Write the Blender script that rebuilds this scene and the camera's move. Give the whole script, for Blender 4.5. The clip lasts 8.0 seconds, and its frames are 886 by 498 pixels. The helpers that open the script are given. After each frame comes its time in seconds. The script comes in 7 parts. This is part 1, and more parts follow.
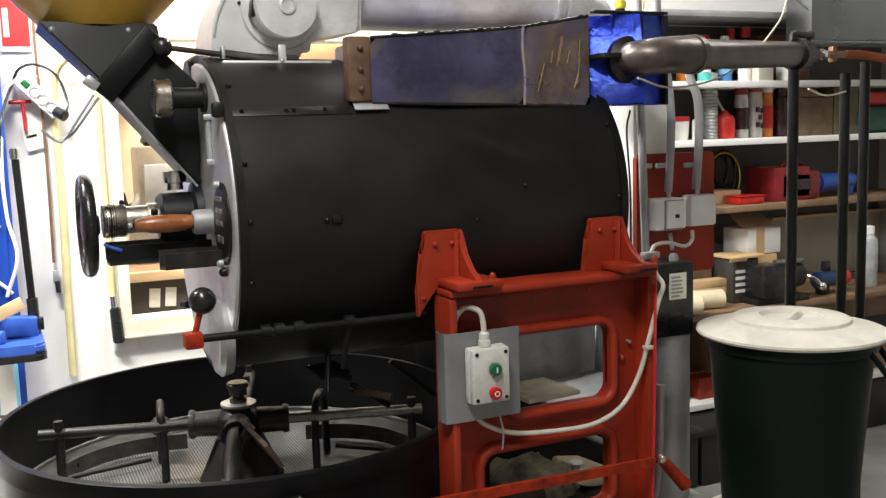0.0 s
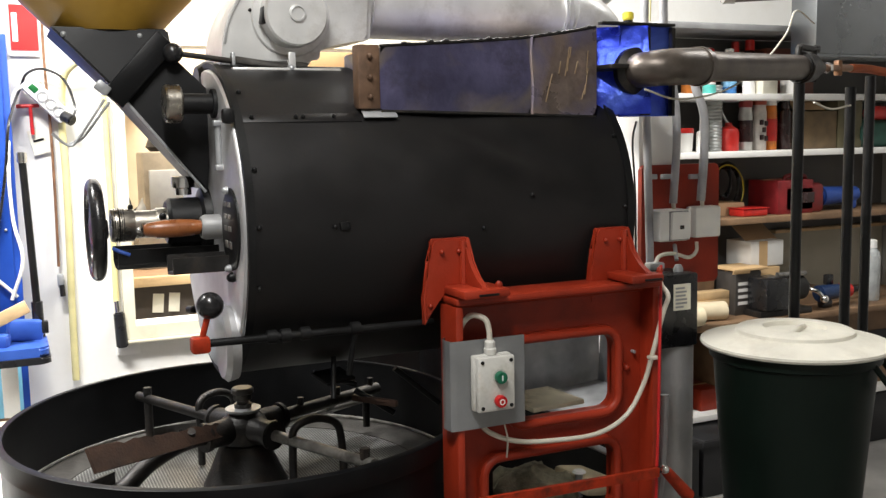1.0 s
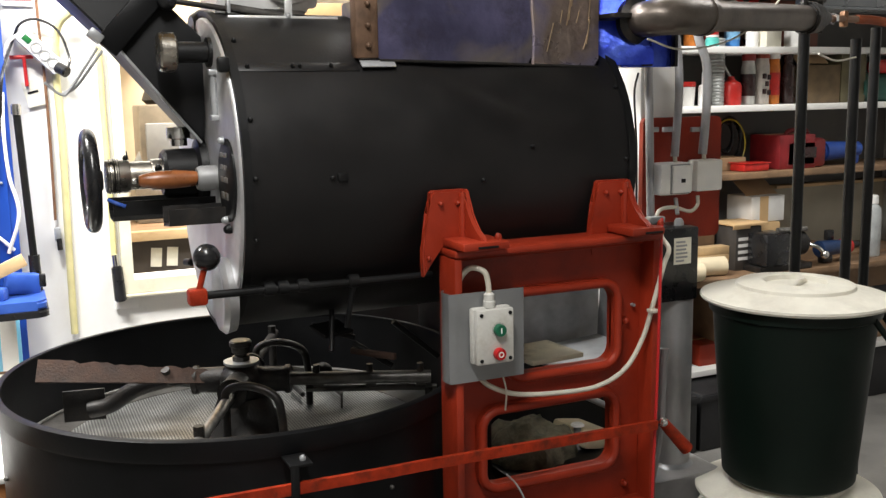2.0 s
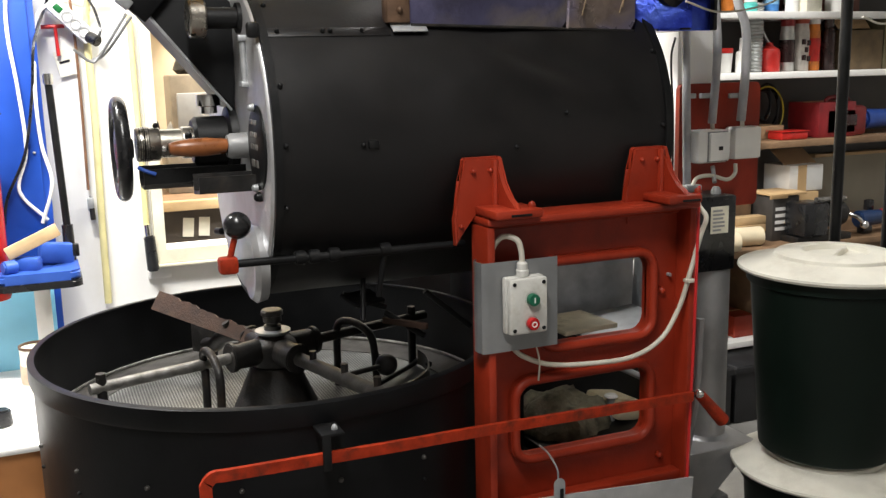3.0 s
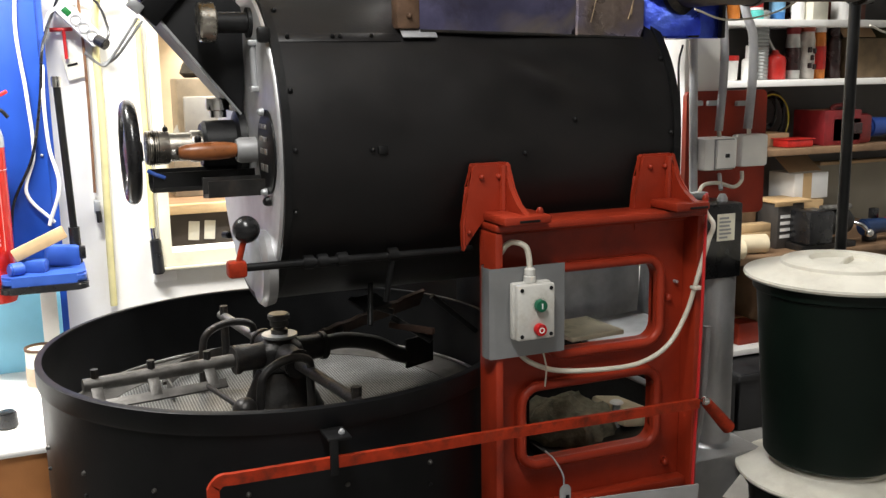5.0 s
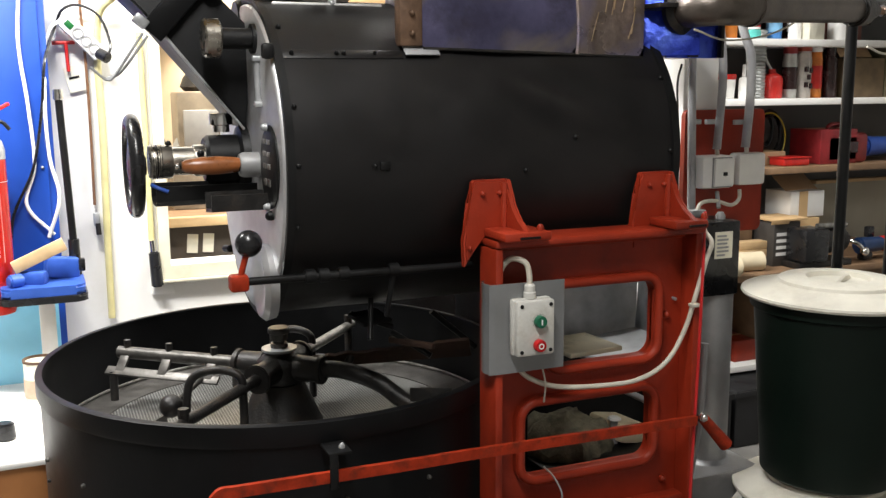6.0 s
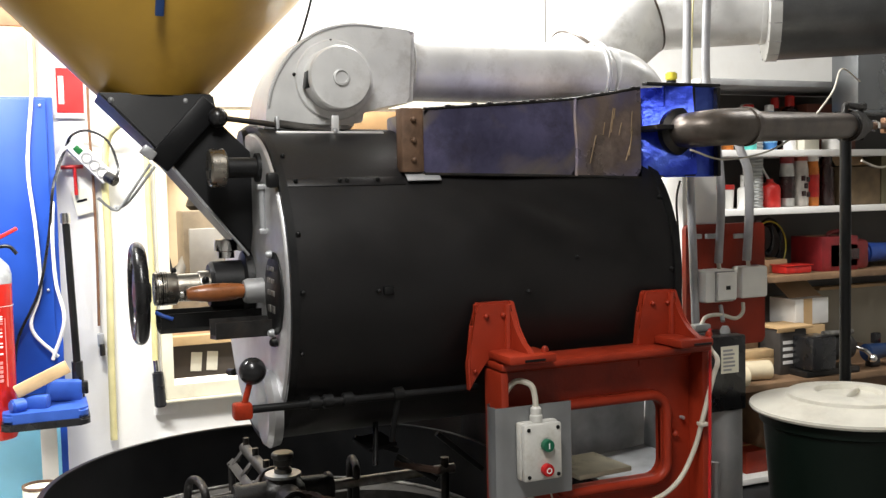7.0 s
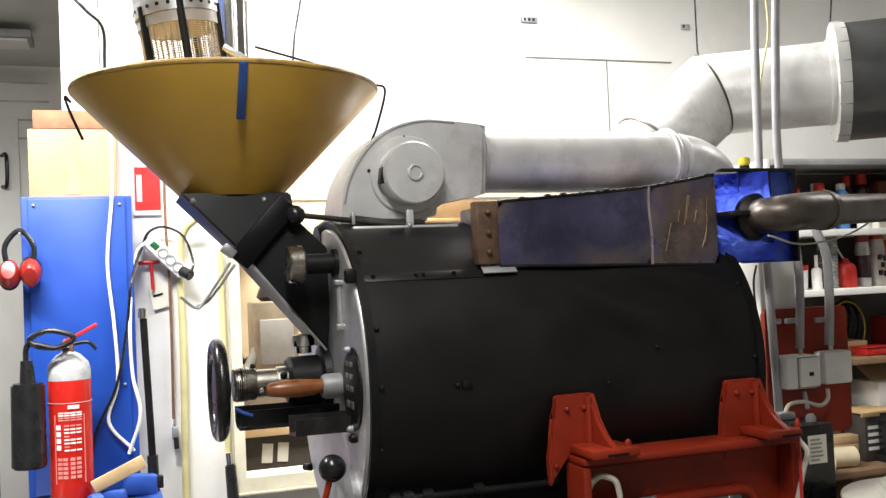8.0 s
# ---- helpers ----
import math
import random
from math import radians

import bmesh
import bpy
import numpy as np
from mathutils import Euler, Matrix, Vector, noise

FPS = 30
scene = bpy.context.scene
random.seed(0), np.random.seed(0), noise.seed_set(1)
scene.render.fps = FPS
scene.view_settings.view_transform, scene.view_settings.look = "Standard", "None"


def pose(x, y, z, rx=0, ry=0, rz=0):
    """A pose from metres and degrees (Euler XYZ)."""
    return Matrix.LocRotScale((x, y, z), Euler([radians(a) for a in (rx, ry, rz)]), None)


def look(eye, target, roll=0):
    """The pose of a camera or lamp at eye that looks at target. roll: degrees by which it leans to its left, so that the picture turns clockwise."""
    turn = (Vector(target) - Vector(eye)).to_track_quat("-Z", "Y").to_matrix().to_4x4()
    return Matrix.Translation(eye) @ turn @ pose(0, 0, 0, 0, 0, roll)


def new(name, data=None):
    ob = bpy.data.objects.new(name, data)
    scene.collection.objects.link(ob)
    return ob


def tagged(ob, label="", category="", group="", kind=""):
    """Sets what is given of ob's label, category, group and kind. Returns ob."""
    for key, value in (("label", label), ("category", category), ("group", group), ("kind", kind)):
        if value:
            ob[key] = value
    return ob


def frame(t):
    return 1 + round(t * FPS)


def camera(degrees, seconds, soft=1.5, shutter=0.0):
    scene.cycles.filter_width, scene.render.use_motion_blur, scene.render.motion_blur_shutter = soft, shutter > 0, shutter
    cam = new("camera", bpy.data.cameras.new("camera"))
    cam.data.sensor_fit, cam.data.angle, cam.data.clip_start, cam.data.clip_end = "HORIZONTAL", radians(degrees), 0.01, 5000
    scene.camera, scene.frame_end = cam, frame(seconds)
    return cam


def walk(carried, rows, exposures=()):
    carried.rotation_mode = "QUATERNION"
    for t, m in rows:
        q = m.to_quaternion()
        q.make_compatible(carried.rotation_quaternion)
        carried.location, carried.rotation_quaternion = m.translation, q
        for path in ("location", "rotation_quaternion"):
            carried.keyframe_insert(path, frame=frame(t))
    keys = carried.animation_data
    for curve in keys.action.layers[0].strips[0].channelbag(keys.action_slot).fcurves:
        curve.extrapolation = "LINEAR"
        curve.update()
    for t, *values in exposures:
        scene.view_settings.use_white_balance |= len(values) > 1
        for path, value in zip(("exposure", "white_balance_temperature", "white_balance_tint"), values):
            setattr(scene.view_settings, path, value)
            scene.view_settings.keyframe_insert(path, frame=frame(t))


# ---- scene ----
cam = camera(49.5, 8.0, soft=1.4)
WALK = [
    (0, pose(-0.4077, -2.1508, 1.5773, 82.910, 1.733, -24.762)),
    (0.5, pose(-0.4156, -2.1530, 1.5765, 83.311, 1.214, -24.564)),
    (1, pose(-0.4229, -2.1528, 1.5758, 83.464, 1.066, -24.647)),
    (1.5, pose(-0.4177, -2.1479, 1.5673, 82.849, 0.982, -24.825)),
    (1.7, pose(-0.4166, -2.1443, 1.5659, 82.001, 1.011, -24.956)),
    (2.8, pose(-0.4079, -2.1149, 1.5541, 79.374, 1.240, -23.163)),
    (3, pose(-0.4068, -2.1114, 1.5527, 79.233, 1.268, -22.855)),
    (3.5, pose(-0.4069, -2.1090, 1.5545, 78.935, 1.016, -22.527)),
    (4, pose(-0.4108, -2.1049, 1.5530, 79.041, 1.128, -22.510)),
    (4.5, pose(-0.4127, -2.1076, 1.5519, 79.206, 1.080, -22.596)),
    (4.7, pose(-0.4147, -2.1085, 1.5526, 79.383, 1.010, -22.599)),
    (5.8, pose(-0.4317, -2.1169, 1.5591, 79.796, 0.431, -22.902)),
    (6, pose(-0.4337, -2.1178, 1.5598, 80.378, 0.361, -22.837)),
    (6.5, pose(-0.4324, -2.1292, 1.5807, 82.309, 1.157, -23.310)),
    (7, pose(-0.4327, -2.1190, 1.5958, 86.659, 1.305, -22.700)),
    (7.5, pose(-0.4496, -2.1128, 1.6053, 89.690, 1.735, -21.005)),
    (8, pose(-0.4617, -2.1064, 1.6173, 91.699, 2.461, -19.110)),
]
walk(cam, WALK, [(0, 0.1), (6.5, 0.1), (7.2, -0.08), (8, -0.32)])

# ---- world and light ----
world = bpy.data.worlds.new("world")
scene.world = world
world.use_nodes = True
world.node_tree.nodes["Background"].inputs[0].default_value = (0.85, 0.92, 1.0, 1)
world.node_tree.nodes["Background"].inputs[1].default_value = 0.035


def area_lamp(name, at, target, sx, sy, power, tone=(1, 0.985, 0.955)):
    data = bpy.data.lights.new(name, "AREA")
    data.shape, data.size, data.size_y = "RECTANGLE", sx, sy
    data.energy, data.color = power, tone
    ob = new(name, data)
    ob.matrix_world = look(at, target)
    return ob


# unseen lamps added to stand for fluorescent tubes on the ceiling: behind the machine by the window wall, over the
# machine's front, over the shelves
area_lamp("unseen_lamp", (-0.85, 0.4, 3.0), (-0.75, 0.7, 0), 1.2, 0.16, 172)
area_lamp("unseen_lamp", (0.9, 0.75, 2.95), (0.9, 0.8, 0), 1.2, 0.16, 61)
area_lamp("unseen_lamp", (-0.4, -1.5, 2.95), (-0.3, -1.5, 0), 1.2, 0.16, 57)
area_lamp("unseen_lamp", (2.8, 0.0, 3.0), (2.75, 0.5, 0), 1.2, 0.16, 20)
area_lamp("unseen_lamp", (0.6, 2.15, 2.6), (0.6, 2.15, 0), 0.9, 0.12, 75, (1, 0.92, 0.78))
area_lamp("unseen_lamp", (-1.6, 3.3, 2.6), (-1.6, 3.3, 0), 1.2, 0.16, 26)


# ---- materials ----
def mat(name, color, rough=0.5, metal=0.0, var=0.25, scale=18.0, bump=0.08, fine=180.0, dirt=None, dirt_amount=0.5, rough_var=0.15, spec=0.5):
    """A painted or bare surface: base colour with broad stains, fine grain, uneven gloss and slight relief."""
    m = bpy.data.materials.new(name)
    m.use_nodes = True
    nt = m.node_tree
    nd, ln = nt.nodes, nt.links
    b = nd["Principled BSDF"]
    b.inputs["Metallic"].default_value = metal
    b.inputs["Specular IOR Level"].default_value = spec
    tc = nd.new("ShaderNodeTexCoord")
    n1 = nd.new("ShaderNodeTexNoise")
    n1.inputs["Scale"].default_value, n1.inputs["Detail"].default_value = scale, 6
    ln.new(tc.outputs["Object"], n1.inputs["Vector"])
    n2 = nd.new("ShaderNodeTexNoise")
    n2.inputs["Scale"].default_value, n2.inputs["Detail"].default_value = fine, 3
    ln.new(tc.outputs["Object"], n2.inputs["Vector"])
    ramp = nd.new("ShaderNodeValToRGB")
    ramp.color_ramp.elements[0].position, ramp.color_ramp.elements[1].position = 0.3, 0.7
    lo = [c * (1 - var) for c in color]
    hi = [min(1.0, c * (1 + var)) for c in color]
    ramp.color_ramp.elements[0].color, ramp.color_ramp.elements[1].color = (*lo, 1), (*hi, 1)
    ln.new(n1.outputs["Fac"], ramp.inputs["Fac"])
    out = ramp.outputs["Color"]
    if dirt:
        n3 = nd.new("ShaderNodeTexNoise")
        n3.inputs["Scale"].default_value, n3.inputs["Detail"].default_value = scale * 0.6, 9
        n3.inputs["Roughness"].default_value = 0.7
        ln.new(tc.outputs["Object"], n3.inputs["Vector"])
        r3 = nd.new("ShaderNodeValToRGB")
        r3.color_ramp.elements[0].position, r3.color_ramp.elements[1].position = 0.5, 0.72
        r3.color_ramp.elements[0].color, r3.color_ramp.elements[1].color = (0, 0, 0, 1), (dirt_amount,) * 3 + (1,)
        ln.new(n3.outputs["Fac"], r3.inputs["Fac"])
        mx = nd.new("ShaderNodeMix")
        mx.data_type = "RGBA"
        ln.new(r3.outputs["Color"], mx.inputs["Factor"])
        ln.new(out, mx.inputs["A"])
        mx.inputs["B"].default_value = (*dirt, 1)
        out = mx.outputs["Result"]
    ln.new(out, b.inputs["Base Color"])
    mr = nd.new("ShaderNodeMapRange")
    mr.inputs["To Min"].default_value, mr.inputs["To Max"].default_value = max(0.03, rough - rough_var), min(1.0, rough + rough_var)
    ln.new(n1.outputs["Fac"], mr.inputs["Value"])
    ln.new(mr.outputs["Result"], b.inputs["Roughness"])
    if bump:
        add = nd.new("ShaderNodeMath")
        ln.new(n1.outputs["Fac"], add.inputs[0])
        ln.new(n2.outputs["Fac"], add.inputs[1])
        bp = nd.new("ShaderNodeBump")
        bp.inputs["Strength"].default_value, bp.inputs["Distance"].default_value = bump, 0.004
        ln.new(add.outputs["Value"], bp.inputs["Height"])
        ln.new(bp.outputs["Normal"], b.inputs["Normal"])
    return m


def glow(name, color, strength):
    m = bpy.data.materials.new(name)
    m.use_nodes = True
    b = m.node_tree.nodes["Principled BSDF"]
    b.inputs["Base Color"].default_value = (*color, 1)
    b.inputs["Emission Color"].default_value, b.inputs["Emission Strength"].default_value = (*color, 1), strength
    return m


BLACK = mat("black_enamel", (0.0056, 0.0051, 0.0054), 0.42, 0, 0.4, 4, 0.05, dirt=(0.0135, 0.012, 0.0115), dirt_amount=0.7, spec=0.38, rough_var=0.22)
BLACKSTEEL = mat("blackened_steel", (0.0062, 0.0063, 0.0067), 0.42, 0.0, 0.4, 10, 0.12, dirt=(0.026, 0.024, 0.022), dirt_amount=0.35, spec=0.26, rough_var=0.2)
BINBLACK = mat("bin_black_paint", (0.0036, 0.0038, 0.0044), 0.42, 0.0, 0.4, 7, 0.06, dirt=(0.012, 0.0115, 0.0115), dirt_amount=0.35, spec=0.2, rough_var=0.18)
CAST = mat("dark_cast_iron", (0.019, 0.0178, 0.017), 0.45, 0.4, 0.35, 30, 0.25, dirt=(0.12, 0.08, 0.05), dirt_amount=0.3)
WORN = mat("worn_steel", (0.3, 0.29, 0.27), 0.4, 0.8, 0.4, 30, 0.15, dirt=(0.06, 0.05, 0.04), dirt_amount=0.8)
RUSTY = mat("rusty_board", (0.04, 0.019, 0.011), 0.75, 0.1, 0.5, 25, 0.4, dirt=(0.075, 0.045, 0.028), dirt_amount=0.7)
ALU = mat("cast_aluminium", (0.62, 0.62, 0.63), 0.42, 0.75, 0.15, 12, 0.12, dirt=(0.3, 0.29, 0.28), dirt_amount=0.4)
CHROME = mat("polished_steel", (0.75, 0.74, 0.72), 0.16, 1.0, 0.1, 25, 0.03, rough_var=0.08)
KNURL = mat("worn_machined_steel", (0.42, 0.39, 0.34), 0.28, 0.95, 0.25, 30, 0.08, dirt=(0.12, 0.1, 0.08), dirt_amount=0.6)
RED = mat("red_machine_paint", (0.28, 0.026, 0.009), 0.42, 0, 0.22, 9, 0.12, dirt=(0.11, 0.015, 0.008), dirt_amount=0.6, spec=0.35)
REDWORN = mat("worn_red_paint", (0.32, 0.028, 0.008), 0.5, 0, 0.3, 40, 0.15, dirt=(0.06, 0.02, 0.012), dirt_amount=0.8, spec=0.2)
RIMYELLOW = mat("flaking_ochre_rim", (0.42, 0.26, 0.06), 0.45, 0, 0.2, 30, 0.15, dirt=(0.12, 0.05, 0.02), dirt_amount=0.9)
YELLOW = mat("ochre_enamel", (0.56, 0.33, 0.05), 0.35, 0, 0.1, 6, 0.03, dirt=(0.3, 0.16, 0.03), dirt_amount=0.3)
DUCT = mat("silver_painted_duct", (0.68, 0.68, 0.67), 0.4, 0.35, 0.14, 9, 0.05, dirt=(0.22, 0.19, 0.15), dirt_amount=0.6)
FOIL = mat("foil_lagging", (0.17, 0.175, 0.18), 0.36, 0.9, 0.25, 7, 0.2)
PIPE = mat("brown_steel_pipe", (0.12, 0.1, 0.085), 0.38, 0.6, 0.3, 16, 0.1, dirt=(0.05, 0.04, 0.03), dirt_amount=0.5)
GALV = mat("galvanised_steel", (0.42, 0.43, 0.44), 0.42, 0.55, 0.2, 20, 0.08)
PALEFOIL = mat("pale_aluminium_tape", (0.6, 0.6, 0.58), 0.45, 0.4, 0.12, 14, 0.1)
GREY = mat("grey_painted_sheet", (0.3, 0.3, 0.3), 0.5, 0.2, 0.15, 12, 0.08)
PALEGREY = mat("pale_grey_sheet", (0.42, 0.42, 0.42), 0.45, 0.3, 0.15, 12, 0.08, dirt=(0.25, 0.24, 0.22), dirt_amount=0.4)
CONDUIT = mat("grey_conduit", (0.4, 0.4, 0.41), 0.45, 0.1, 0.12, 25, 0.03)
WALL = mat("white_wall_paint", (0.8, 0.79, 0.76), 0.6, 0, 0.05, 3, 0.08, dirt=(0.66, 0.63, 0.56), dirt_amount=0.5)
# for the unseen closing walls, grey picked to cut their bounce light
DULLWALL = mat("unseen_wall_grey", (0.5, 0.49, 0.47), 0.7, 0, 0.1, 3, 0.08)
CREAM = mat("cream_wood_paint", (0.66, 0.62, 0.48), 0.5, 0, 0.1, 10, 0.1, dirt=(0.5, 0.44, 0.3), dirt_amount=0.5)
FLOOR = mat("worn_concrete", (0.14, 0.135, 0.125), 0.65, 0, 0.25, 5, 0.2, dirt=(0.07, 0.065, 0.06), dirt_amount=0.6)
CEIL = mat("ceiling_paint", (0.62, 0.61, 0.58), 0.8, 0, 0.08, 3, 0.05)
WHITE = mat("white_plastic", (0.8, 0.79, 0.76), 0.35, 0, 0.06, 12, 0.02)
DIRTYWHITE = mat("grimy_white_plastic", (0.6, 0.59, 0.55), 0.4, 0, 0.12, 22, 0.04, dirt=(0.25, 0.2, 0.13), dirt_amount=0.5)
CABLE = mat("off_white_cable", (0.6, 0.56, 0.47), 0.45, 0, 0.1, 30, 0.02)
GREEN = mat("dark_green_plastic", (0.003, 0.0085, 0.0055), 0.5, 0, 0.2, 8, 0.05, spec=0.25)
LIDWHITE = mat("ivory_plastic_lid", (0.82, 0.79, 0.69), 0.4, 0, 0.08, 14, 0.04, dirt=(0.45, 0.4, 0.3), dirt_amount=0.4)
RUBBER = mat("black_plastic", (0.012, 0.012, 0.013), 0.28, 0, 0.2, 20, 0.02)
BLUE = mat("blue_cabinet_paint", (0.008, 0.055, 0.34), 0.45, 0, 0.15, 5, 0.04)
BLUEPLASTIC = mat("blue_plastic", (0.025, 0.075, 0.33), 0.4, 0, 0.15, 20, 0.05)
# cabinet blue made pale to hold the strong light on its lower door
LITBLUE = mat("lit_blue_paint", (0.25, 0.6, 0.8), 0.5, 0, 0.1, 6, 0.03)
CARD = mat("cardboard", (0.45, 0.3, 0.17), 0.8, 0, 0.12, 8, 0.08)
DIRTYBOARD = mat("stained_cream_board", (0.6, 0.55, 0.4), 0.7, 0, 0.15, 14, 0.1, dirt=(0.12, 0.1, 0.06), dirt_amount=0.9)
PALECARD = mat("pale_cardboard", (0.68, 0.58, 0.4), 0.7, 0, 0.1, 12, 0.05)
PINE = mat("planed_pine", (0.55, 0.38, 0.2), 0.55, 0, 0.2, 9, 0.1)
WOOD = mat("dark_bench_wood", (0.2, 0.12, 0.065), 0.6, 0, 0.3, 10, 0.2)
HANDLE = mat("varnished_wood", (0.24, 0.08, 0.025), 0.3, 0, 0.3, 40, 0.03)
EARRED = mat("dull_red_plastic", (0.3, 0.02, 0.015), 0.3, 0, 0.15, 20, 0.03)
SIGNRED = mat("red_sign_plastic", (0.55, 0.02, 0.02), 0.4, 0, 0.08, 10, 0.0)
EXTRED = mat("glossy_red_paint", (0.5, 0.018, 0.012), 0.22, 0, 0.08, 10, 0.0)
PAPER = mat("paper", (0.75, 0.72, 0.6), 0.8, 0, 0.08, 20, 0.02)
TUBING = mat("yellowed_tubing", (0.6, 0.54, 0.27), 0.4, 0, 0.12, 15, 0.02)
SHEETZINC = mat("smooth_zinc_sheet", (0.2, 0.21, 0.22), 0.3, 0.9, 0.08, 6, 0.04)
OILED = mat("oiled_steel", (0.095, 0.09, 0.083), 0.42, 0.6, 0.35, 30, 0.15, dirt=(0.04, 0.035, 0.03), dirt_amount=0.7)
# grey of the shelves' backing, darkened to carry the shade there
SHELFBACK = mat("shaded_grey_board", (0.11, 0.106, 0.1), 0.7, 0, 0.12, 4, 0.08, dirt=(0.14, 0.13, 0.115), dirt_amount=0.7)
BROWN = mat("brown_brass_pipe", (0.25, 0.13, 0.07), 0.45, 0.4, 0.2, 30, 0.05)
RUSTBRACKET = mat("rusted_bracket", (0.13, 0.075, 0.045), 0.6, 0.3, 0.35, 30, 0.2, dirt=(0.05, 0.03, 0.02), dirt_amount=0.5)
DARKTAN = mat("tan_board", (0.52, 0.44, 0.32), 0.7, 0, 0.2, 4, 0.05)


def tempered(name, cool, warm, dark, metal=0.75, rough=0.38):
    """Heat-tinted sheet steel: blue, straw and grey patches."""
    m = mat(name, cool, rough, metal, 0.4, 9, 0.45, fine=60, dirt=dark, dirt_amount=0.85)
    nt = m.node_tree
    b = nt.nodes["Principled BSDF"]
    old = b.inputs["Base Color"].links[0].from_socket
    tc = nt.nodes.new("ShaderNodeTexCoord")
    n = nt.nodes.new("ShaderNodeTexNoise")
    n.inputs["Scale"].default_value, n.inputs["Detail"].default_value = 4.5, 4
    n.inputs["Distortion"].default_value = 1.5
    nt.links.new(tc.outputs["Object"], n.inputs["Vector"])
    r = nt.nodes.new("ShaderNodeValToRGB")
    r.color_ramp.elements[0].position, r.color_ramp.elements[1].position = 0.45, 0.62
    nt.links.new(n.outputs["Fac"], r.inputs["Fac"])
    mx = nt.nodes.new("ShaderNodeMix")
    mx.data_type = "RGBA"
    nt.links.new(r.outputs["Color"], mx.inputs["Factor"])
    nt.links.new(old, mx.inputs["A"])
    mx.inputs["B"].default_value = (*warm, 1)
    nt.links.new(mx.outputs["Result"], b.inputs["Base Color"])
    return m


HEAT = tempered("heat_tinted_steel", (0.2, 0.19, 0.34), (0.36, 0.31, 0.28), (0.07, 0.055, 0.05), 0.6)
HEATBROWN = tempered("straw_tinted_steel", (0.48, 0.38, 0.33), (0.36, 0.32, 0.45), (0.15, 0.12, 0.11), 0.65, 0.3)
HEATBLUE = tempered("blue_tempered_steel", (0.07, 0.12, 0.85), (0.16, 0.26, 0.95), (0.03, 0.05, 0.45), 0.95, 0.3)


# ---- mesh helpers ----
ORIGIN = {}


def thing(name, at, label, category, group="", kind=""):
    ob = new(name)
    ob.location = at
    ORIGIN[ob.name] = Vector(at)
    return tagged(ob, label, category, group, kind)


def part(name, bm, material, parent=None, label="", smooth=35):
    """Links a bmesh, made in world places, as one mesh object under parent."""
    me = bpy.data.meshes.new(name)
    at = ORIGIN[parent.name] if parent else Vector((0, 0, 0))
    bmesh.ops.translate(bm, verts=bm.verts, vec=-at)
    bmesh.ops.recalc_face_normals(bm, faces=bm.faces)
    bm.to_mesh(me)
    bm.free()
    me.materials.append(material)
    if smooth:
        me.polygons.foreach_set("use_smooth", [True] * len(me.polygons))
        me.set_sharp_from_angle(angle=radians(smooth))
    ob = new(name, me)
    ob.parent = parent
    ORIGIN[ob.name] = at
    if label:
        ob["label"] = label
    return ob


def solo(name, bm, material, label, category, kind="", group="", smooth=35):
    ob = part(name, bm, material, None, "", smooth)
    return tagged(ob, label, category, group, kind)


def box(c, s, bevel=0.0, bm=None, rot=(0, 0, 0), seg=2):
    """A box about c with full sizes s, its edges rounded."""
    bm = bm or bmesh.new()
    m = pose(*c, *rot) @ Matrix.Diagonal((*s, 1))
    r = bmesh.ops.create_cube(bm, size=1, matrix=m)
    if bevel:
        es = list({e for v in r["verts"] for e in v.link_edges})
        bmesh.ops.bevel(bm, geom=es, offset=bevel, segments=seg, affect="EDGES", profile=0.5)
    return bm


def span(a, b, bevel=0.0, bm=None):
    """A box from corner a to corner b."""
    return box([(p + q) / 2 for p, q in zip(a, b)], [abs(q - p) for p, q in zip(a, b)], bevel, bm)


def rod(p, q, r, r2=None, bm=None, seg=20, bevel=0.0):
    bm = bm or bmesh.new()
    p, q = Vector(p), Vector(q)
    d = q - p
    m = Matrix.Translation((p + q) / 2) @ d.to_track_quat("Z", "Y").to_matrix().to_4x4()
    res = bmesh.ops.create_cone(bm, cap_ends=True, segments=seg, radius1=r, radius2=r if r2 is None else r2, depth=d.length, matrix=m)
    if bevel:
        es = [e for e in {e for v in res["verts"] for e in v.link_edges} if any(len(f.verts) > 4 for f in e.link_faces)]
        bmesh.ops.bevel(bm, geom=es, offset=bevel, segments=2, affect="EDGES")
    return bm


def ball(c, r, bm=None, squash=(1, 1, 1), seg=24):
    bm = bm or bmesh.new()
    bmesh.ops.create_uvsphere(bm, u_segments=seg, v_segments=seg // 2, radius=r, matrix=Matrix.Translation(c) @ Matrix.Diagonal((*squash, 1)))
    return bm


def curve_points(pts, steps=8):
    pts = [Vector(p) for p in pts]
    if len(pts) < 3:
        return pts
    ext = [2 * pts[0] - pts[1]] + pts + [2 * pts[-1] - pts[-2]]
    out = []
    for i in range(1, len(ext) - 2):
        a, b, c, d = ext[i - 1:i + 3]
        for k in range(steps):
            t = k / steps
            out.append(0.5 * ((2 * b) + (c - a) * t + (2 * a - 5 * b + 4 * c - d) * t * t + (3 * b - a - 3 * c + d) * t ** 3))
    return out + [pts[-1]]


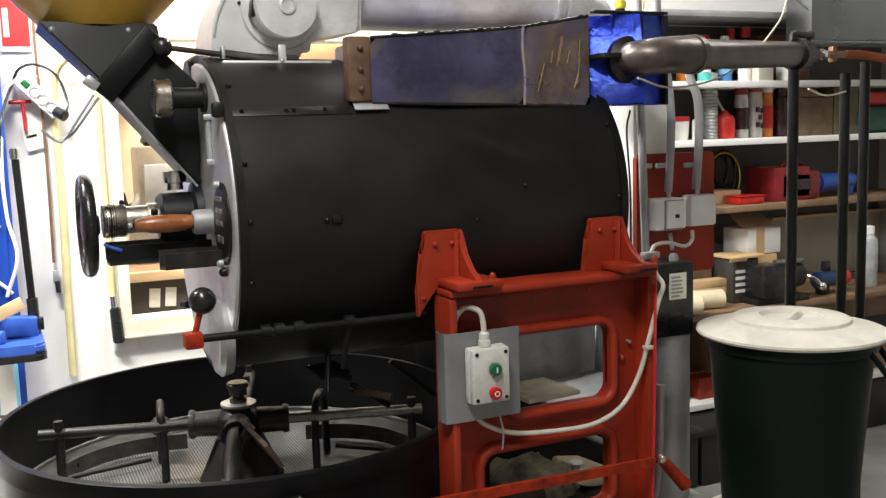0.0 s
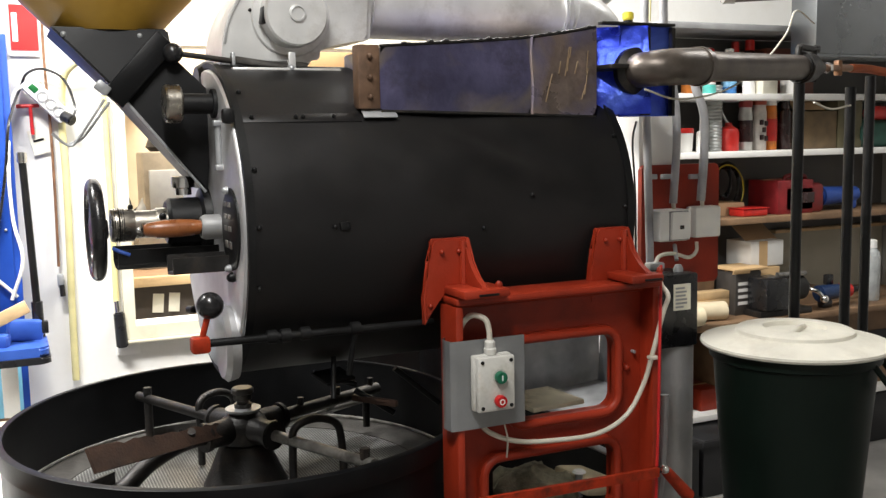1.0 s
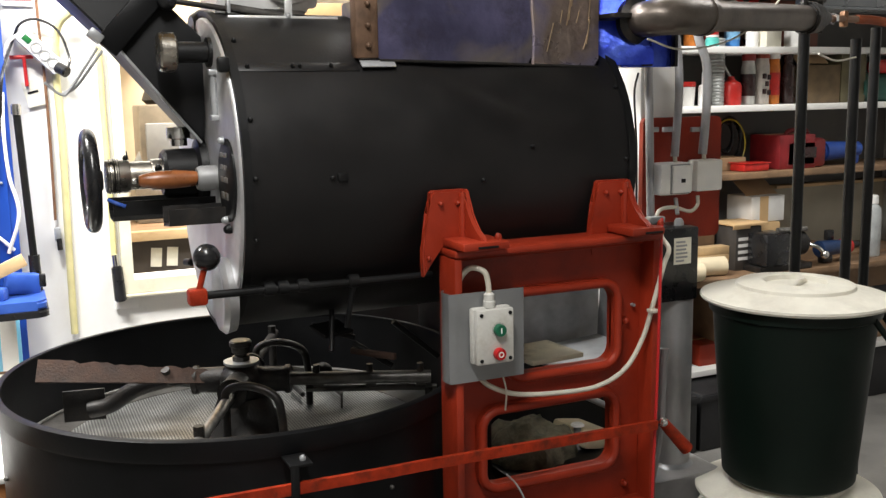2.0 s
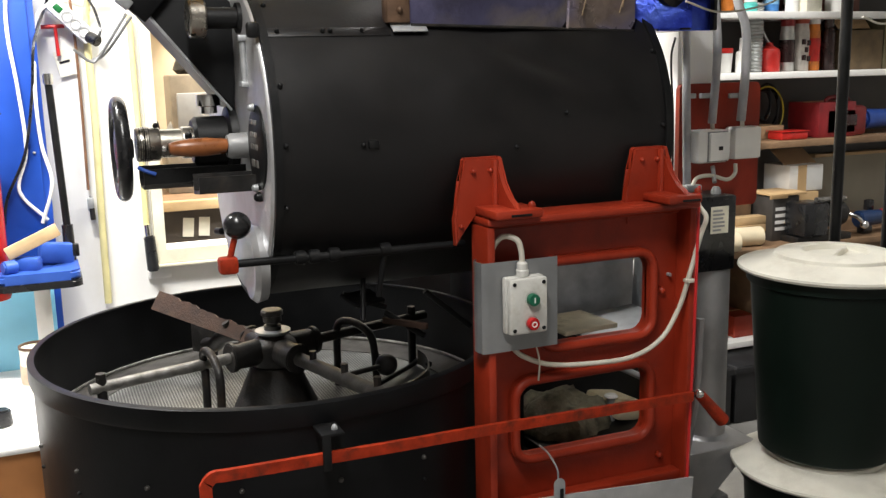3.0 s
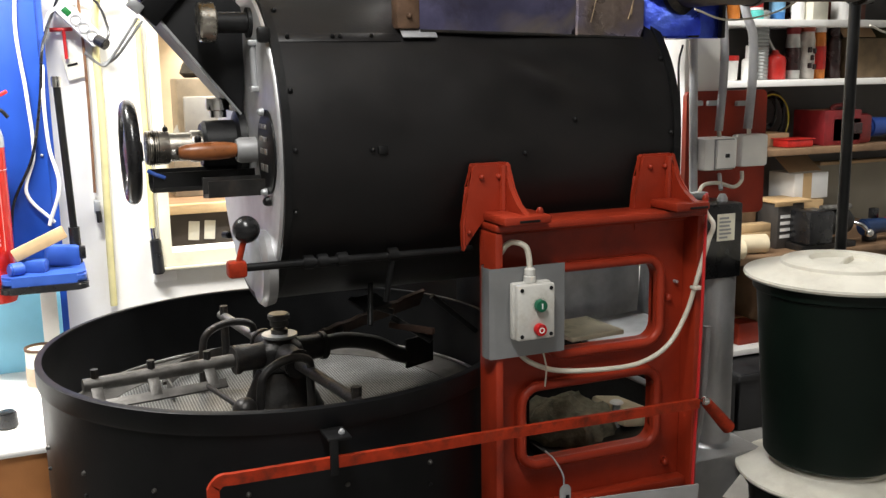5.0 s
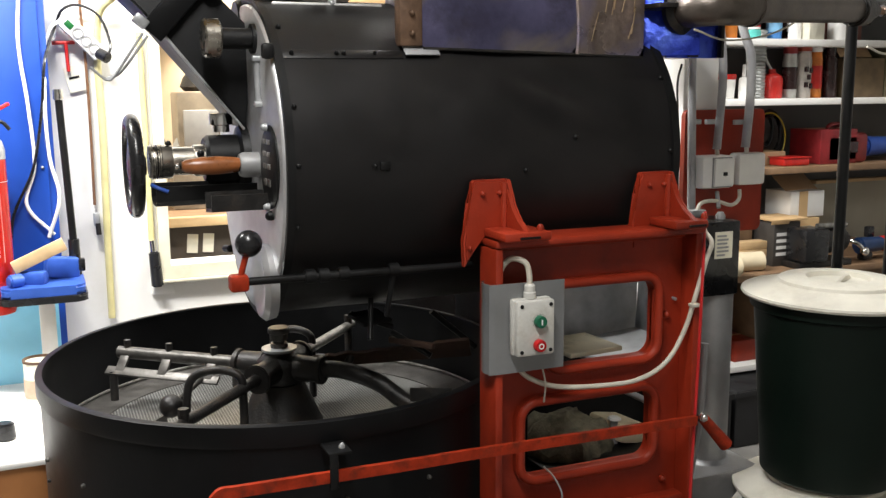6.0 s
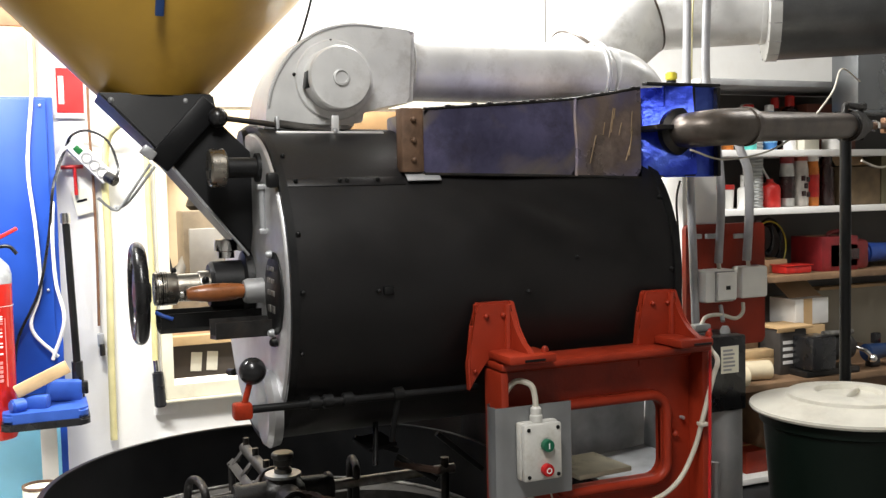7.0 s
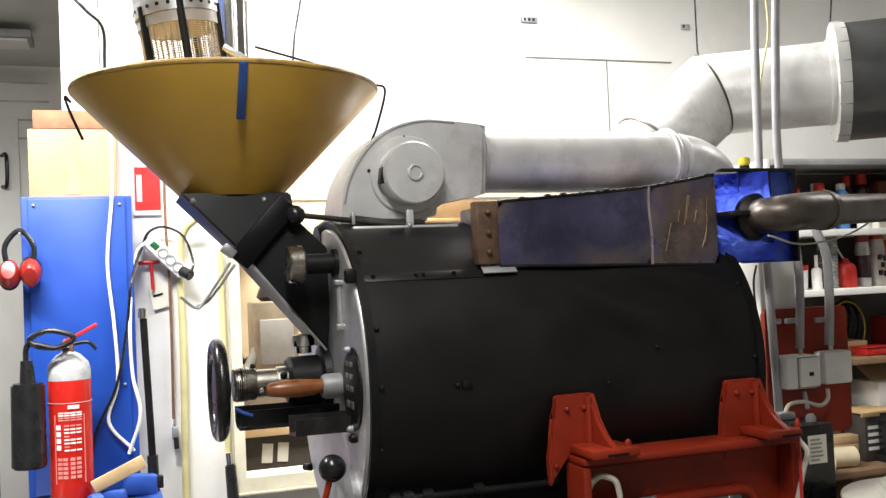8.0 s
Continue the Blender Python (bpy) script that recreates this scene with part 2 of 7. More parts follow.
def tube(pts, r, bm=None, seg=10, steps=8, radii=None):
    """A round tube along a smooth line through pts."""
    bm = bm or bmesh.new()
    line = curve_points(pts, steps)
    n = len(line)
    up = Vector((0.13, 0.21, 0.97))
    rings = []
    for i, p in enumerate(line):
        d = (line[min(i + 1, n - 1)] - line[max(i - 1, 0)]).normalized()
        u = d.cross(up)
        if u.length < 1e-3:
            u = d.cross(Vector((1, 0, 0)))
        u.normalize()
        v = d.cross(u).normalized()
        up = u.cross(d)
        rr = r if not radii else radii[0] + (radii[1] - radii[0]) * i / (n - 1)
        rings.append([bm.verts.new(p + rr * (math.cos(a) * u + math.sin(a) * v)) for a in [2 * math.pi * k / seg for k in range(seg)]])
    for a, b in zip(rings, rings[1:]):
        for k in range(seg):
            bm.faces.new((a[k], a[(k + 1) % seg], b[(k + 1) % seg], b[k]))
    bm.faces.new(rings[0][::-1])
    bm.faces.new(rings[-1])
    return bm


def lathe(profile, m=None, seg=48, bm=None, closed=False):
    """Turns a profile of (radius, height) about z; closed: the profile is a ring."""
    bm = bm or bmesh.new()
    m = m or Matrix()
    cols = []
    for k in range(seg):
        a = 2 * math.pi * k / seg
        cols.append([bm.verts.new(m @ Vector((r * math.cos(a), r * math.sin(a), z))) for r, z in profile])
    n = len(profile)
    for k in range(seg):
        a, b = cols[k], cols[(k + 1) % seg]
        for i in range(n if closed else n - 1):
            j = (i + 1) % n
            bm.faces.new((a[i], b[i], b[j], a[j]))
    bmesh.ops.remove_doubles(bm, verts=bm.verts, dist=1e-6)
    return bm


def along_x(x, y, z):
    """A space whose z runs along world x (for turned parts on the drum's axis)."""
    return Matrix.Translation((x, y, z)) @ Matrix.Rotation(radians(90), 4, "Y")


def prism(outline, depth, m, bevel=0.0, bm=None):
    """A flat outline (x, y) given thickness along z of the space m."""
    bm = bm or bmesh.new()
    lo = [bm.verts.new(m @ Vector((x, y, 0))) for x, y in outline]
    hi = [bm.verts.new(m @ Vector((x, y, depth))) for x, y in outline]
    n = len(outline)
    fs = [bm.faces.new(lo[::-1]), bm.faces.new(hi)]
    for i in range(n):
        fs.append(bm.faces.new((lo[i], lo[(i + 1) % n], hi[(i + 1) % n], hi[i])))
    if bevel:
        bmesh.ops.bevel(bm, geom=list({e for f in fs[:2] for e in f.edges}), offset=bevel, segments=2, affect="EDGES")
    return bm


def round_rect(x0, y0, x1, y1, r, n=5):
    pts = []
    for cx, cy, a0 in ((x1 - r, y1 - r, 0), (x0 + r, y1 - r, 90), (x0 + r, y0 + r, 180), (x1 - r, y0 + r, 270)):
        for k in range(n + 1):
            a = radians(a0 + 90 * k / n)
            pts.append((cx + r * math.cos(a), cy + r * math.sin(a)))
    return pts


UPRIGHT = Matrix.Rotation(radians(90), 4, "X")  # outline (x, y) -> world (x, z), depth towards -y


def holed(outer, holes, depth, m, bm=None):
    """A flat plate with openings cut through it."""
    bm = bm or bmesh.new()
    edges = []
    for ring in (outer, *holes):
        vs = [bm.verts.new(m @ Vector((x, y, 0))) for x, y in ring]
        edges += [bm.edges.new((vs[i], vs[(i + 1) % len(vs)])) for i in range(len(vs))]
    faces = [f for f in bmesh.ops.triangle_fill(bm, use_beauty=True, use_dissolve=False, edges=edges)["geom"] if isinstance(f, bmesh.types.BMFace)]
    ext = bmesh.ops.extrude_face_region(bm, geom=faces)
    d = m.to_3x3() @ Vector((0, 0, depth))
    bmesh.ops.translate(bm, verts=[v for v in ext["geom"] if isinstance(v, bmesh.types.BMVert)], vec=d)
    return bm


def face_y(y):
    """A space for outlines in x and z at the plane y, thickness towards the viewer (-y)."""
    return Matrix.Translation((0, y, 0)) @ UPRIGHT


def rect(x0, z0, x1, z1):
    return [(x0, z0), (x1, z0), (x1, z1), (x0, z1)]


# ---- the room ----
def room():
    solo("floor", span((-6, -4, -0.1), (6, 6, 0)), FLOOR, "worn grey concrete workshop floor", "floor", "structure")
    solo("ceiling", span((-6, -4, 3.1), (6, 6, 3.2)), CEIL, "pale painted workshop ceiling", "ceiling", "structure")
    wx, _, wz = (0.000, 1.600, 0.899)
    # back wall with the window opening into the next room
    bm = holed(rect(-0.47, 0, 6, 3.1), [rect(wx, wz, 1.35, 1.94)], 0.1, face_y(1.7))
    solo("wall_north", bm, WALL, "white painted boarded wall with a wide window opening", "wall", "structure", smooth=0)
    solo("wall_pillar", span((-0.606, 1.62, 0), (-0.474, 1.74, 3.1)), WALL, "white painted post at the end of the wall", "wall", "structure")
    for name, a, b in (("wall_far", (-6, 4.6, 0), (6, 4.75, 3.1)), ("wall_south", (-6, -4.1, 0), (6, -4, 3.1)),
                       ("wall_west", (-6.1, -4, 0), (-6, 6, 3.1)), ("wall_east", (3.9, -4, 0), (4.0, 1.598, 3.1)),
                       ("wall_store", (2.2, 1.71, 0), (2.3, 4.59, 3.1)), ("wall_store_end", (0.0, 3.0, 0), (2.19, 3.1, 3.1)), ("wall_store_side", (-0.47, 1.71, 0), (-0.4, 3.1, 3.1))):
        # south, west and east walls are unseen, dulled to weaken reflections
        solo(name, span(a, b), DULLWALL if name in ("wall_south", "wall_west", "wall_east") else WALL, "plain painted workshop wall", "wall", "structure")
    # window frame
    w = thing("window_1", (0.7, 1.6, 0.93), "cream painted wooden window frame with clear glass", "window", kind="structure")
    part("window_frame", holed(rect(wx - 0.04, wz - 0.05, 1.42, 2.0), [rect(wx, wz, 1.35, 1.94)], 0.035, face_y(1.6)), CREAM, w, smooth=0)
    part("window_sill", span((wx - 0.05, 1.555, wz - 0.064), (1.44, 1.598, wz - 0.052), 0.004), CREAM, w)
    # joints of the wall boards
    g = mat("board_joint", (0.2, 0.19, 0.17), 0.8)
    solo("trim", span((1.236, 1.596, 2.534), (1.95, 1.599, 2.540)), g, "thin dark joint between wall boards", "trim", "structure", smooth=0)
    solo("trim", span((1.62, 1.596, 2.1), (1.624, 1.599, 2.532)), g, "thin dark joint between wall boards", "trim", "structure", smooth=0)
    solo("trim", span((-0.02, 1.57, 2.002), (1.5, 1.599, 2.022)), CREAM, "grey painted ledge above the window", "trim", "structure", smooth=0)


room()


# ---- the roaster ----
AX = 1.404  # height of the drum's axis


def bolt(at, axis, r, parent, material=None, name="bolt"):
    a = Vector(at)
    d = Vector(axis).normalized()
    bm = rod(a, a + d * r * 0.7, r, seg=12)
    ball(a + d * r * 0.7, r * 0.9, bm, seg=10)
    part(name, bm, material or BLACK, parent)


def roaster():
    r = thing("coffee_roaster", (0.44, 0, 0), "black drum coffee roaster with aluminium front on a red cast frame", "roaster")
    # jacket, with one shallow dent below the burner box
    R = 0.34
    bm = bmesh.new()
    nx, na = 88, 200
    grid = []
    for i in range(nx + 1):
        x = 0.88 * i / nx
        row = []
        for k in range(na):
            a = 2 * math.pi * k / na
            y, z = -math.cos(a), math.sin(a)
            mid = 0.70 - 1.15 * (x - 0.40)
            dent = 0.017 * math.exp(-((x - 0.60) / 0.13) ** 2 - ((a - mid) / (0.1 + 0.12 * max(0, x - 0.45))) ** 2)
            dent += 0.0012 * math.sin(9 * x) * math.sin(3 * a + 4 * x) + 0.0009 * noise.noise(Vector((x * 7, y * 5, z * 5)))
            row.append(bm.verts.new((x, (R - dent) * y, AX + (R - dent) * z)))
        grid.append(row)
    for i in range(nx):
        for k in range(na):
            bm.faces.new((grid[i][k], grid[i][(k + 1) % na], grid[i + 1][(k + 1) % na], grid[i + 1][k]))
    bm.faces.new(grid[-1])
    part("drum_jacket", bm, BLACK, r, "satin black sheet-steel drum jacket with a shallow dent")
    part("rear_band", lathe([(0.335, 0.866), (0.347, 0.866), (0.347, 0.884), (0.335, 0.884)], along_x(0, 0, AX), 96, closed=True), BLACKSTEEL, r)
    part("front_band", lathe([(0.333, -0.004), (0.345, -0.004), (0.345, 0.012), (0.333, 0.012)], along_x(0, 0, AX), 96, closed=True), BLACKSTEEL, r)
    # cast front, slightly domed
    part("front_plate", lathe([(0, -0.013), (0.2, -0.013), (0.315, -0.012), (0.327, -0.009), (0.3315, -0.003), (0.332, 0.01)], along_x(0, 0, AX), 96), ALU, r, "grey cast-aluminium front plate")
    # longitudinal seam with rivets and a top cover sheet
    for a, x0, x1 in ((40, 0.012, 0.26),):
        y, z = -math.cos(radians(a)), math.sin(radians(a))
        part("seam_strip", box(((x0 + x1) / 2, 0.3405 * y, AX + 0.3405 * z), (x1 - x0, 0.022, 0.0025), 0.001, rot=(90 - a, 0, 0)), BLACK, r)
        for x in (0.03, 0.12, 0.135, 0.2):
            bolt((x, 0.344 * y, AX + 0.344 * z), (0, y, z), 0.0045, r, BLACKSTEEL)
    for (x, a) in ((0.018, 20.5), (0.018, 1.5), (0.018, -19), (0.018, -41), (0.02, 53), (0.17, 0.5), (0.5, -3), (0.62, 8), (0.86, 30), (0.86, 2)):
        y, z = -math.cos(radians(a)), math.sin(radians(a))
        bolt((x, 0.339 * y, AX + 0.339 * z), (0, y, z), 0.0055, r, BLACKSTEEL)
    b = box((0.191, -0.338, 1.407), (0.022, 0.016, 0.018), 0.004)
    part("latch", b, BLACKSTEEL, r)
    # data plate on the front
    npl = part("data_plate", lathe([(0, -0.006), (0.072, -0.006), (0.082, -0.002), (0.082, 0.006)], Matrix.Translation((-0.014, -0.245, 1.405)) @ Matrix.Diagonal((1, 0.85, 1, 1)) @ Matrix.Rotation(radians(90), 4, "Y"), 40), BLACKSTEEL, r, "round black data plate with raised bars")
    for dz, hh in ((0.05, 0.016), (0.026, 0.016), (0.002, 0.018), (-0.03, 0.024)):
        for dy in (-0.018, 0.016):
            part("raised_bar", box((-0.0215, -0.245 + dy, 1.405 + dz), (0.003, 0.02, hh * 0.6), 0.001), WORN, npl)
    for dz in (0.082, -0.082):
        bolt((-0.02, -0.25, 1.405 + dz * 0.95), (-1, 0, 0), 0.008, r, GALV)
    # axial sampler: hand wheel, machined collars, housing
    hw = part("hand_wheel", lathe([(0.093 + 0.017 * math.cos(radians(a)), 0.015 * math.sin(radians(a))) for a in range(0, 360, 24)], along_x(-0.25, 0, 1.398), 56, closed=True), RUBBER, r, "glossy black plastic hand wheel")
    part("wheel_web", lathe([(0, -0.012), (0.02, -0.012), (0.085, -0.004), (0.085, 0.006), (0.025, 0.012), (0.02, 0.025), (0, 0.025)], along_x(-0.25, 0, 1.398), 40), RUBBER, hw)
    part("collar", lathe([(0, 0), (0.034, 0), (0.036, 0.003), (0.036, 0.014), (0.033, 0.016), (0.036, 0.018), (0.036, 0.045), (0.034, 0.048), (0, 0.048)], along_x(-0.219, 0, 1.405), 48), KNURL, r, "polished knurled steel collar")
    part("collar", lathe([(0, 0), (0.03, 0), (0.03, 0.045), (0, 0.045)], along_x(-0.171, 0, 1.405), 48), KNURL, r)
    part("clamp_ring", lathe([(0, 0), (0.033, 0), (0.034, 0.002), (0.034, 0.022), (0, 0.022)], along_x(-0.126, 0, 1.405), 48), KNURL, r)
    for k in range(5):
        part("knurl_ring", lathe([(0.0355, 0), (0.0372, 0.0012), (0.0355, 0.0024)], along_x(-0.213 + 0.0045 * k, 0, 1.405), 40), CAST, r)
    bolt((-0.178, -0.012, 1.441), (0, -0.3, 1), 0.006, r, BLACKSTEEL)
    bolt((-0.115, -0.03, 1.42), (0, -1, 0.5), 0.008, r, BLACKSTEEL)
    part("bearing_housing", lathe([(0, 0), (0.045, 0), (0.052, 0.008), (0.052, 0.07), (0.07, 0.075), (0.075, 0.09), (0, 0.09)], along_x(-0.104, 0, 1.407), 48), BLACKSTEEL, r, "black cast bearing housing")
    part("oil_cap", lathe([(0, 0.03), (0.024, 0.03), (0.025, 0.026), (0.025, 0.006), (0.018, 0.004), (0.018, -0.01)], Matrix.Translation((-0.064, 0.000, 1.475)), 28), CHROME, r, "knurled steel oil cap")
    # sample lever with wooden grip
    hl = part("lever_arm", lathe([(0, 0), (0.022, 0), (0.026, 0.008), (0.026, 0.04), (0, 0.045)], along_x(-0.055, -0.14, 1.403), 32), GREY, r, "cast lever boss")
    part("wooden_grip", lathe([(0, 0), (0.01, 0.001), (0.014, 0.01), (0.018, 0.04), (0.0185, 0.07), (0.016, 0.105), (0.012, 0.125), (0, 0.126)], along_x(-0.17, -0.14, 1.404), 28), HANDLE, hl, "turned varnished wooden grip")
    part("grip_ferrule", lathe([(0, 0), (0.014, 0), (0.014, 0.02), (0, 0.02)], along_x(-0.058, -0.14, 1.403), 24), BLACKSTEEL, hl)
    bolt((-0.175, -0.14, 1.404), (-1, 0, 0), 0.006, r, CHROME)
    # sample chute under it
    bm = prism([(-0.05, 0.022), (-0.05, -0.008), (-0.03, -0.02), (0.03, -0.02), (0.05, -0.008), (0.05, 0.022), (0.045, 0.022), (0.045, -0.006), (0.028, -0.015), (-0.028, -0.015), (-0.045, -0.006), (-0.045, 0.022)],
               0.205, Matrix.Translation((-0.218, -0.06, 1.34)) @ Matrix.Rotation(radians(90), 4, "Y") @ Matrix.Rotation(radians(90), 4, "Z"))
    part("sample_chute", bm, BLACKSTEEL, r, "dark folded steel sample chute")
    bm = prism([(-0.04, 0.02), (-0.04, -0.012), (0.035, -0.02), (0.04, 0.02), (0.034, 0.02), (0.03, -0.012), (-0.034, -0.006), (-0.034, 0.02)],
               0.12, Matrix.Translation((-0.13, -0.2, 1.333)) @ Matrix.Rotation(radians(90), 4, "Y") @ Matrix.Rotation(radians(90), 4, "Z"))
    part("chute_lip", bm, CAST, r)
    part("cable_tie", tube([(-0.226, -0.1, 1.366), (-0.214, -0.112, 1.36), (-0.195, -0.112, 1.352)], 0.004), BLUEPLASTIC, r, "blue tape")
    bolt((-0.014, -0.25, 1.31), (-1, 0, -0.2), 0.01, r, BLACKSTEEL)
    # temperature gauge on a stub
    g = part("gauge_case", lathe([(0, 0), (0.036, 0), (0.039, 0.004), (0.039, 0.03), (0.034, 0.034), (0, 0.034)], along_x(-0.115, -0.13, 1.657), 40), KNURL, r, "steel-rimmed dial thermometer")
    part("gauge_stub", rod((-0.081, -0.13, 1.657), (0.02, -0.13, 1.657), 0.021), BLACKSTEEL, g)
    part("gauge_flange", lathe([(0, 0), (0.03, 0), (0.03, 0.014), (0, 0.014)], along_x(-0.02, -0.13, 1.657), 32), BLACKSTEEL, g)
    # sight tube with fittings
    s = part("sight_tube", rod((-0.018, -0.171, 1.619), (-0.018, -0.175, 1.520), 0.0065), GALV, r, "steel hinge pin of the front")
    for at in ((-0.018, -0.170, 1.616), (-0.018, -0.176, 1.526)):
        part("fitting", box(at, (0.02, 0.024, 0.012), 0.003), GALV, s)
    part("hinge_lug", box((-0.016, -0.265, 1.628), (0.024, 0.02, 0.03), 0.006), BLACKSTEEL, r)
    # discharge door lip
    bm = lathe([(0, -0.004), (0.03, -0.006), (0.043, -0.02), (0.062, -0.024), (0.07, -0.005), (0.066, 0.03), (0, 0.03)], Matrix.Translation((-0.022, -0.19, 1.165)) @ Matrix.Diagonal((0.55, 1, 1.15, 1)) @ Matrix.Rotation(radians(90), 4, "Y"), 40)
    part("discharge_lip", bm, ALU, r, "worn grey aluminium discharge lip")
    # discharge lever: red clevis, black ball, long shaft with collars
    sh = part("lever_shaft", rod((-0.08, -0.29, 1.189), (0.40, -0.29, 1.185), 0.008), BLACKSTEEL, r, "long black steel lever shaft")
    for x in (0.047, 0.075, 0.116, 0.223):
        part("collar", rod((x - 0.011, -0.29, 1.189), (x + 0.011, -0.29, 1.189), 0.014, bevel=0.002), BLACKSTEEL, sh)
    part("clevis", box((-0.094, -0.29, 1.188), (0.036, 0.034, 0.032), 0.006), REDWORN, sh, "red painted clevis")
    part("lever_rod", rod((-0.09, -0.29, 1.2), (-0.074, -0.29, 1.255), 0.006), REDWORN, sh)
    part("ball_knob", ball((-0.072, -0.29, 1.263), 0.0265), RUBBER, sh, "glossy black ball knob")
    part("plate_stud", rod((-0.020, 0.268, 1.165), (-0.012, 0.234, 1.169), 0.009, bevel=0.002), BLACKSTEEL, r)
    # linkage below the shaft
    part("link_arm", tube([(0.223, -0.29, 1.18), (0.215, -0.285, 1.13), (0.21, -0.28, 1.09)], 0.006), BLACKSTEEL, r)
    # lower casing under the drum, and its sheet
    part("drum_cradle", span((0.615, -0.1, 0.3), (0.64, 0.3, 1.08), 0.005), BLACKSTEEL, r, "dark sheet-steel casing below the drum")
    # added black sheet in place of the deep shade behind the bin
    part("dark_backing", span((0.2, 0.66, 0.2), (0.9, 0.68, 1.12), 0.002), BLACKSTEEL, r, "added black sheet standing in for the dark behind the bin")
    part("inner_sheet", span((0.645, 0.2, 0.3), (1.24, 0.21, 0.84), 0.001), BLACKSTEEL, r, "bare grey sheet behind the frame opening")
    support(r)
    return r


def round_path(x0, z0, x1, z1, r, y):
    return [(x, y, z) for x, z in round_rect(x0, z0, x1, z1, r, 6)]


def bead(path, r, seg=10):
    """A closed round bead along a ring of points."""
    bm = bmesh.new()
    n = len(path)
    pts = [Vector(p) for p in path]
    rings = []
    for i, p in enumerate(pts):
        d = (pts[(i + 1) % n] - pts[i - 1]).normalized()
        u = Vector((0, -1, 0))
        v = d.cross(u)
        rings.append([bm.verts.new(p + r * (math.cos(a) * u + math.sin(a) * v)) for a in [2 * math.pi * k / seg for k in range(seg)]])
    for i in range(n):
        a, b = rings[i], rings[(i + 1) % n]
        for k in range(seg):
            bm.faces.new((a[k], a[(k + 1) % seg], b[(k + 1) % seg], b[k]))
    return bm


def support(r):
    y0, x1 = -0.348, 0.905
    holes = [(0.545, 0.965, 0.808, 1.136), (0.482, 0.724, 0.806, 0.884), (0.482, 0.05, 0.806, 0.54)]
    fr = part("support_frame", holed(rect(0.41, 0.0, x1 - 0.019, 1.237), [round_rect(*h, 0.032) for h in holes], 0.016, face_y(y0)), RED, r, "red painted cast-iron side frame with rounded openings", smooth=25)
    for h in holes[:2]:
        part("opening_rim", holed(round_rect(h[0] - 0.02, h[1] - 0.02, h[2] + 0.02, h[3] + 0.02, 0.05), [round_rect(*h, 0.032)], 0.022, face_y(y0 - 0.01)), RED, fr, smooth=25)
        part("rim_bead", bead(round_path(h[0] - 0.009, h[1] - 0.009, h[2] + 0.009, h[3] + 0.009, 0.04, y0 - 0.03), 0.0105), RED, fr, smooth=60)
    part("top_flange", span((0.391, -0.428, 1.239), (x1 - 0.004, -0.33, 1.255), 0.005), RED, fr)
    part("top_fillet", rod((0.41, -0.368, 1.232), (x1 - 0.02, -0.368, 1.232), 0.009, seg=10), RED, fr)
    part("side_flange", span((0.391, -0.425, 0.0), (0.409, -0.345, 1.238), 0.005), RED, fr)
    part("side_flange", span((x1 - 0.018, -0.412, 0.0), (x1, -0.345, 1.238), 0.005), RED, fr)
    part("cross_rib", span((0.41, -0.40, 0.605), (x1 - 0.019, -0.365, 0.63), 0.005), RED, fr)
    part("back_leg", span((0.86, 0.3, 0.0), (0.90, 0.38, 1.24), 0.006), RED, fr)
    for n, x in enumerate((0.368, 0.769)):
        w = 0.084
        low = [(x + w, 1.262), (x + 0.024, 1.262), (x + 0.008, 1.236), (x - 0.018, 1.196), (x - 0.02, 1.25), (x - 0.012, 1.29), (x - 0.003, 1.325)]
        sd = part("saddle", prism([(x, 1.367), (x + 0.005, 1.372), (x + w - 0.005, 1.372), (x + w, 1.367), *low], 0.022, face_y(-0.345), 0.004), RED, fr, "red cast saddle bolted to the drum")
        prof = [(0, 0), (0.008, -0.001), (0.014, -0.014), (0.018, -0.032), (0.027, -0.05), (0.042, -0.066), (0.062, -0.08), (0.084, -0.091), (0.096, -0.099), (0.1, -0.112), (0, -0.112)]
        m = Matrix.Translation((x + w - 0.013, -0.362, 1.372)) @ Matrix(((0, 0, 1, 0), (-1, 0, 0, 0), (0, 1, 0, 0), (0, 0, 0, 1)))
        part("gusset", prism(prof, 0.013, m, 0.003), RED, sd)
        part("fillet", rod((x + w - 0.016, -0.37, 1.366), (x + w - 0.016, -0.37, 1.275), 0.008, seg=8), RED, sd)
        part("pad", box((x + w - 0.008 - 0.01 * n, -0.415, 1.266), (0.105 - 0.02 * n, 0.1, 0.018), 0.005), RED, sd)
        part("pad_slot", box((x + w - 0.005, -0.4655, 1.264), (0.045, 0.003, 0.005), 0.001), BLACKSTEEL, sd)
        for dx in (0.02, 0.058):
            bolt((x + dx, -0.367, 1.345), (0, -1, 0), 0.0055, sd, RED)
        bolt((x + w + 0.03, -0.44, 1.275), (0, 0, 1), 0.008, sd, RED)
        bolt((x - 0.008, -0.367, 1.235), (0, -1, 0), 0.005, sd, RED)
    for x, z in ((0.845, 1.05), (0.848, 0.66)):
        bolt((x, -0.364, z), (0, -1, 0), 0.009, fr, RED)
    part("rivet", rod((0.864, -0.36, 1.085), (0.864, -0.375, 1.085), 0.004, seg=8), GALV, fr)


roaster()


# ---- cooling bin and stirrer ----
BX, BY, BZ, BR = 0.066, 0.0885, 0.944, 0.541
BF = 0.764  # the bin's floor


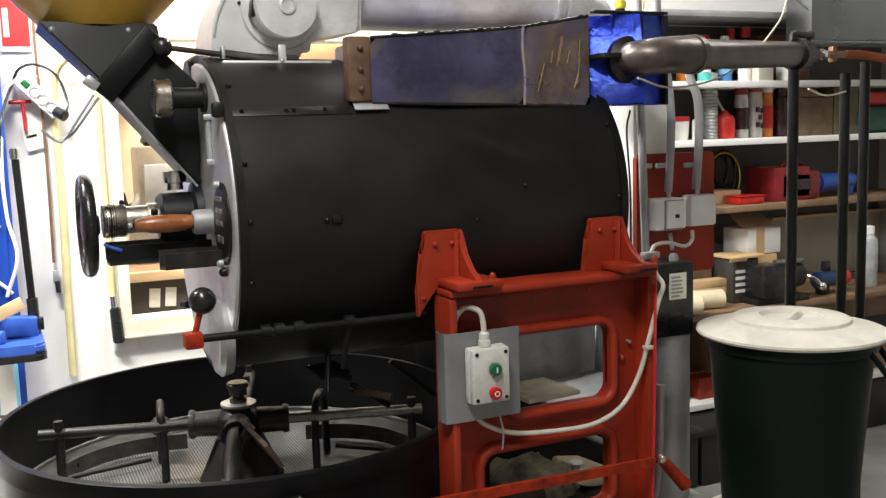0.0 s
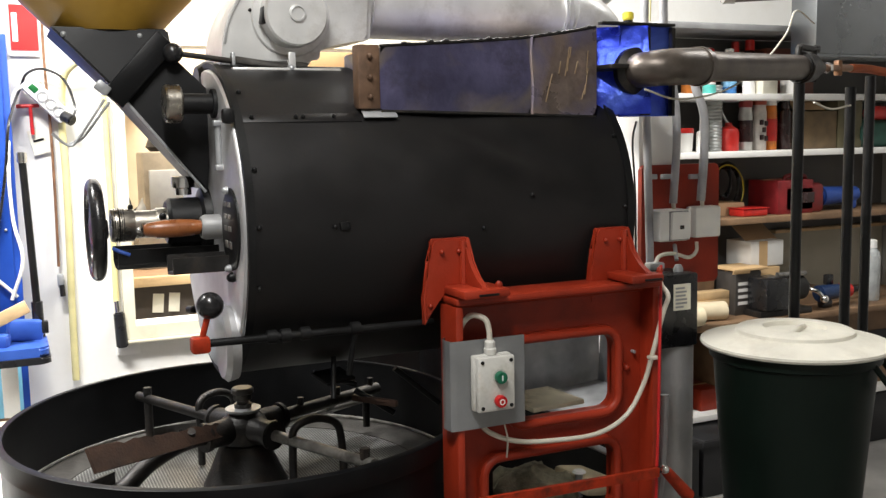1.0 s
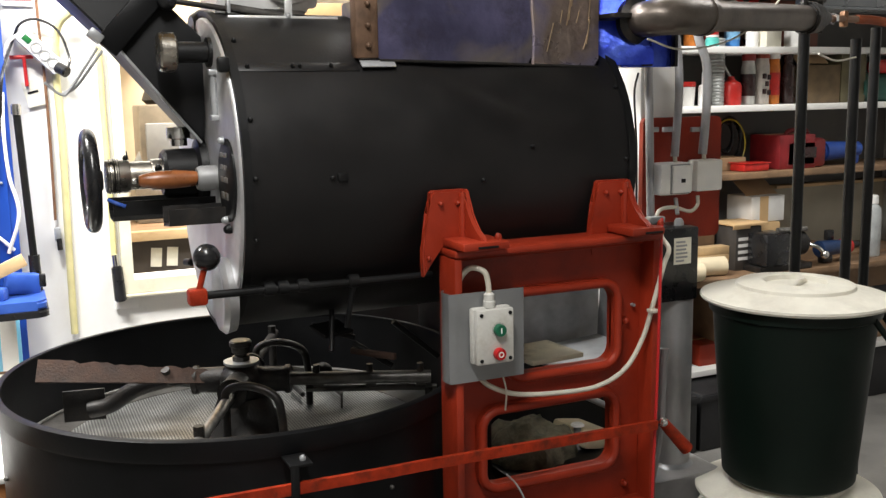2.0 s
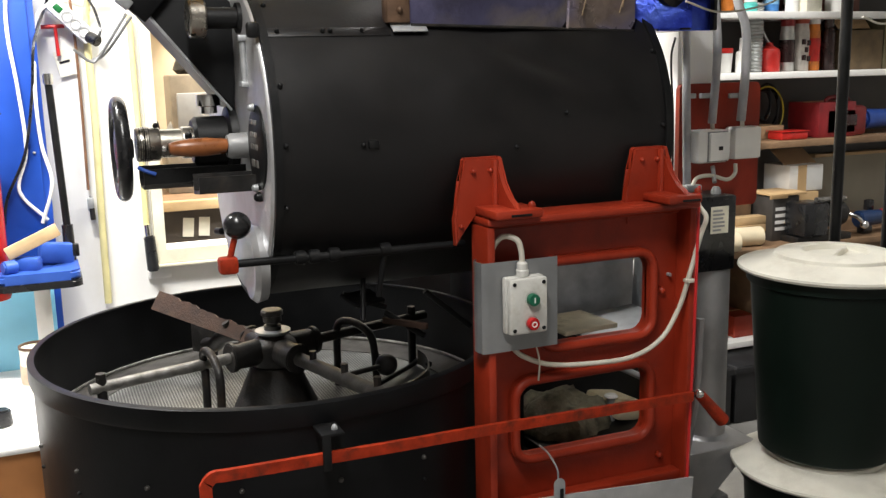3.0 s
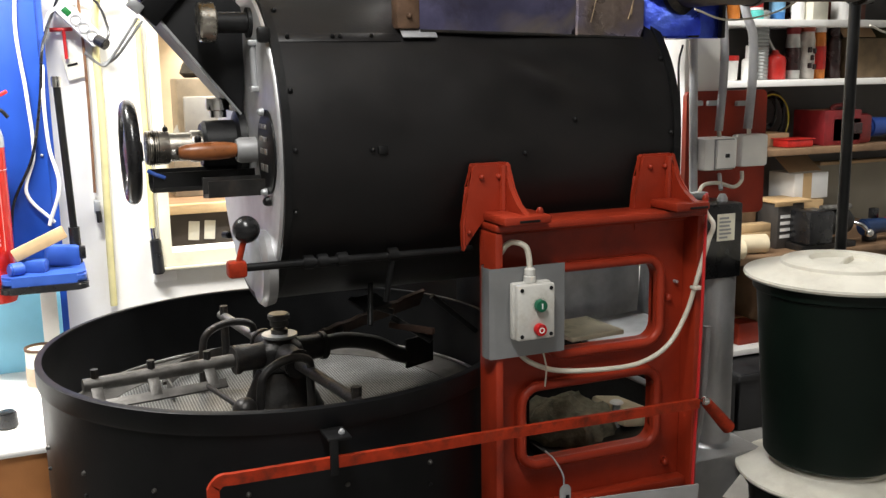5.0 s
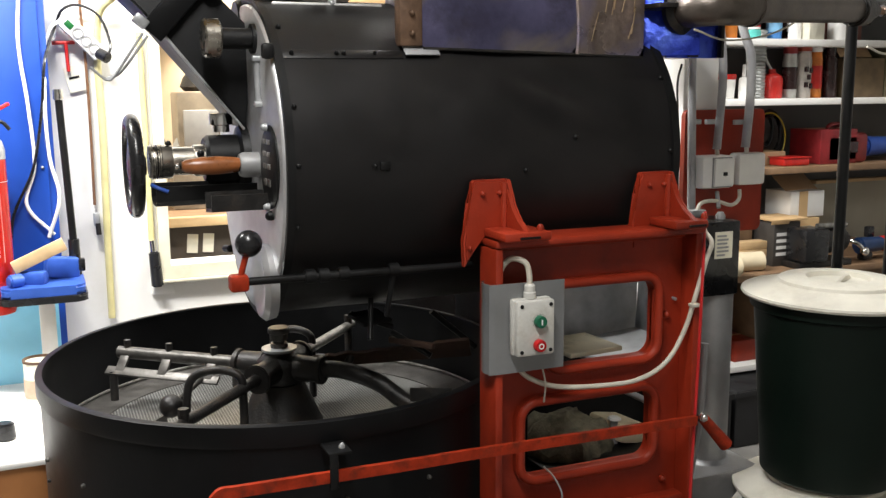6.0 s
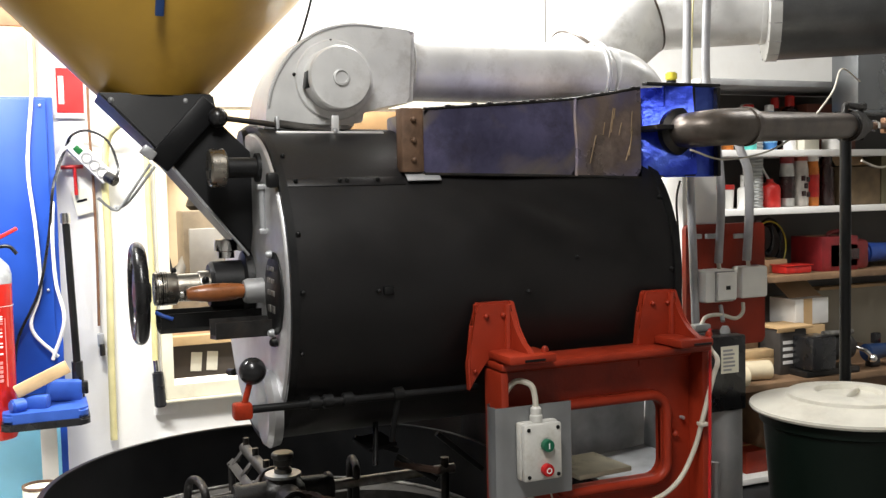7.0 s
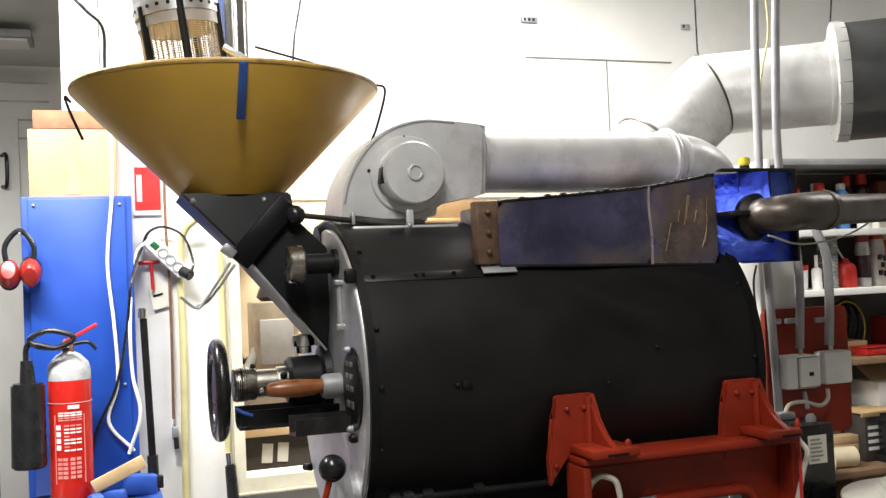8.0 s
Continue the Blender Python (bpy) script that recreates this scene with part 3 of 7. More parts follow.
def perforated():
    m = mat("perforated_sheet", (0.3, 0.3, 0.29), 0.4, 0.7, 0.3, 12, 0.05, dirt=(0.15, 0.13, 0.11), dirt_amount=0.5)
    nt = m.node_tree
    b = nt.nodes["Principled BSDF"]
    old = b.inputs["Base Color"].links[0].from_socket
    tc = nt.nodes.new("ShaderNodeTexCoord")
    v = nt.nodes.new("ShaderNodeTexVoronoi")
    v.inputs["Scale"].default_value, v.inputs["Randomness"].default_value = 140, 0.0
    nt.links.new(tc.outputs["Object"], v.inputs["Vector"])
    r = nt.nodes.new("ShaderNodeValToRGB")
    r.color_ramp.elements[0].position, r.color_ramp.elements[1].position = 0.36, 0.42
    nt.links.new(v.outputs["Distance"], r.inputs["Fac"])
    mx = nt.nodes.new("ShaderNodeMix")
    mx.data_type = "RGBA"
    nt.links.new(r.outputs["Color"], mx.inputs["Factor"])
    mx.inputs["A"].default_value = (0.02, 0.02, 0.02, 1)
    nt.links.new(old, mx.inputs["B"])
    nt.links.new(mx.outputs["Result"], b.inputs["Base Color"])
    return m


def cooling_bin():
    c = thing("cooling_bin", (BX, BY, 0), "round black steel bean-cooling bin with perforated floor", "cooling bin")
    at = Matrix.Translation((BX, BY, 0))
    part("shell", lathe([(BR - 0.012, 0.3), (BR - 0.008, BZ - 0.08), (BR - 0.008, BZ - 0.003), (BR - 0.013, BZ - 0.003), (BR - 0.018, 0.3)], at, 120, closed=True), BINBLACK, c)
    part("rim_band", lathe([(BR - 0.0075, BZ - 0.042), (BR - 0.002, BZ - 0.044), (BR, BZ - 0.038), (BR, BZ - 0.002), (BR - 0.004, BZ), (BR - 0.015, BZ), (BR - 0.016, BZ - 0.004), (BR - 0.0075, BZ - 0.004)], at, 120, closed=True), BINBLACK, c, "rolled black steel rim")
    part("perforated_floor", lathe([(0, BF), (0.44, BF), (0.44, BF - 0.004), (0, BF - 0.004)], at, 96), perforated(), c, "perforated steel floor plate")
    part("floor_ring", lathe([(0.436, BF + 0.002), (0.47, BF + 0.005), (BR - 0.0135, BF + 0.010), (BR - 0.0135, BF + 0.005), (0.436, BF - 0.005)], at, 120, closed=True), OILED, c, "worn steel ring round the floor plate")
    part("floor_edge", lathe([(BR - 0.018 + 0.004 * math.cos(a), BF + 0.014 + 0.004 * math.sin(a)) for a in [k * math.pi / 4 for k in range(8)]], at, 120, closed=True), WORN, c, "bright rubbed bead at the floor's edge")
    part("stand", lathe([(0.2, 0.0), (0.25, 0.0), (0.25, 0.31), (0.2, 0.31)], at, 60, closed=True), BLACKSTEEL, c)
    part("bottom", lathe([(0, 0.3), (BR - 0.02, 0.3), (BR - 0.02, 0.31), (0, 0.31)], at, 96), BLACKSTEEL, c)
    part("hub_cone", lathe([(0.1, BF + 0.001), (0.096, BF + 0.008), (0.062, BF + 0.085), (0.056, BF + 0.098), (0, BF + 0.098)], at, 40), CAST, c, "dark cast cone under the stirrer")
    for a in range(150, 420, 20):
        d = Vector((math.cos(radians(a)), math.sin(radians(a)), 0))
        for z in (0.782, 0.735):
            bolt(Vector((BX, BY, z)) + d * (BR - 0.009), d, 0.005 if z > 0.75 else 0.004, c, OILED if z > 0.75 else BLACKSTEEL)
    return c


cooling_bin()


def stirrer():
    """Built about its own axis; the plough arm points along x."""
    s = thing("bean_stirrer", (0, 0, 0), "dark cast-iron four-armed bean stirrer with hoops and plough board", "stirrer")
    z = -0.035
    part("hub", lathe([(0, z - 0.034), (0.036, z - 0.034), (0.043, z - 0.024), (0.044, z + 0.008), (0.04, z + 0.017), (0.03, z + 0.024), (0.027, z + 0.03), (0, z + 0.03)], None, 32), CAST, s)
    part("hub_washer", lathe([(0, z + 0.0305), (0.03, z + 0.0305), (0.033, z + 0.033), (0.033, z + 0.037), (0.027, z + 0.0375), (0, z + 0.0375)], None, 32), GALV, s, "bright steel washer")
    part("hub_nut", lathe([(0, z + 0.038), (0.016, z + 0.038), (0.016, z + 0.046), (0.011, z + 0.047), (0.011, z + 0.051), (0.0165, z + 0.053), (0.0175, z + 0.064), (0.0205, z + 0.066), (0.0205, z + 0.073), (0.018, z + 0.076), (0, z + 0.076)], None, 28), OILED, s, "round steel cap nut")
    dirs = [Vector((math.cos(radians(a)), math.sin(radians(a)), 0)) for a in (0, 90, 180, 270)]
    for d in dirs:
        b = part("arm_boss", rod(d * 0.03 + Vector((0, 0, z)), d * 0.088 + Vector((0, 0, z)), 0.025, 0.023, bevel=0.003), CAST, s)
        part("boss_collar", rod(d * 0.08 + Vector((0, 0, z)), d * 0.092 + Vector((0, 0, z)), 0.027, bevel=0.002), CAST, b)
    fl = -0.138
    # arms along y (two hoop arms)
    for sg in (1, -1):
        d = Vector((0, sg, 0))
        e = Vector((-1, 0, 0))
        a = part("arm", rod(d * 0.06 + Vector((0, 0, z)), d * (0.345 if sg > 0 else 0.36) + Vector((0, 0, z)), 0.0105, 0.0095), WORN if sg > 0 else CAST, s, "worn steel stirrer arm")
        part("end_post", rod(d * 0.325 + Vector((0, 0, z + 0.016)), d * 0.325 + Vector((0, 0, fl)), 0.0085), CAST, a)
        part("end_bolt", rod(d * 0.325 + Vector((0, 0, z + 0.01)), d * 0.325 + Vector((0, 0, z + 0.024)), 0.009, seg=6), CAST, a)
        h = [d * 0.14 + e * 0.0 + Vector((0, 0, fl)), d * 0.14 + Vector((0, 0, z - 0.02)), d * 0.143 + e * 0.004 + Vector((0, 0, z + 0.022)), d * 0.15 + e * 0.045 + Vector((0, 0, z + 0.032)), d * 0.157 + e * 0.088 + Vector((0, 0, z + 0.016)), d * 0.16 + e * 0.1 + Vector((0, 0, z - 0.02)), d * 0.162 + e * 0.102 + Vector((0, 0, fl))]
        part("hoop", tube(h, 0.0075, seg=12), CAST, a, "bent iron hoop")
        blade = [d * 0.335 + e * 0.005, d * 0.315 + e * 0.06, d * 0.27 + e * 0.12, d * 0.2 + e * 0.16, d * 0.12 + e * 0.17]
        line = curve_points(blade, 6)
        bm = bmesh.new()
        rows = [[bm.verts.new(p + Vector((0, 0, fl + dz)) + e * dx) for dx, dz in ((0, 0.003), (0, 0.034), (0.004, 0.034), (0.004, 0.003))] for p in line]
        for p, q in zip(rows, rows[1:]):
            for k in range(4):
                bm.faces.new((p[k], p[(k + 1) % 4], q[(k + 1) % 4], q[k]))
        bm.faces.new(rows[0][::-1])
        bm.faces.new(rows[-1])
        sc = part("scraper", bm, OILED, a, "curved flat steel scraper blade", smooth=50)
        for p in (blade[1], blade[3]):
            part("scraper_bolt", rod(p + e * 0.004 + Vector((0, 0, fl + 0.02)), p + e * 0.012 + Vector((0, 0, fl + 0.02)), 0.006, seg=6), CAST, sc)
        part("scraper_strap", tube([d * 0.335 + Vector((0, 0, fl + 0.01)), d * 0.3 + e * 0.03 + Vector((0, 0, fl + 0.012)), d * 0.18 + e * 0.085 + Vector((0, 0, fl + 0.014))], 0.005), CAST, a)
    # ladder arm, with a counterweight ball
    d, e = Vector((-1, 0, 0)), Vector((0, -1, 0))
    a = part("arm", rod(d * 0.06 + Vector((0, 0, z)), d * 0.355 + Vector((0, 0, z)), 0.0125, 0.012), OILED, s, "rubbed steel stirrer arm")
    bar = e * 0.03 + Vector((0, 0, z - 0.03))
    for k in (0.14, 0.24, 0.335):
        part("strap", box(d * k + e * 0.015 + Vector((0, 0, z - 0.012)), (0.02, 0.05, 0.006), 0.001, rot=(50, 0, 0)), OILED, a, "flat steel strap")
        part("strap_bolt", rod(d * k + Vector((0, 0, z + 0.01)), d * k + Vector((0, 0, z + 0.026)), 0.007, seg=6), CAST, a)
    part("ladder_bar", box(d * 0.24 + bar, (0.25, 0.018, 0.006), 0.001, rot=(40, 0, 0)), OILED, a, "flat steel bar")
    part("end_post", rod(d * 0.35 + bar, d * 0.35 + bar + Vector((0, 0, -0.06)), 0.008), CAST, a)
    part("weight_rod", rod(d * 0.15 + e * 0.03 + Vector((0, 0, z - 0.03)), d * 0.132 + e * 0.155 + Vector((0, 0, z - 0.037)), 0.005), CAST, a)
    part("weight_ball", ball(d * 0.13 + e * 0.165 + Vector((0, 0, z - 0.037)), 0.021), CAST, a, "cast-iron ball weight")
    # plough arm
    d, e = Vector((1, 0, 0)), Vector((0, -1, 0))
    a = part("arm", tube([d * 0.06 + Vector((0, 0, z)), d * 0.13 + Vector((0, 0, z + 0.003)), d * 0.2 + Vector((0, 0, z - 0.015)), d * 0.25 + Vector((0, 0, z - 0.045)), d * 0.29 + Vector((0, 0, z - 0.055))], 0.016, seg=14), CAST, s)
    rnd = random.Random(5)
    edge = [(0.15 - 0.012 * k, 0.021 + rnd.uniform(-0.003, 0.003) - 0.0004 * k) for k in range(26)]
    lean = Matrix.Rotation(radians(13), 4, "Z") @ pose(0.21, 0.0, z + 0.03, 0, -6, 0) @ Matrix.Rotation(radians(32), 4, "X")
    part("plough_board", prism([(-0.15, -0.016), (0.15, -0.02), *edge], 0.007, lean @ UPRIGHT), RUSTY, a, "rust-brown plough board with ragged edge")
    part("board_bracket", rod((0.13, 0.012, z), (0.135, 0.03, z + 0.03), 0.008), CAST, a)
    part("foot_plate", box((0.3, 0.0, z - 0.045), (0.075, 0.006, 0.06), 0.001, rot=(0, 0, 15)), CAST, a)
    for ob in s.children_recursive:
        ob.data.transform(Matrix.Scale(1.273, 4))
    return s


STIRRER = stirrer()


# ---- hopper, chute, slide ----
def hopper():
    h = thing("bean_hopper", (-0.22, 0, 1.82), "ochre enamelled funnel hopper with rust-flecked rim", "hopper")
    cx, cy, zt, zb = -0.206, 0.09, 2.07, 1.83
    at = Matrix.Translation((cx, cy, 0))
    part("funnel", lathe([(0.108, zb), (0.333, zt - 0.012), (0.337, zt), (0.331, zt + 0.002), (0.327, zt - 0.010), (0.103, zb + 0.004)], at, 96, closed=True), YELLOW, h)
    part("rim_wire", lathe([(0.333 + 0.006 * math.cos(a), zt - 0.002 + 0.006 * math.sin(a)) for a in [k * math.pi / 4 for k in range(8)]], at, 96, closed=True), RIMYELLOW, h, "rolled rim with flaking paint")
    part("hanger_strip", box((-0.215, -0.210, 2.015), (0.017, 0.006, 0.125), 0.002, rot=(38, 0, 0)), mat("blue_strap_paint", (0.03, 0.09, 0.3), 0.4, 0, 0.15), h, "blue painted steel strap")
    part("hook_bar", box((-0.225, -0.200, 2.092), (0.05, 0.012, 0.012), 0.002, rot=(0, 30, 0)), GALV, h)
    # square-to-round throat and sloping chute down to the drum front
    bm = bmesh.new()
    top = [bm.verts.new((cx + x, cy + y, 1.834)) for x, y in ((-0.12, -0.1), (0.115, -0.1), (0.115, 0.09), (-0.12, 0.09))]
    low = [bm.verts.new(p) for p in ((-0.225, -0.03, 1.725), (-0.085, -0.03, 1.775), (-0.085, 0.14, 1.775), (-0.225, 0.14, 1.725))]
    end = [bm.verts.new(p) for p in ((-0.03, -0.05, 1.487), (-0.005, -0.05, 1.69), (-0.005, 0.12, 1.69), (-0.03, 0.12, 1.487))]
    for a, b in ((top, low), (low, end)):
        for k in range(4):
            bm.faces.new((a[k], a[(k + 1) % 4], b[(k + 1) % 4], b[k]))
    bm.faces.new(top[::-1])
    bm.faces.new(end)
    bmesh.ops.bevel(bm, geom=bm.edges[:], offset=0.004, segments=2, affect="EDGES")
    part("chute", bm, BINBLACK, h, "black sheet-steel feed chute")
    part("chute_edge", rod((-0.215, -0.042, 1.715), (-0.035, -0.056, 1.487), 0.003), GALV, h)
    part("slide_plate", box((-0.159, -0.050, 1.746), (0.05, 0.02, 0.17), 0.003, rot=(0, 42, 0)), BINBLACK, h, "black slide gate")
    part("slide_grip", box((-0.235, -0.060, 1.707), (0.03, 0.03, 0.02), 0.003, rot=(0, 40, 0)), GALV, h)
    k = part("knob", ball((-0.091, -0.060, 1.780), 0.021), RUBBER, h, "black ball knob")
    part("pull_rod", rod((-0.091, -0.060, 1.780), (0.180, -0.060, 1.748), 0.006), CAST, h, "dark steel pull rod")
    part("rod_sleeve", rod((0.029, -0.060, 1.769), (0.167, -0.060, 1.750), 0.009), OILED, h)
    part("rod_guide", box((0.034, -0.060, 1.769), (0.008, 0.02, 0.028), 0.002), GALV, h)
    part("wire_loop", tube([(-0.234, -0.080, 1.683), (-0.289, -0.080, 1.604), (-0.308, -0.080, 1.592), (-0.337, -0.080, 1.616)], 0.003), GALV, h)
    part("wire_loop", tube([(-0.224, -0.070, 1.678), (-0.277, -0.070, 1.609), (-0.305, -0.070, 1.594)], 0.003), GALV, h)
    for x in (-0.3, -0.15):
        bolt((x, cy - 0.1, 1.818), (0, -1, 0), 0.006, h, GALV)
    part("rod_hook", tube([(0.113, 0.000, 2.079), (0.137, 0.000, 2.066), (0.116, 0.000, 1.987), (0.099, 0.000, 1.947)], 0.003), BLACKSTEEL, h)
    part("rod_hook", tube([(-0.125, 0.200, 2.205), (-0.002, 0.200, 2.174), (0.128, 0.100, 2.113)], 0.003), BLACKSTEEL, h)
    part("rod_hook", tube([(-0.536, 0.000, 2.025), (-0.547, 0.000, 2.037), (-0.539, 0.000, 2.007), (-0.515, 0.000, 1.948)], 0.003), BLACKSTEEL, h)
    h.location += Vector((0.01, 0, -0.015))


hopper()


# ---- exhaust fan and ducts ----
def cut_pipe(a, b, r, na, nb, seg=48):
    """A round pipe from a to b, its ends cut by planes with the normals na and nb."""
    bm = bmesh.new()
    d = (b - a).normalized()
    u = d.orthogonal().normalized()
    v = d.cross(u)
    lo, hi = [], []
    for k in range(seg):
        t = 2 * math.pi * k / seg
        o = r * (math.cos(t) * u + math.sin(t) * v)
        lo.append(bm.verts.new(a + o - d * (o.dot(na) / d.dot(na))))
        hi.append(bm.verts.new(b + o - d * (o.dot(nb) / d.dot(nb))))
    for k in range(seg):
        bm.faces.new((lo[k], lo[(k + 1) % seg], hi[(k + 1) % seg], hi[k]))
    bm.faces.new(lo[::-1])
    bm.faces.new(hi)
    return bm


def exhaust():
    e = thing("exhaust_duct", (0.2, 0.02, 1.74), "silver painted exhaust elbow and duct above the drum", "duct")
    zc = 1.9
    # fan casing with a flat face, its scroll tapering into the duct
    scroll = [(0.018, 1.754), (0.023, 1.801), (0.034, 1.846), (0.057, 1.892), (0.092, 1.935), (0.141, 1.968), (0.211, 1.987), (0.287, 1.984), (0.374, 1.975), (0.365, 1.816), (0.281, 1.800), (0.232, 1.781), (0.211, 1.748)]
    part("scroll_casing", prism([(p.x, p.y) for p in curve_points([(x, z, 0) for x, z in scroll[:9]], 4)] + [(p.x, p.y) for p in curve_points([(x, z, 0) for x, z in scroll[9:]], 4)], 0.185, face_y(0.14), 0.012), DUCT, e, "silver painted fan casing with a flat face")
    part("casing_seam", tube([(x + 0.004, -0.0455, z - 0.004) for x, z in scroll[1:8]], 0.0028, seg=6, steps=5), PALEGREY, e)
    for x, z in (scroll[3], scroll[4], scroll[5]):
        bolt((x + 0.028, -0.045, z - 0.022), (0, -1, 0), 0.004, e, CAST)
    part("duct_run", rod((0.35, 0.06, 1.905), (0.93, 0.06, 1.9), 0.077, seg=48), DUCT, e)
    for x in (0.378, 0.91):
        part("seam_ring", lathe([(0.076, -0.008), (0.084, -0.007), (0.085, -0.002), (0.081, 0), (0.085, 0.002), (0.083, 0.007), (0.076, 0.008)], along_x(x, 0.06, 1.904), 48, closed=True), DUCT, e)
    part("duct_bend", tube([(0.935, 0.06, 1.9), (1.0, 0.07, 1.888), (1.07, 0.1, 1.85), (1.12, 0.14, 1.78), (1.13, 0.16, 1.66)], 0.077, seg=40, steps=5), DUCT, e)
    # inspection cap on the elbow's side
    m = Matrix.Translation((0.175, -0.045, 1.860)) @ Matrix.Rotation(radians(90), 4, "X")
    cap = part("cap_ring", lathe([(0, -0.002), (0.088, -0.002), (0.089, 0.003), (0.086, 0.006), (0.071, 0.007), (0.07, 0.05), (0.066, 0.055), (0.02, 0.0565), (0, 0.0565)], m, 48), DUCT, e, "round silver damper cap")
    part("cap_boss", lathe([(0, 0.0565), (0.018, 0.0565), (0.018, 0.061), (0.014, 0.062), (0.014, 0.0585), (0, 0.0585)], m, 28), DUCT, cap)
    part("vent_slot", box((0.109, -0.072, 1.856), (0.014, 0.03, 0.036), 0.002, rot=(0, 8, 0)), BLACKSTEEL, cap)
    part("lever", box((0.163, -0.085, 1.756), (0.016, 0.01, 0.045), 0.002), DUCT, cap)
    bolt((0.159, -0.090, 1.743), (0, -1, 0), 0.008, cap, GALV)
    part("mount_flange", span((0.03, -0.1, 1.736), (0.27, 0.2, 1.744), 0.003), DUCT, e)
    part("saddle_boss", lathe([(0, -0.03), (0.05, -0.028), (0.062, -0.01), (0.062, 0.04), (0, 0.045)], along_x(0.01, 0.06, 1.705), 32), BLACK, e, "black rounded top boss")
    e.location += Vector((0.004, 0, -0.009))
    # second, larger duct running to the lagged trunk on the right
    d = thing("extract_duct", (1.6, 0.55, 2.2), "silver extract duct with mitred elbow and foil lagging", "duct")
    foot, knee = Vector((1.1, 0.55, 1.925)), Vector((1.417, 0.55, 2.178))
    run = Vector((math.cos(radians(-35)), math.sin(radians(-35)), 0.012)).normalized()
    end = knee + run * 0.395
    rise = (knee - foot).normalized()
    cut = (rise + run).normalized()
    part("duct_leg", cut_pipe(foot, knee, 0.133, rise, cut), DUCT, d)
    part("duct_run", cut_pipe(knee, end, 0.131, cut, run), DUCT, d)
    part("mitre_seam", cut_pipe(knee - rise * 0.004, knee + rise * 0.004, 0.1345, cut, cut), PIPE, d, "dark mitred seam")
    for f, m in ((0.14, PIPE), (0.36, DUCT)):
        part("seam_ring", cut_pipe(knee + run * (f - 0.004), knee + run * (f + 0.004), 0.1345, run, run), m, d)
    part("leg_ring", cut_pipe(foot + rise * 0.1, foot + rise * 0.108, 0.137, rise, rise), PIPE, d)
    part("lagged_trunk", cut_pipe(end - run * 0.012, end + run * 1.35, 0.186, run, run, 14), FOIL, d, "crinkled foil lagging on the duct")
    for f in (0.35, 0.95):
        at = end + run * f
        part("hanger", rod(at + Vector((0, 0, 0.18)), (at.x, at.y, 3.1), 0.006), GALV, d, "threaded steel hanger rod")
    part("tape_collar", cut_pipe(end - run * 0.022, end + run * 0.012, 0.189, run, run, 28), PALEFOIL, d, "pale aluminium tape round the lagging's end")
    side = run.cross(Vector((0, 0, 1))).normalized()
    up = side.cross(run)
    for k in range(18):
        a = 2 * math.pi * (k + 0.5) / 18
        o = math.cos(a) * side + math.sin(a) * up
        part("tape_fold", rod(end - run * 0.024 + o * 0.185, end + run * 0.013 + o * 0.1885, 0.0022, seg=6), GREY, d)
    d.location += Vector((-0.008, 0, -0.004))


exhaust()


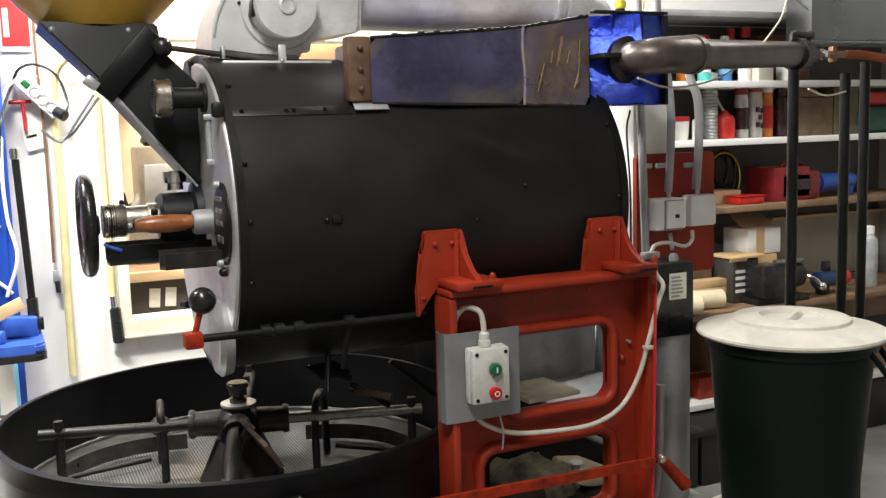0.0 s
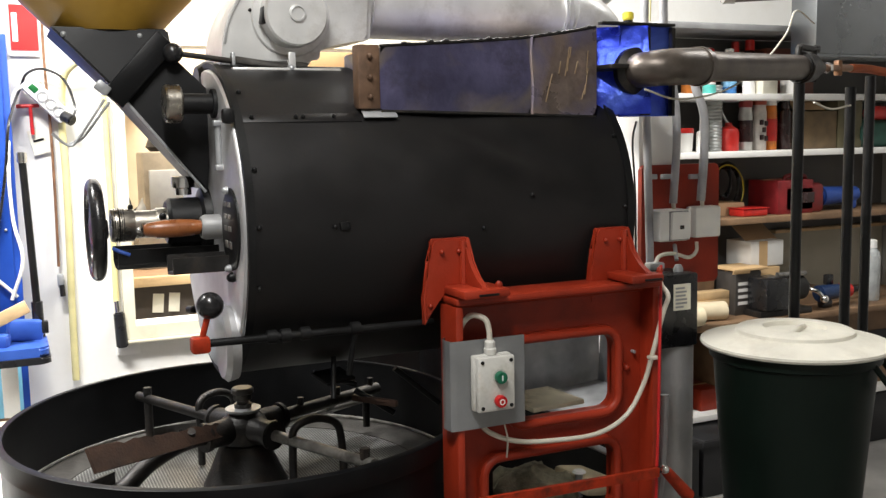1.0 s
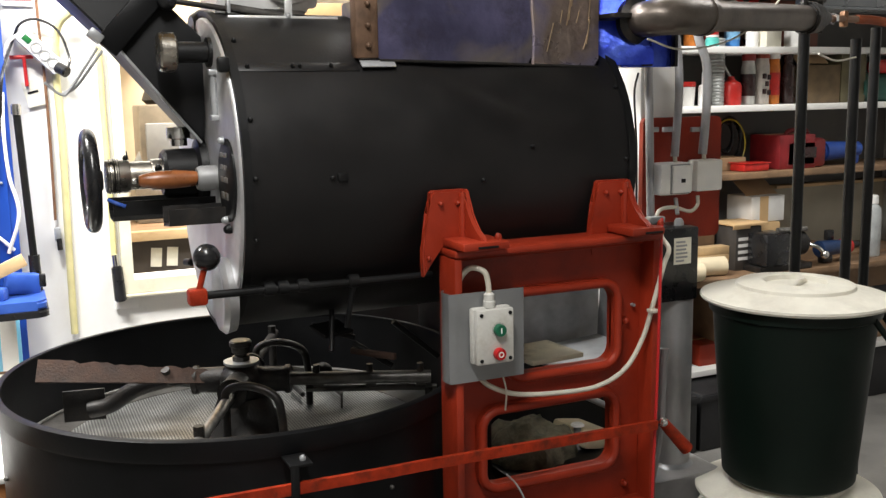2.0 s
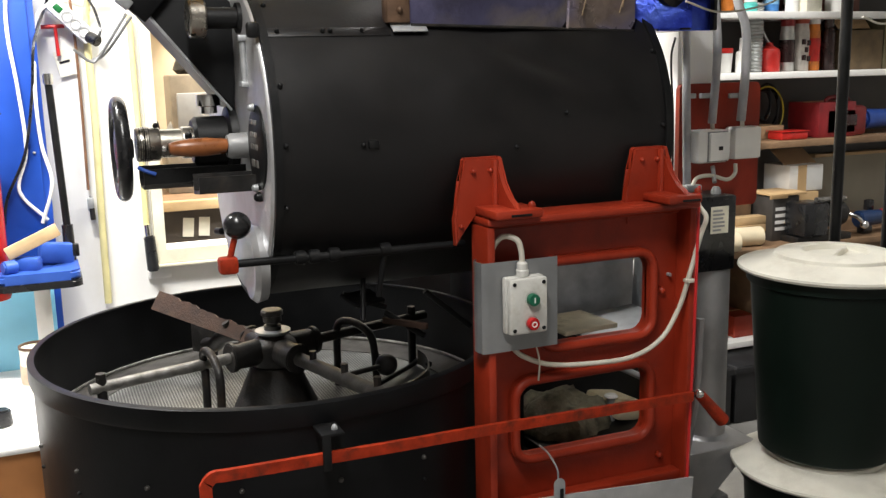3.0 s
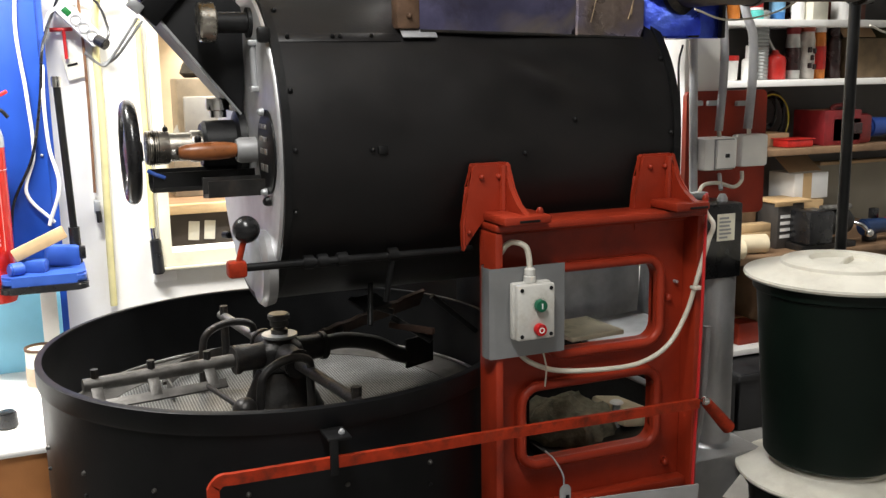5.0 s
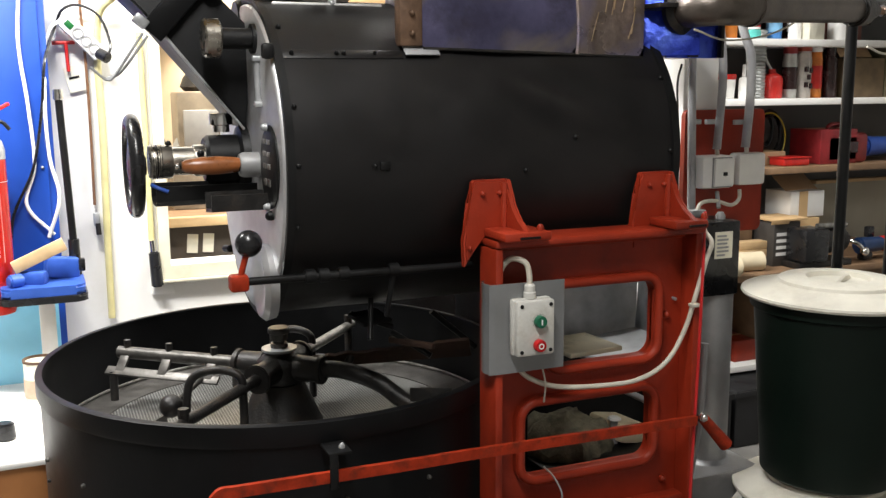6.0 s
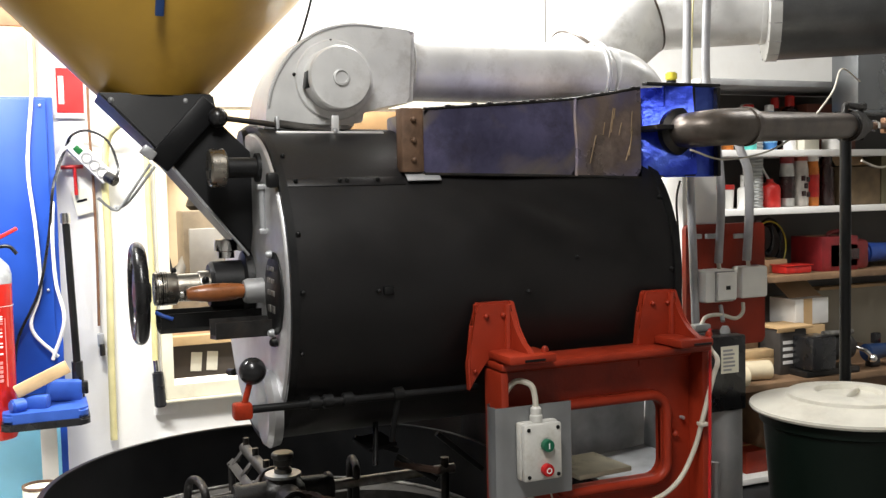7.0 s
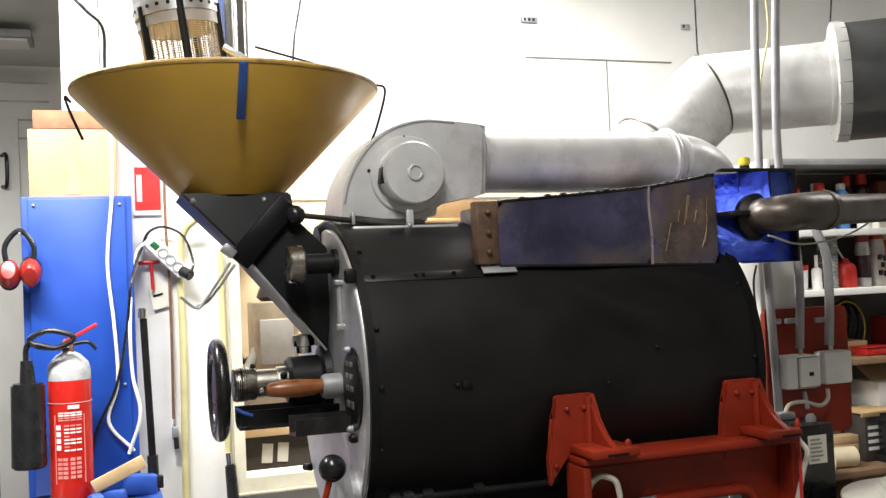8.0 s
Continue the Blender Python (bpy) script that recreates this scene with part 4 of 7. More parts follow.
# ---- burner box and gas pipe ----
def burner():
    b = thing("burner_box", (0.75, -0.1, 1.64), "heat-tinted welded steel burner box on the drum", "burner box")
    y0, y1 = -0.26, -0.03
    def wedge(x0, x1, za0, za1, zb0, zb1, ya, yb):
        bm = bmesh.new()
        vs = [bm.verts.new(p) for p in ((x0, ya, za0), (x1, ya, zb0), (x1, ya, zb1), (x0, ya, za1), (x0, yb, za0), (x1, yb, zb0), (x1, yb, zb1), (x0, yb, za1))]
        for f in ((0, 1, 2, 3), (5, 4, 7, 6), (4, 0, 3, 7), (1, 5, 6, 2), (3, 2, 6, 7), (4, 5, 1, 0)):
            bm.faces.new([vs[i] for i in f])
        bmesh.ops.bevel(bm, geom=bm.edges[:], offset=0.003, segments=2, affect="EDGES")
        return bm
    rnd = random.Random(4)
    def buckled(x0, x1, za, zb, ta, tb, n):
        """A thin, slightly buckled sheet over a box front."""
        bm = bmesh.new()
        g = []
        for i in range(n + 1):
            u = i / n
            row = []
            for k in range(11):
                v = k / 10
                p = Vector((x0 + (x1 - x0) * u, 0, za + (zb - za) * u + (ta + (tb - ta) * u - za - (zb - za) * u) * v))
                q = 16 * u * (1 - u) * v * (1 - v)
                row.append(bm.verts.new(p + Vector((0, y0 - 0.0015 - min(1, q) * (0.004 + 0.007 * noise.noise(p * 11) + 0.003 * noise.noise(p * 27)), 0))))
            g.append(row)
        for p, q in zip(g, g[1:]):
            for k in range(10):
                bm.faces.new((p[k], q[k], q[k + 1], p[k + 1]))
        bmesh.ops.solidify(bm, geom=bm.faces[:], thickness=0.001)
        return bm
    part("front_sheet", buckled(0.306, 0.664, 1.639, 1.629, 1.768, 1.794, 30), HEAT, b, "buckled heat-blued front sheet", smooth=60)
    part("front_sheet", buckled(0.668, 0.837, 1.629, 1.623, 1.796, 1.821, 16), HEATBROWN, b, "straw-tinted buckled front sheet", smooth=60)
    part("box_body", wedge(0.305, 0.665, 1.637, 1.769, 1.627, 1.796, y0, y1), HEAT, b)
    part("box_end", wedge(0.667, 0.838, 1.627, 1.797, 1.621, 1.823, y0, y1), HEATBROWN, b)
    for k in range(26):
        x = 0.315 + 0.02 * k + rnd.uniform(-0.006, 0.006)
        top = 1.77 + 0.027 * (x - 0.305) / 0.36 if x < 0.665 else 1.797 + 0.026 * (x - 0.665) / 0.17
        part("weld_bead", ball((x, y0 - 0.001, top + rnd.uniform(-0.001, 0.003)), rnd.uniform(0.003, 0.006), squash=(1.7, 1, 0.8), seg=8), CAST, b)
    part("weld_seam", tube([(0.666, y0 - 0.001, 1.627), (0.668, y0 - 0.002, 1.69), (0.664, y0 - 0.001, 1.75), (0.666, y0 - 0.001, 1.797)], 0.004), HEATBROWN, b)
    part("weld_seam", tube([(0.305, y0, 1.636), (0.48, y0 - 0.002, 1.631), (0.665, y0, 1.626), (0.835, y0 - 0.002, 1.62)], 0.0035), CAST, b)
    part("weld_seam", tube([(0.305, y0, 1.77), (0.48, y0 - 0.001, 1.782), (0.665, y0, 1.797), (0.835, y0 - 0.001, 1.824)], 0.0035), CAST, b)
    part("blue_panel", span((0.9, y0 - 0.002, 1.62), (1.045, y0 + 0.004, 1.83)), HEATBLUE, b, "blue tempered steel panel", smooth=0)
    # bow and slant are devised so the panels catch a lamp as highlight
    for z0, z1, up in ((1.625, 1.7255, 0), (1.7395, 1.827, 1)):
        bm = bmesh.new()
        g = []
        for v in [k / 12 for k in range(13)]:
            bow = (1 - v) ** 2 if up else 1 - v * v
            g.append([bm.verts.new((0.842 + 0.112 * u, y0 + 0.045 - 0.082 * u - 0.014 * bow, z0 + (z1 - z0) * v)) for u in [k / 10 for k in range(11)]])
        for p, q in zip(g, g[1:]):
            for k in range(10):
                bm.faces.new((p[k], p[k + 1], q[k + 1], q[k]))
        bmesh.ops.solidify(bm, geom=bm.faces[:], thickness=-0.0015)
        part("blue_panel", bm, HEATBLUE, b, "heat-blued steel panel bowed to catch a highlight", smooth=60)
    rnd = random.Random(11)
    for k in range(9):
        x, z, l = rnd.uniform(0.69, 0.82), rnd.uniform(1.65, 1.76), rnd.uniform(0.02, 0.07)
        a = radians(rnd.choice((72, 78, 84, 80)) + rnd.uniform(-5, 5))
        part("scratch", rod((x, y0 - 0.007, z), (x + l * math.cos(a), y0 - 0.007, min(1.79, z + l * math.sin(a))), 0.0015, seg=6), mat("bright_scratch", (0.6, 0.45, 0.3), 0.3, 0.8) if k == 0 else bpy.data.materials["bright_scratch"], b, smooth=0)
    part("panel_flange", span((0.841, y0 - 0.02, 1.829), (1.047, y0, 1.836), 0.002), CAST, b)
    part("panel_flange", span((1.038, y0 - 0.02, 1.62), (1.047, y0 - 0.003, 1.827), 0.002), CAST, b)
    part("panel_box", span((0.843, y0 + 0.05, 1.622), (1.043, y1, 1.828), 0.004), HEAT, b)
    part("upright_strap", span((0.955, y0 - 0.014, 1.622), (0.98, y0 - 0.004, 1.827), 0.002), CAST, b, "dark steel strap")
    part("cross_strap", span((0.843, y0 - 0.052, 1.727), (0.953, y0 + 0.03, 1.738), 0.002), CAST, b)
    part("mount_bracket", span((0.254, y0 - 0.006, 1.64), (0.303, y0 + 0.03, 1.772), 0.004), RUSTBRACKET, b, "rusted mounting bracket")
    for z in (1.665, 1.705, 1.748):
        bolt((0.279, y0 - 0.006, z), (0, -1, 0), 0.006, b, RUSTBRACKET)
    part("bright_shim", box((0.3, -0.262, 1.632), (0.075, 0.03, 0.003), 0.001, rot=(40, 0, 0)), GALV, b, "bright aluminium shim")
    # gas pipe
    g = thing("gas_pipe", (1.3, -0.16, 1.755), "brown steel gas feed pipe with cast fittings", "pipe")
    part("flange", lathe([(0, 0), (0.052, 0), (0.054, 0.004), (0.054, 0.02), (0.04, 0.03), (0, 0.03)], Matrix.Translation((0.93, -0.268, 1.724)) @ Matrix.Rotation(radians(90), 4, "X"), 36), CAST, g, "dark cast flange")
    part("elbow", tube([(0.93, -0.28, 1.724), (0.932, -0.32, 1.725), (0.965, -0.352, 1.728), (1.02, -0.345, 1.731), (1.07, -0.33, 1.733)], 0.04, seg=28, radii=(0.039, 0.043)), PIPE, g)
    p0, p1, p2 = Vector((1.07, -0.33, 1.733)), Vector((1.59, -0.13, 1.752)), Vector((1.66, -0.1, 1.754))
    run = p1 - p0
    part("collar", rod(p0 - run * 0.01, p0 + run * 0.035, 0.046, bevel=0.003, seg=36), PIPE, g)
    part("pipe_run", rod(p0, p1, 0.036, 0.034, seg=32), PIPE, g)
    part("end_fitting", rod(p1 - run * 0.02, p1 + run * 0.1, 0.044, 0.04, bevel=0.006, seg=32), CAST, g)
    part("reducer", rod(p1 + run * 0.1, p1 + run * 0.22, 0.026, 0.02, bevel=0.003), CAST, g)
    q = Vector((0, 0, 1))
    for k in (-0.03, 0.15):
        part("bracket_arm", tube([p1 + run * k - q * 0.04, p1 + run * k + q * 0.045, p1 + run * (k + 0.04) + q * 0.056], 0.009), CAST, g)
    part("bracket_bar", rod(p1 + run * -0.02 + q * 0.056, p1 + run * 0.19 + q * 0.05, 0.009), CAST, g)
    part("nozzle", rod(p1 + run * 0.22, p1 + run * 0.62, 0.01), BROWN, g, "brass nozzle")
    part("bright_nut", rod(p1 + run * 0.3, p1 + run * 0.33, 0.016, seg=6), CHROME, g)
    part("valve", box(p1 + run * 0.45, (0.018, 0.02, 0.045), 0.004), BROWN, g)
    nz = p1 + run * 0.62
    part("orange_hose", tube([nz, nz + Vector((0.1, 0, -0.005)), nz + Vector((0.25, 0, -0.04)), nz + Vector((0.5, 0, -0.2))], 0.013), mat("orange_hose", (0.32, 0.07, 0.02), 0.5), g, "orange gas hose")
    part("ignition_lead", tube([(0.914, -0.340, 1.679), (1.025, -0.320, 1.658), (1.193, -0.280, 1.680), (1.336, -0.240, 1.739), (1.466, -0.200, 1.831), (1.519, -0.180, 1.896), (1.665, -0.100, 1.877)], 0.0024, seg=6), CABLE, g, "thin pale ignition lead")
    part("ignition_lead", tube([(1.651, -0.120, 1.658), (1.737, -0.100, 1.640), (1.867, -0.050, 1.652)], 0.003, seg=6), CABLE, g)
    # stand for the pipe: three black uprights
    for p, q in (((1.715, 0.000, 1.696), 1.5), ((1.975, 0.050, 1.681), 1.7), ((2.136, 0.120, 1.721), 1.8)):
        st = thing("pipe_stand", (p[0], p[1], 0), "black round steel upright on the floor", "stand", "uprights by the gas pipe")
        part("upright", rod((p[0], p[1], 0.008), (p[0], p[1], p[2] + 0.03), 0.016, seg=18), BLACKSTEEL, st)
        part("foot", lathe([(0, 0), (0.05, 0), (0.05, 0.006), (0.016, 0.01), (0, 0.01)], Matrix.Translation((p[0], p[1], 0)), 24), BLACKSTEEL, st)


burner()


# ---- on the roaster: guard bar, control box, cables ----
def bars(parent, x0, x1, z0, z1, y, rows, material, seed=0, name="text_bar"):
    """Unreadable lettering as plain bars on a face that looks along -y."""
    rnd = random.Random(seed)
    h = (z1 - z0) / rows
    for k in range(rows):
        w = (x1 - x0) * rnd.uniform(0.55, 1.0)
        part(name, box((x0 + w / 2, y, z1 - h * (k + 0.5)), (w, 0.0012, h * 0.5)), material, parent, smooth=0)


def guard():
    g = thing("guard_bar", (0.35, -0.47, 0.85), "long red painted flat bar across the cooling bin", "bar")
    a, b, c = Vector((-0.194, -0.5, 0.844)), Vector((-0.180, -0.5, 0.857)), Vector((0.883, -0.44, 0.819))
    mid = [Vector((0.023, -0.5, 0.855)), Vector((0.19, -0.49, 0.849)), Vector((0.356, -0.475, 0.842))]
    m = Vector((0, 0, 1))
    bm = bmesh.new()
    pts = [a - m * 0.25, a, b, b + (mid[0] - b) * 0.1]
    line = curve_points(pts[1:4], 5)
    line = [pts[0]] + line + curve_points([pts[3], *mid, c], 6)[1:]
    rings = []
    for i, p in enumerate(line):
        d = (line[min(i + 1, len(line) - 1)] - line[max(i - 1, 0)]).normalized()
        n = Vector((0, -1, 0)).cross(d).normalized()
        o = d.cross(n).normalized()
        rings.append([bm.verts.new(p + n * s * 0.0105 + o * t * 0.005) for s, t in ((-1, -1), (1, -1), (1, 1), (-1, 1))])
    for p, q in zip(rings, rings[1:]):
        for k in range(4):
            bm.faces.new((p[k], p[(k + 1) % 4], q[(k + 1) % 4], q[k]))
    bm.faces.new(rings[0][::-1])
    bm.faces.new(rings[-1])
    part("flat_bar", bm, REDWORN, g, smooth=25)
    part("bar_bracket", box((0.024, -0.509, 0.868), (0.016, 0.006, 0.07), 0.002), BLACKSTEEL, g, "black bent bracket")
    part("bar_bracket", box((0.036, -0.482, 0.901), (0.044, 0.06, 0.006), 0.002), BLACKSTEEL, g)
    bolt((0.045, -0.49, 0.904), (0, 0, 1), 0.006, g, GALV)
    h = part("hand_lever", rod((0.907, -0.430, 0.819), (0.979, -0.430, 0.741), 0.012, 0.016, bevel=0.003), REDWORN, g, "red lever with worn grip")
    bolt((0.895, -0.445, 0.826), (0, -1, 0), 0.01, h, CHROME)
    part("pivot", rod((0.884, -0.440, 0.823), (0.938, -0.370, 0.793), 0.008), BLACKSTEEL, g)
    t = thing("key_tag", (0.544, -0.440, 0.686), "small metal tag hanging from a wire hook", "tag")
    part("wire", tube([(0.527, -0.385, 0.747), (0.531, -0.420, 0.738), (0.539, -0.440, 0.712), (0.542, -0.440, 0.686)], 0.002, seg=6), GALV, t)
    part("tag_plate", prism(round_rect(-0.013, -0.05, 0.013, 0.008, 0.012), 0.003, Matrix.Translation((0.544, -0.440, 0.682)) @ UPRIGHT, 0.0008), GALV, t)
    part("tag_slot", box((0.548, -0.445, 0.653), (0.008, 0.002, 0.028)), BLACKSTEEL, t)


guard()


def controls():
    c = thing("control_box", (0.45, -0.43, 1.08), "grimy white two-button control box on a bent steel plate", "control box")
    # bent plate
    bm = bmesh.new()
    prof = [(0.388, -0.375), (0.378, -0.385), (0.373, -0.402), (0.377, -0.421), (0.392, -0.43), (0.545, -0.43)]
    vs = []
    for x, y in [(p.x, p.y) for p in curve_points([(x, y, 0) for x, y in prof], 4)]:
        vs.append((bm.verts.new((x, y, 0.982)), bm.verts.new((x, y, 1.168)), bm.verts.new((x + 0.002, y + 0.0025, 0.982)), bm.verts.new((x + 0.002, y + 0.0025, 1.168))))
    for p, q in zip(vs, vs[1:]):
        bm.faces.new((p[0], q[0], q[1], p[1]))
        bm.faces.new((p[2], p[3], q[3], q[2]))
        bm.faces.new((p[1], q[1], q[3], p[3]))
        bm.faces.new((p[0], p[2], q[2], q[0]))
    bm.faces.new((vs[0][0], vs[0][1], vs[0][3], vs[0][2]))
    bm.faces.new((vs[-1][0], vs[-1][2], vs[-1][3], vs[-1][1]))
    part("back_plate", bm, mat("dull_steel_plate", (0.27, 0.275, 0.28), 0.38, 0.55, 0.15, 9, 0.05), c, "bent bare steel plate")
    bolt((0.389, -0.410, 1.081), (-0.5, -1, 0), 0.005, c, CHROME)
    x0, z0 = 0.417, 1.023
    x1, z1 = 0.504, 1.139
    part("housing", span((x0, -0.45, z0), (x1, -0.4315, z1), 0.005), DIRTYWHITE, c)
    cov = part("cover", span((x0 + 0.001, -0.468, z0 + 0.001), (x1 - 0.001, -0.451, z1 - 0.001), 0.006), DIRTYWHITE, c)
    for x in (x0 + 0.011, x1 - 0.011):
        for z in (z0 + 0.011, z1 - 0.011):
            part("screw", rod((x, -0.467, z), (x, -0.4695, z), 0.004, seg=12), BLACKSTEEL, cov)
    for (px, pz), m, nm in (((0.467, -0.471, 1.095)[::2], mat("green_button", (0.005, 0.1, 0.05), 0.3), "green start button"), ((0.466, -0.471, 1.046)[::2], mat("red_button", (0.5, 0.01, 0.012), 0.3), "red stop button")):
        b = part("button", lathe([(0, 0.012), (0.0115, 0.012), (0.0125, 0.01), (0.0125, 0.0), (0.0155, 0.0), (0.0155, -0.004)], Matrix.Translation((px, -0.468, pz)) @ Matrix.Rotation(radians(90), 4, "X"), 28), m, c, nm)
        if nm.startswith("green"):
            part("mark", box((px, -0.4805, pz), (0.0025, 0.001, 0.011)), WHITE, b, smooth=0)
        else:
            part("mark", lathe([(0.004, 0), (0.006, 0), (0.006, 0.001), (0.004, 0.001)], Matrix.Translation((px, -0.48, pz)) @ Matrix.Rotation(radians(90), 4, "X"), 20, closed=True), WHITE, b, smooth=0)
    gx = (x0 + x1) / 2 - 0.002
    part("cable_gland", lathe([(0, 0), (0.013, 0), (0.013, 0.012), (0.011, 0.014), (0.011, 0.026), (0.007, 0.03), (0, 0.03)], Matrix.Translation((gx, -0.442, z1 - 0.001)), 16), DIRTYWHITE, c)
    part("cable", tube([(gx, -0.442, z1 + 0.02), (gx - 0.002, -0.442, z1 + 0.05), (0.448, -0.440, 1.212), (0.427, -0.420, 1.217), (0.414, -0.400, 1.192), (0.419, -0.385, 1.157)], 0.006, seg=12), CABLE, c, "off-white sheathed cable")
    k = thing("supply_cable", (0.611, -0.420, 0.926), "off-white sheathed cable slung along the red frame", "cable")
    part("sheath", tube([(0.451, -0.400, 0.985), (0.479, -0.405, 0.958), (0.545, -0.405, 0.931), (0.648, -0.405, 0.919), (0.748, -0.405, 0.920), (0.821, -0.405, 0.951), (0.867, -0.405, 1.016), (0.882, -0.420, 1.094), (0.905, -0.425, 1.180), (0.938, -0.400, 1.211), (0.942, -0.370, 1.232), (0.959, -0.340, 1.247)], 0.0055, seg=12), CABLE, k)
    part("clip", box((0.882, -0.420, 1.079), (0.022, 0.02, 0.008), 0.002), CABLE, k)
    part("tail_wire", tube([(0.498, -0.425, 0.985), (0.509, -0.420, 0.946), (0.517, -0.400, 0.899)], 0.002, seg=6), CABLE, k)
    r = thing("hanging_line", (0.887, -0.430, 0.942), "thin red cord hanging down the frame's edge", "line")
    part("cord", tube([(0.940, -0.370, 1.277), (0.893, -0.430, 1.170), (0.890, -0.430, 0.942), (0.884, -0.430, 0.732), (0.880, -0.430, 0.556)], 0.0035, seg=8), SIGNRED, r)
    part("grey_hose", tube([(0.984, -0.330, 0.958), (0.968, -0.340, 0.770), (0.937, -0.350, 0.638), (0.911, -0.360, 0.519), (0.904, -0.360, 0.361)], 0.011, seg=10), GREY, r, "grey hose")


controls()


def under_drum():
    """What shows through the frame's openings and between bin and drum."""
    s = thing("drip_sheet", (0.8, 0.0, 0.86), "bent grey sheet and stained board under the drum", "sheet")
    part("bent_sheet", prism([(0.0, 0.0), (0.26, 0.02), (0.27, 0.2), (0.262, 0.2), (0.252, 0.028), (0.0, 0.008)], 0.24, Matrix.Translation((0.83, 0.1, 0.86)) @ UPRIGHT), GALV, s)
    part("back_sheet", span((0.72, 0.12, 0.86), (1.1, 0.124, 1.06), 0.001), GALV, s, "bare grey sheet")
    part("stained_board", box((0.74, -0.165, 0.94), (0.15, 0.15, 0.012), 0.003, rot=(0, 0, 5)), DIRTYBOARD, s, "stained cream board")
    d = thing("discharge_gate", (0.2, -0.2, 1.0), "dark steel gate arm beneath the drum", "gate")
    part("arm", box((0.317, -0.140, 0.986), (0.012, 0.12, 0.014), 0.002, rot=(0, 0, 35)), RUSTY, d)
    part("plate", box((0.220, -0.140, 1.055), (0.08, 0.06, 0.008), 0.002, rot=(15, 0, 20)), BLACKSTEEL, d)
    part("hanger", rod((0.2, -0.2, 1.02), (0.22, -0.15, 1.12), 0.006), BLACKSTEEL, d)
    for p, q in (((0.187, -0.100, 1.058), (0.286, -0.100, 1.018)), ((0.285, -0.100, 1.005), (0.357, -0.160, 0.956)), ((0.403, -0.050, 1.032), (0.518, -0.050, 0.932))):
        part("bar", rod(p, q, 0.007), BLACKSTEEL, d)
    st = thing("stained_tray", (0.6, 0.0, 0.7), "dusty tray with a pale cap under the frame", "tray")
    part("tray", box((0.82, -0.100, 0.630), (0.36, 0.36, 0.03), 0.006), BLACKSTEEL, st)
    bm = ball((0.765, -0.06, 0.648), 0.12, squash=(1.05, 1, 0.68), seg=40)
    for v in bm.verts:
        v.co += v.normal * 0.025 * noise.noise(v.co * 22) + Vector((0, 0, 0.012 * noise.noise(v.co * 60)))
    part("chaff_mound", bm, mat("dusty_chaff", (0.17, 0.155, 0.105), 0.8, 0, 0.5, 30, 0.4, dirt=(0.4, 0.36, 0.26), dirt_amount=0.7), st, "grey chaff heap")
    part("cap", lathe([(0, 0.006), (0.014, 0.006), (0.018, 0.002), (0.018, 0)], Matrix.Translation((0.890, -0.100, 0.709)), 20), WHITE, st)
    part("beige_block", box((0.93, -0.06, 0.668), (0.1, 0.14, 0.05), 0.012, rot=(0, 12, 10)), PALECARD, st, "beige foam block")
    part("cap_stem", rod((0.890, -0.100, 0.706), (0.891, -0.100, 0.636), 0.01), GREY, st)
    part("flow_pipe", rod((0.848, -0.200, 0.823), (0.939, -0.200, 0.774), 0.008), GALV, st)
    part("tray_leg", span((0.7, -0.1, 0.0), (0.74, -0.06, 0.66)), BLACKSTEEL, st)
    b = thing("base_panel", (0.67, -0.37, 0.0), "grey sheet panel at the foot of the frame", "panel")
    part("sheet", box((0.65, -0.434, 0.49), (0.47, 0.006, 0.3), 0.001, rot=(0, 4, 0)), PALEGREY, b)


under_drum()


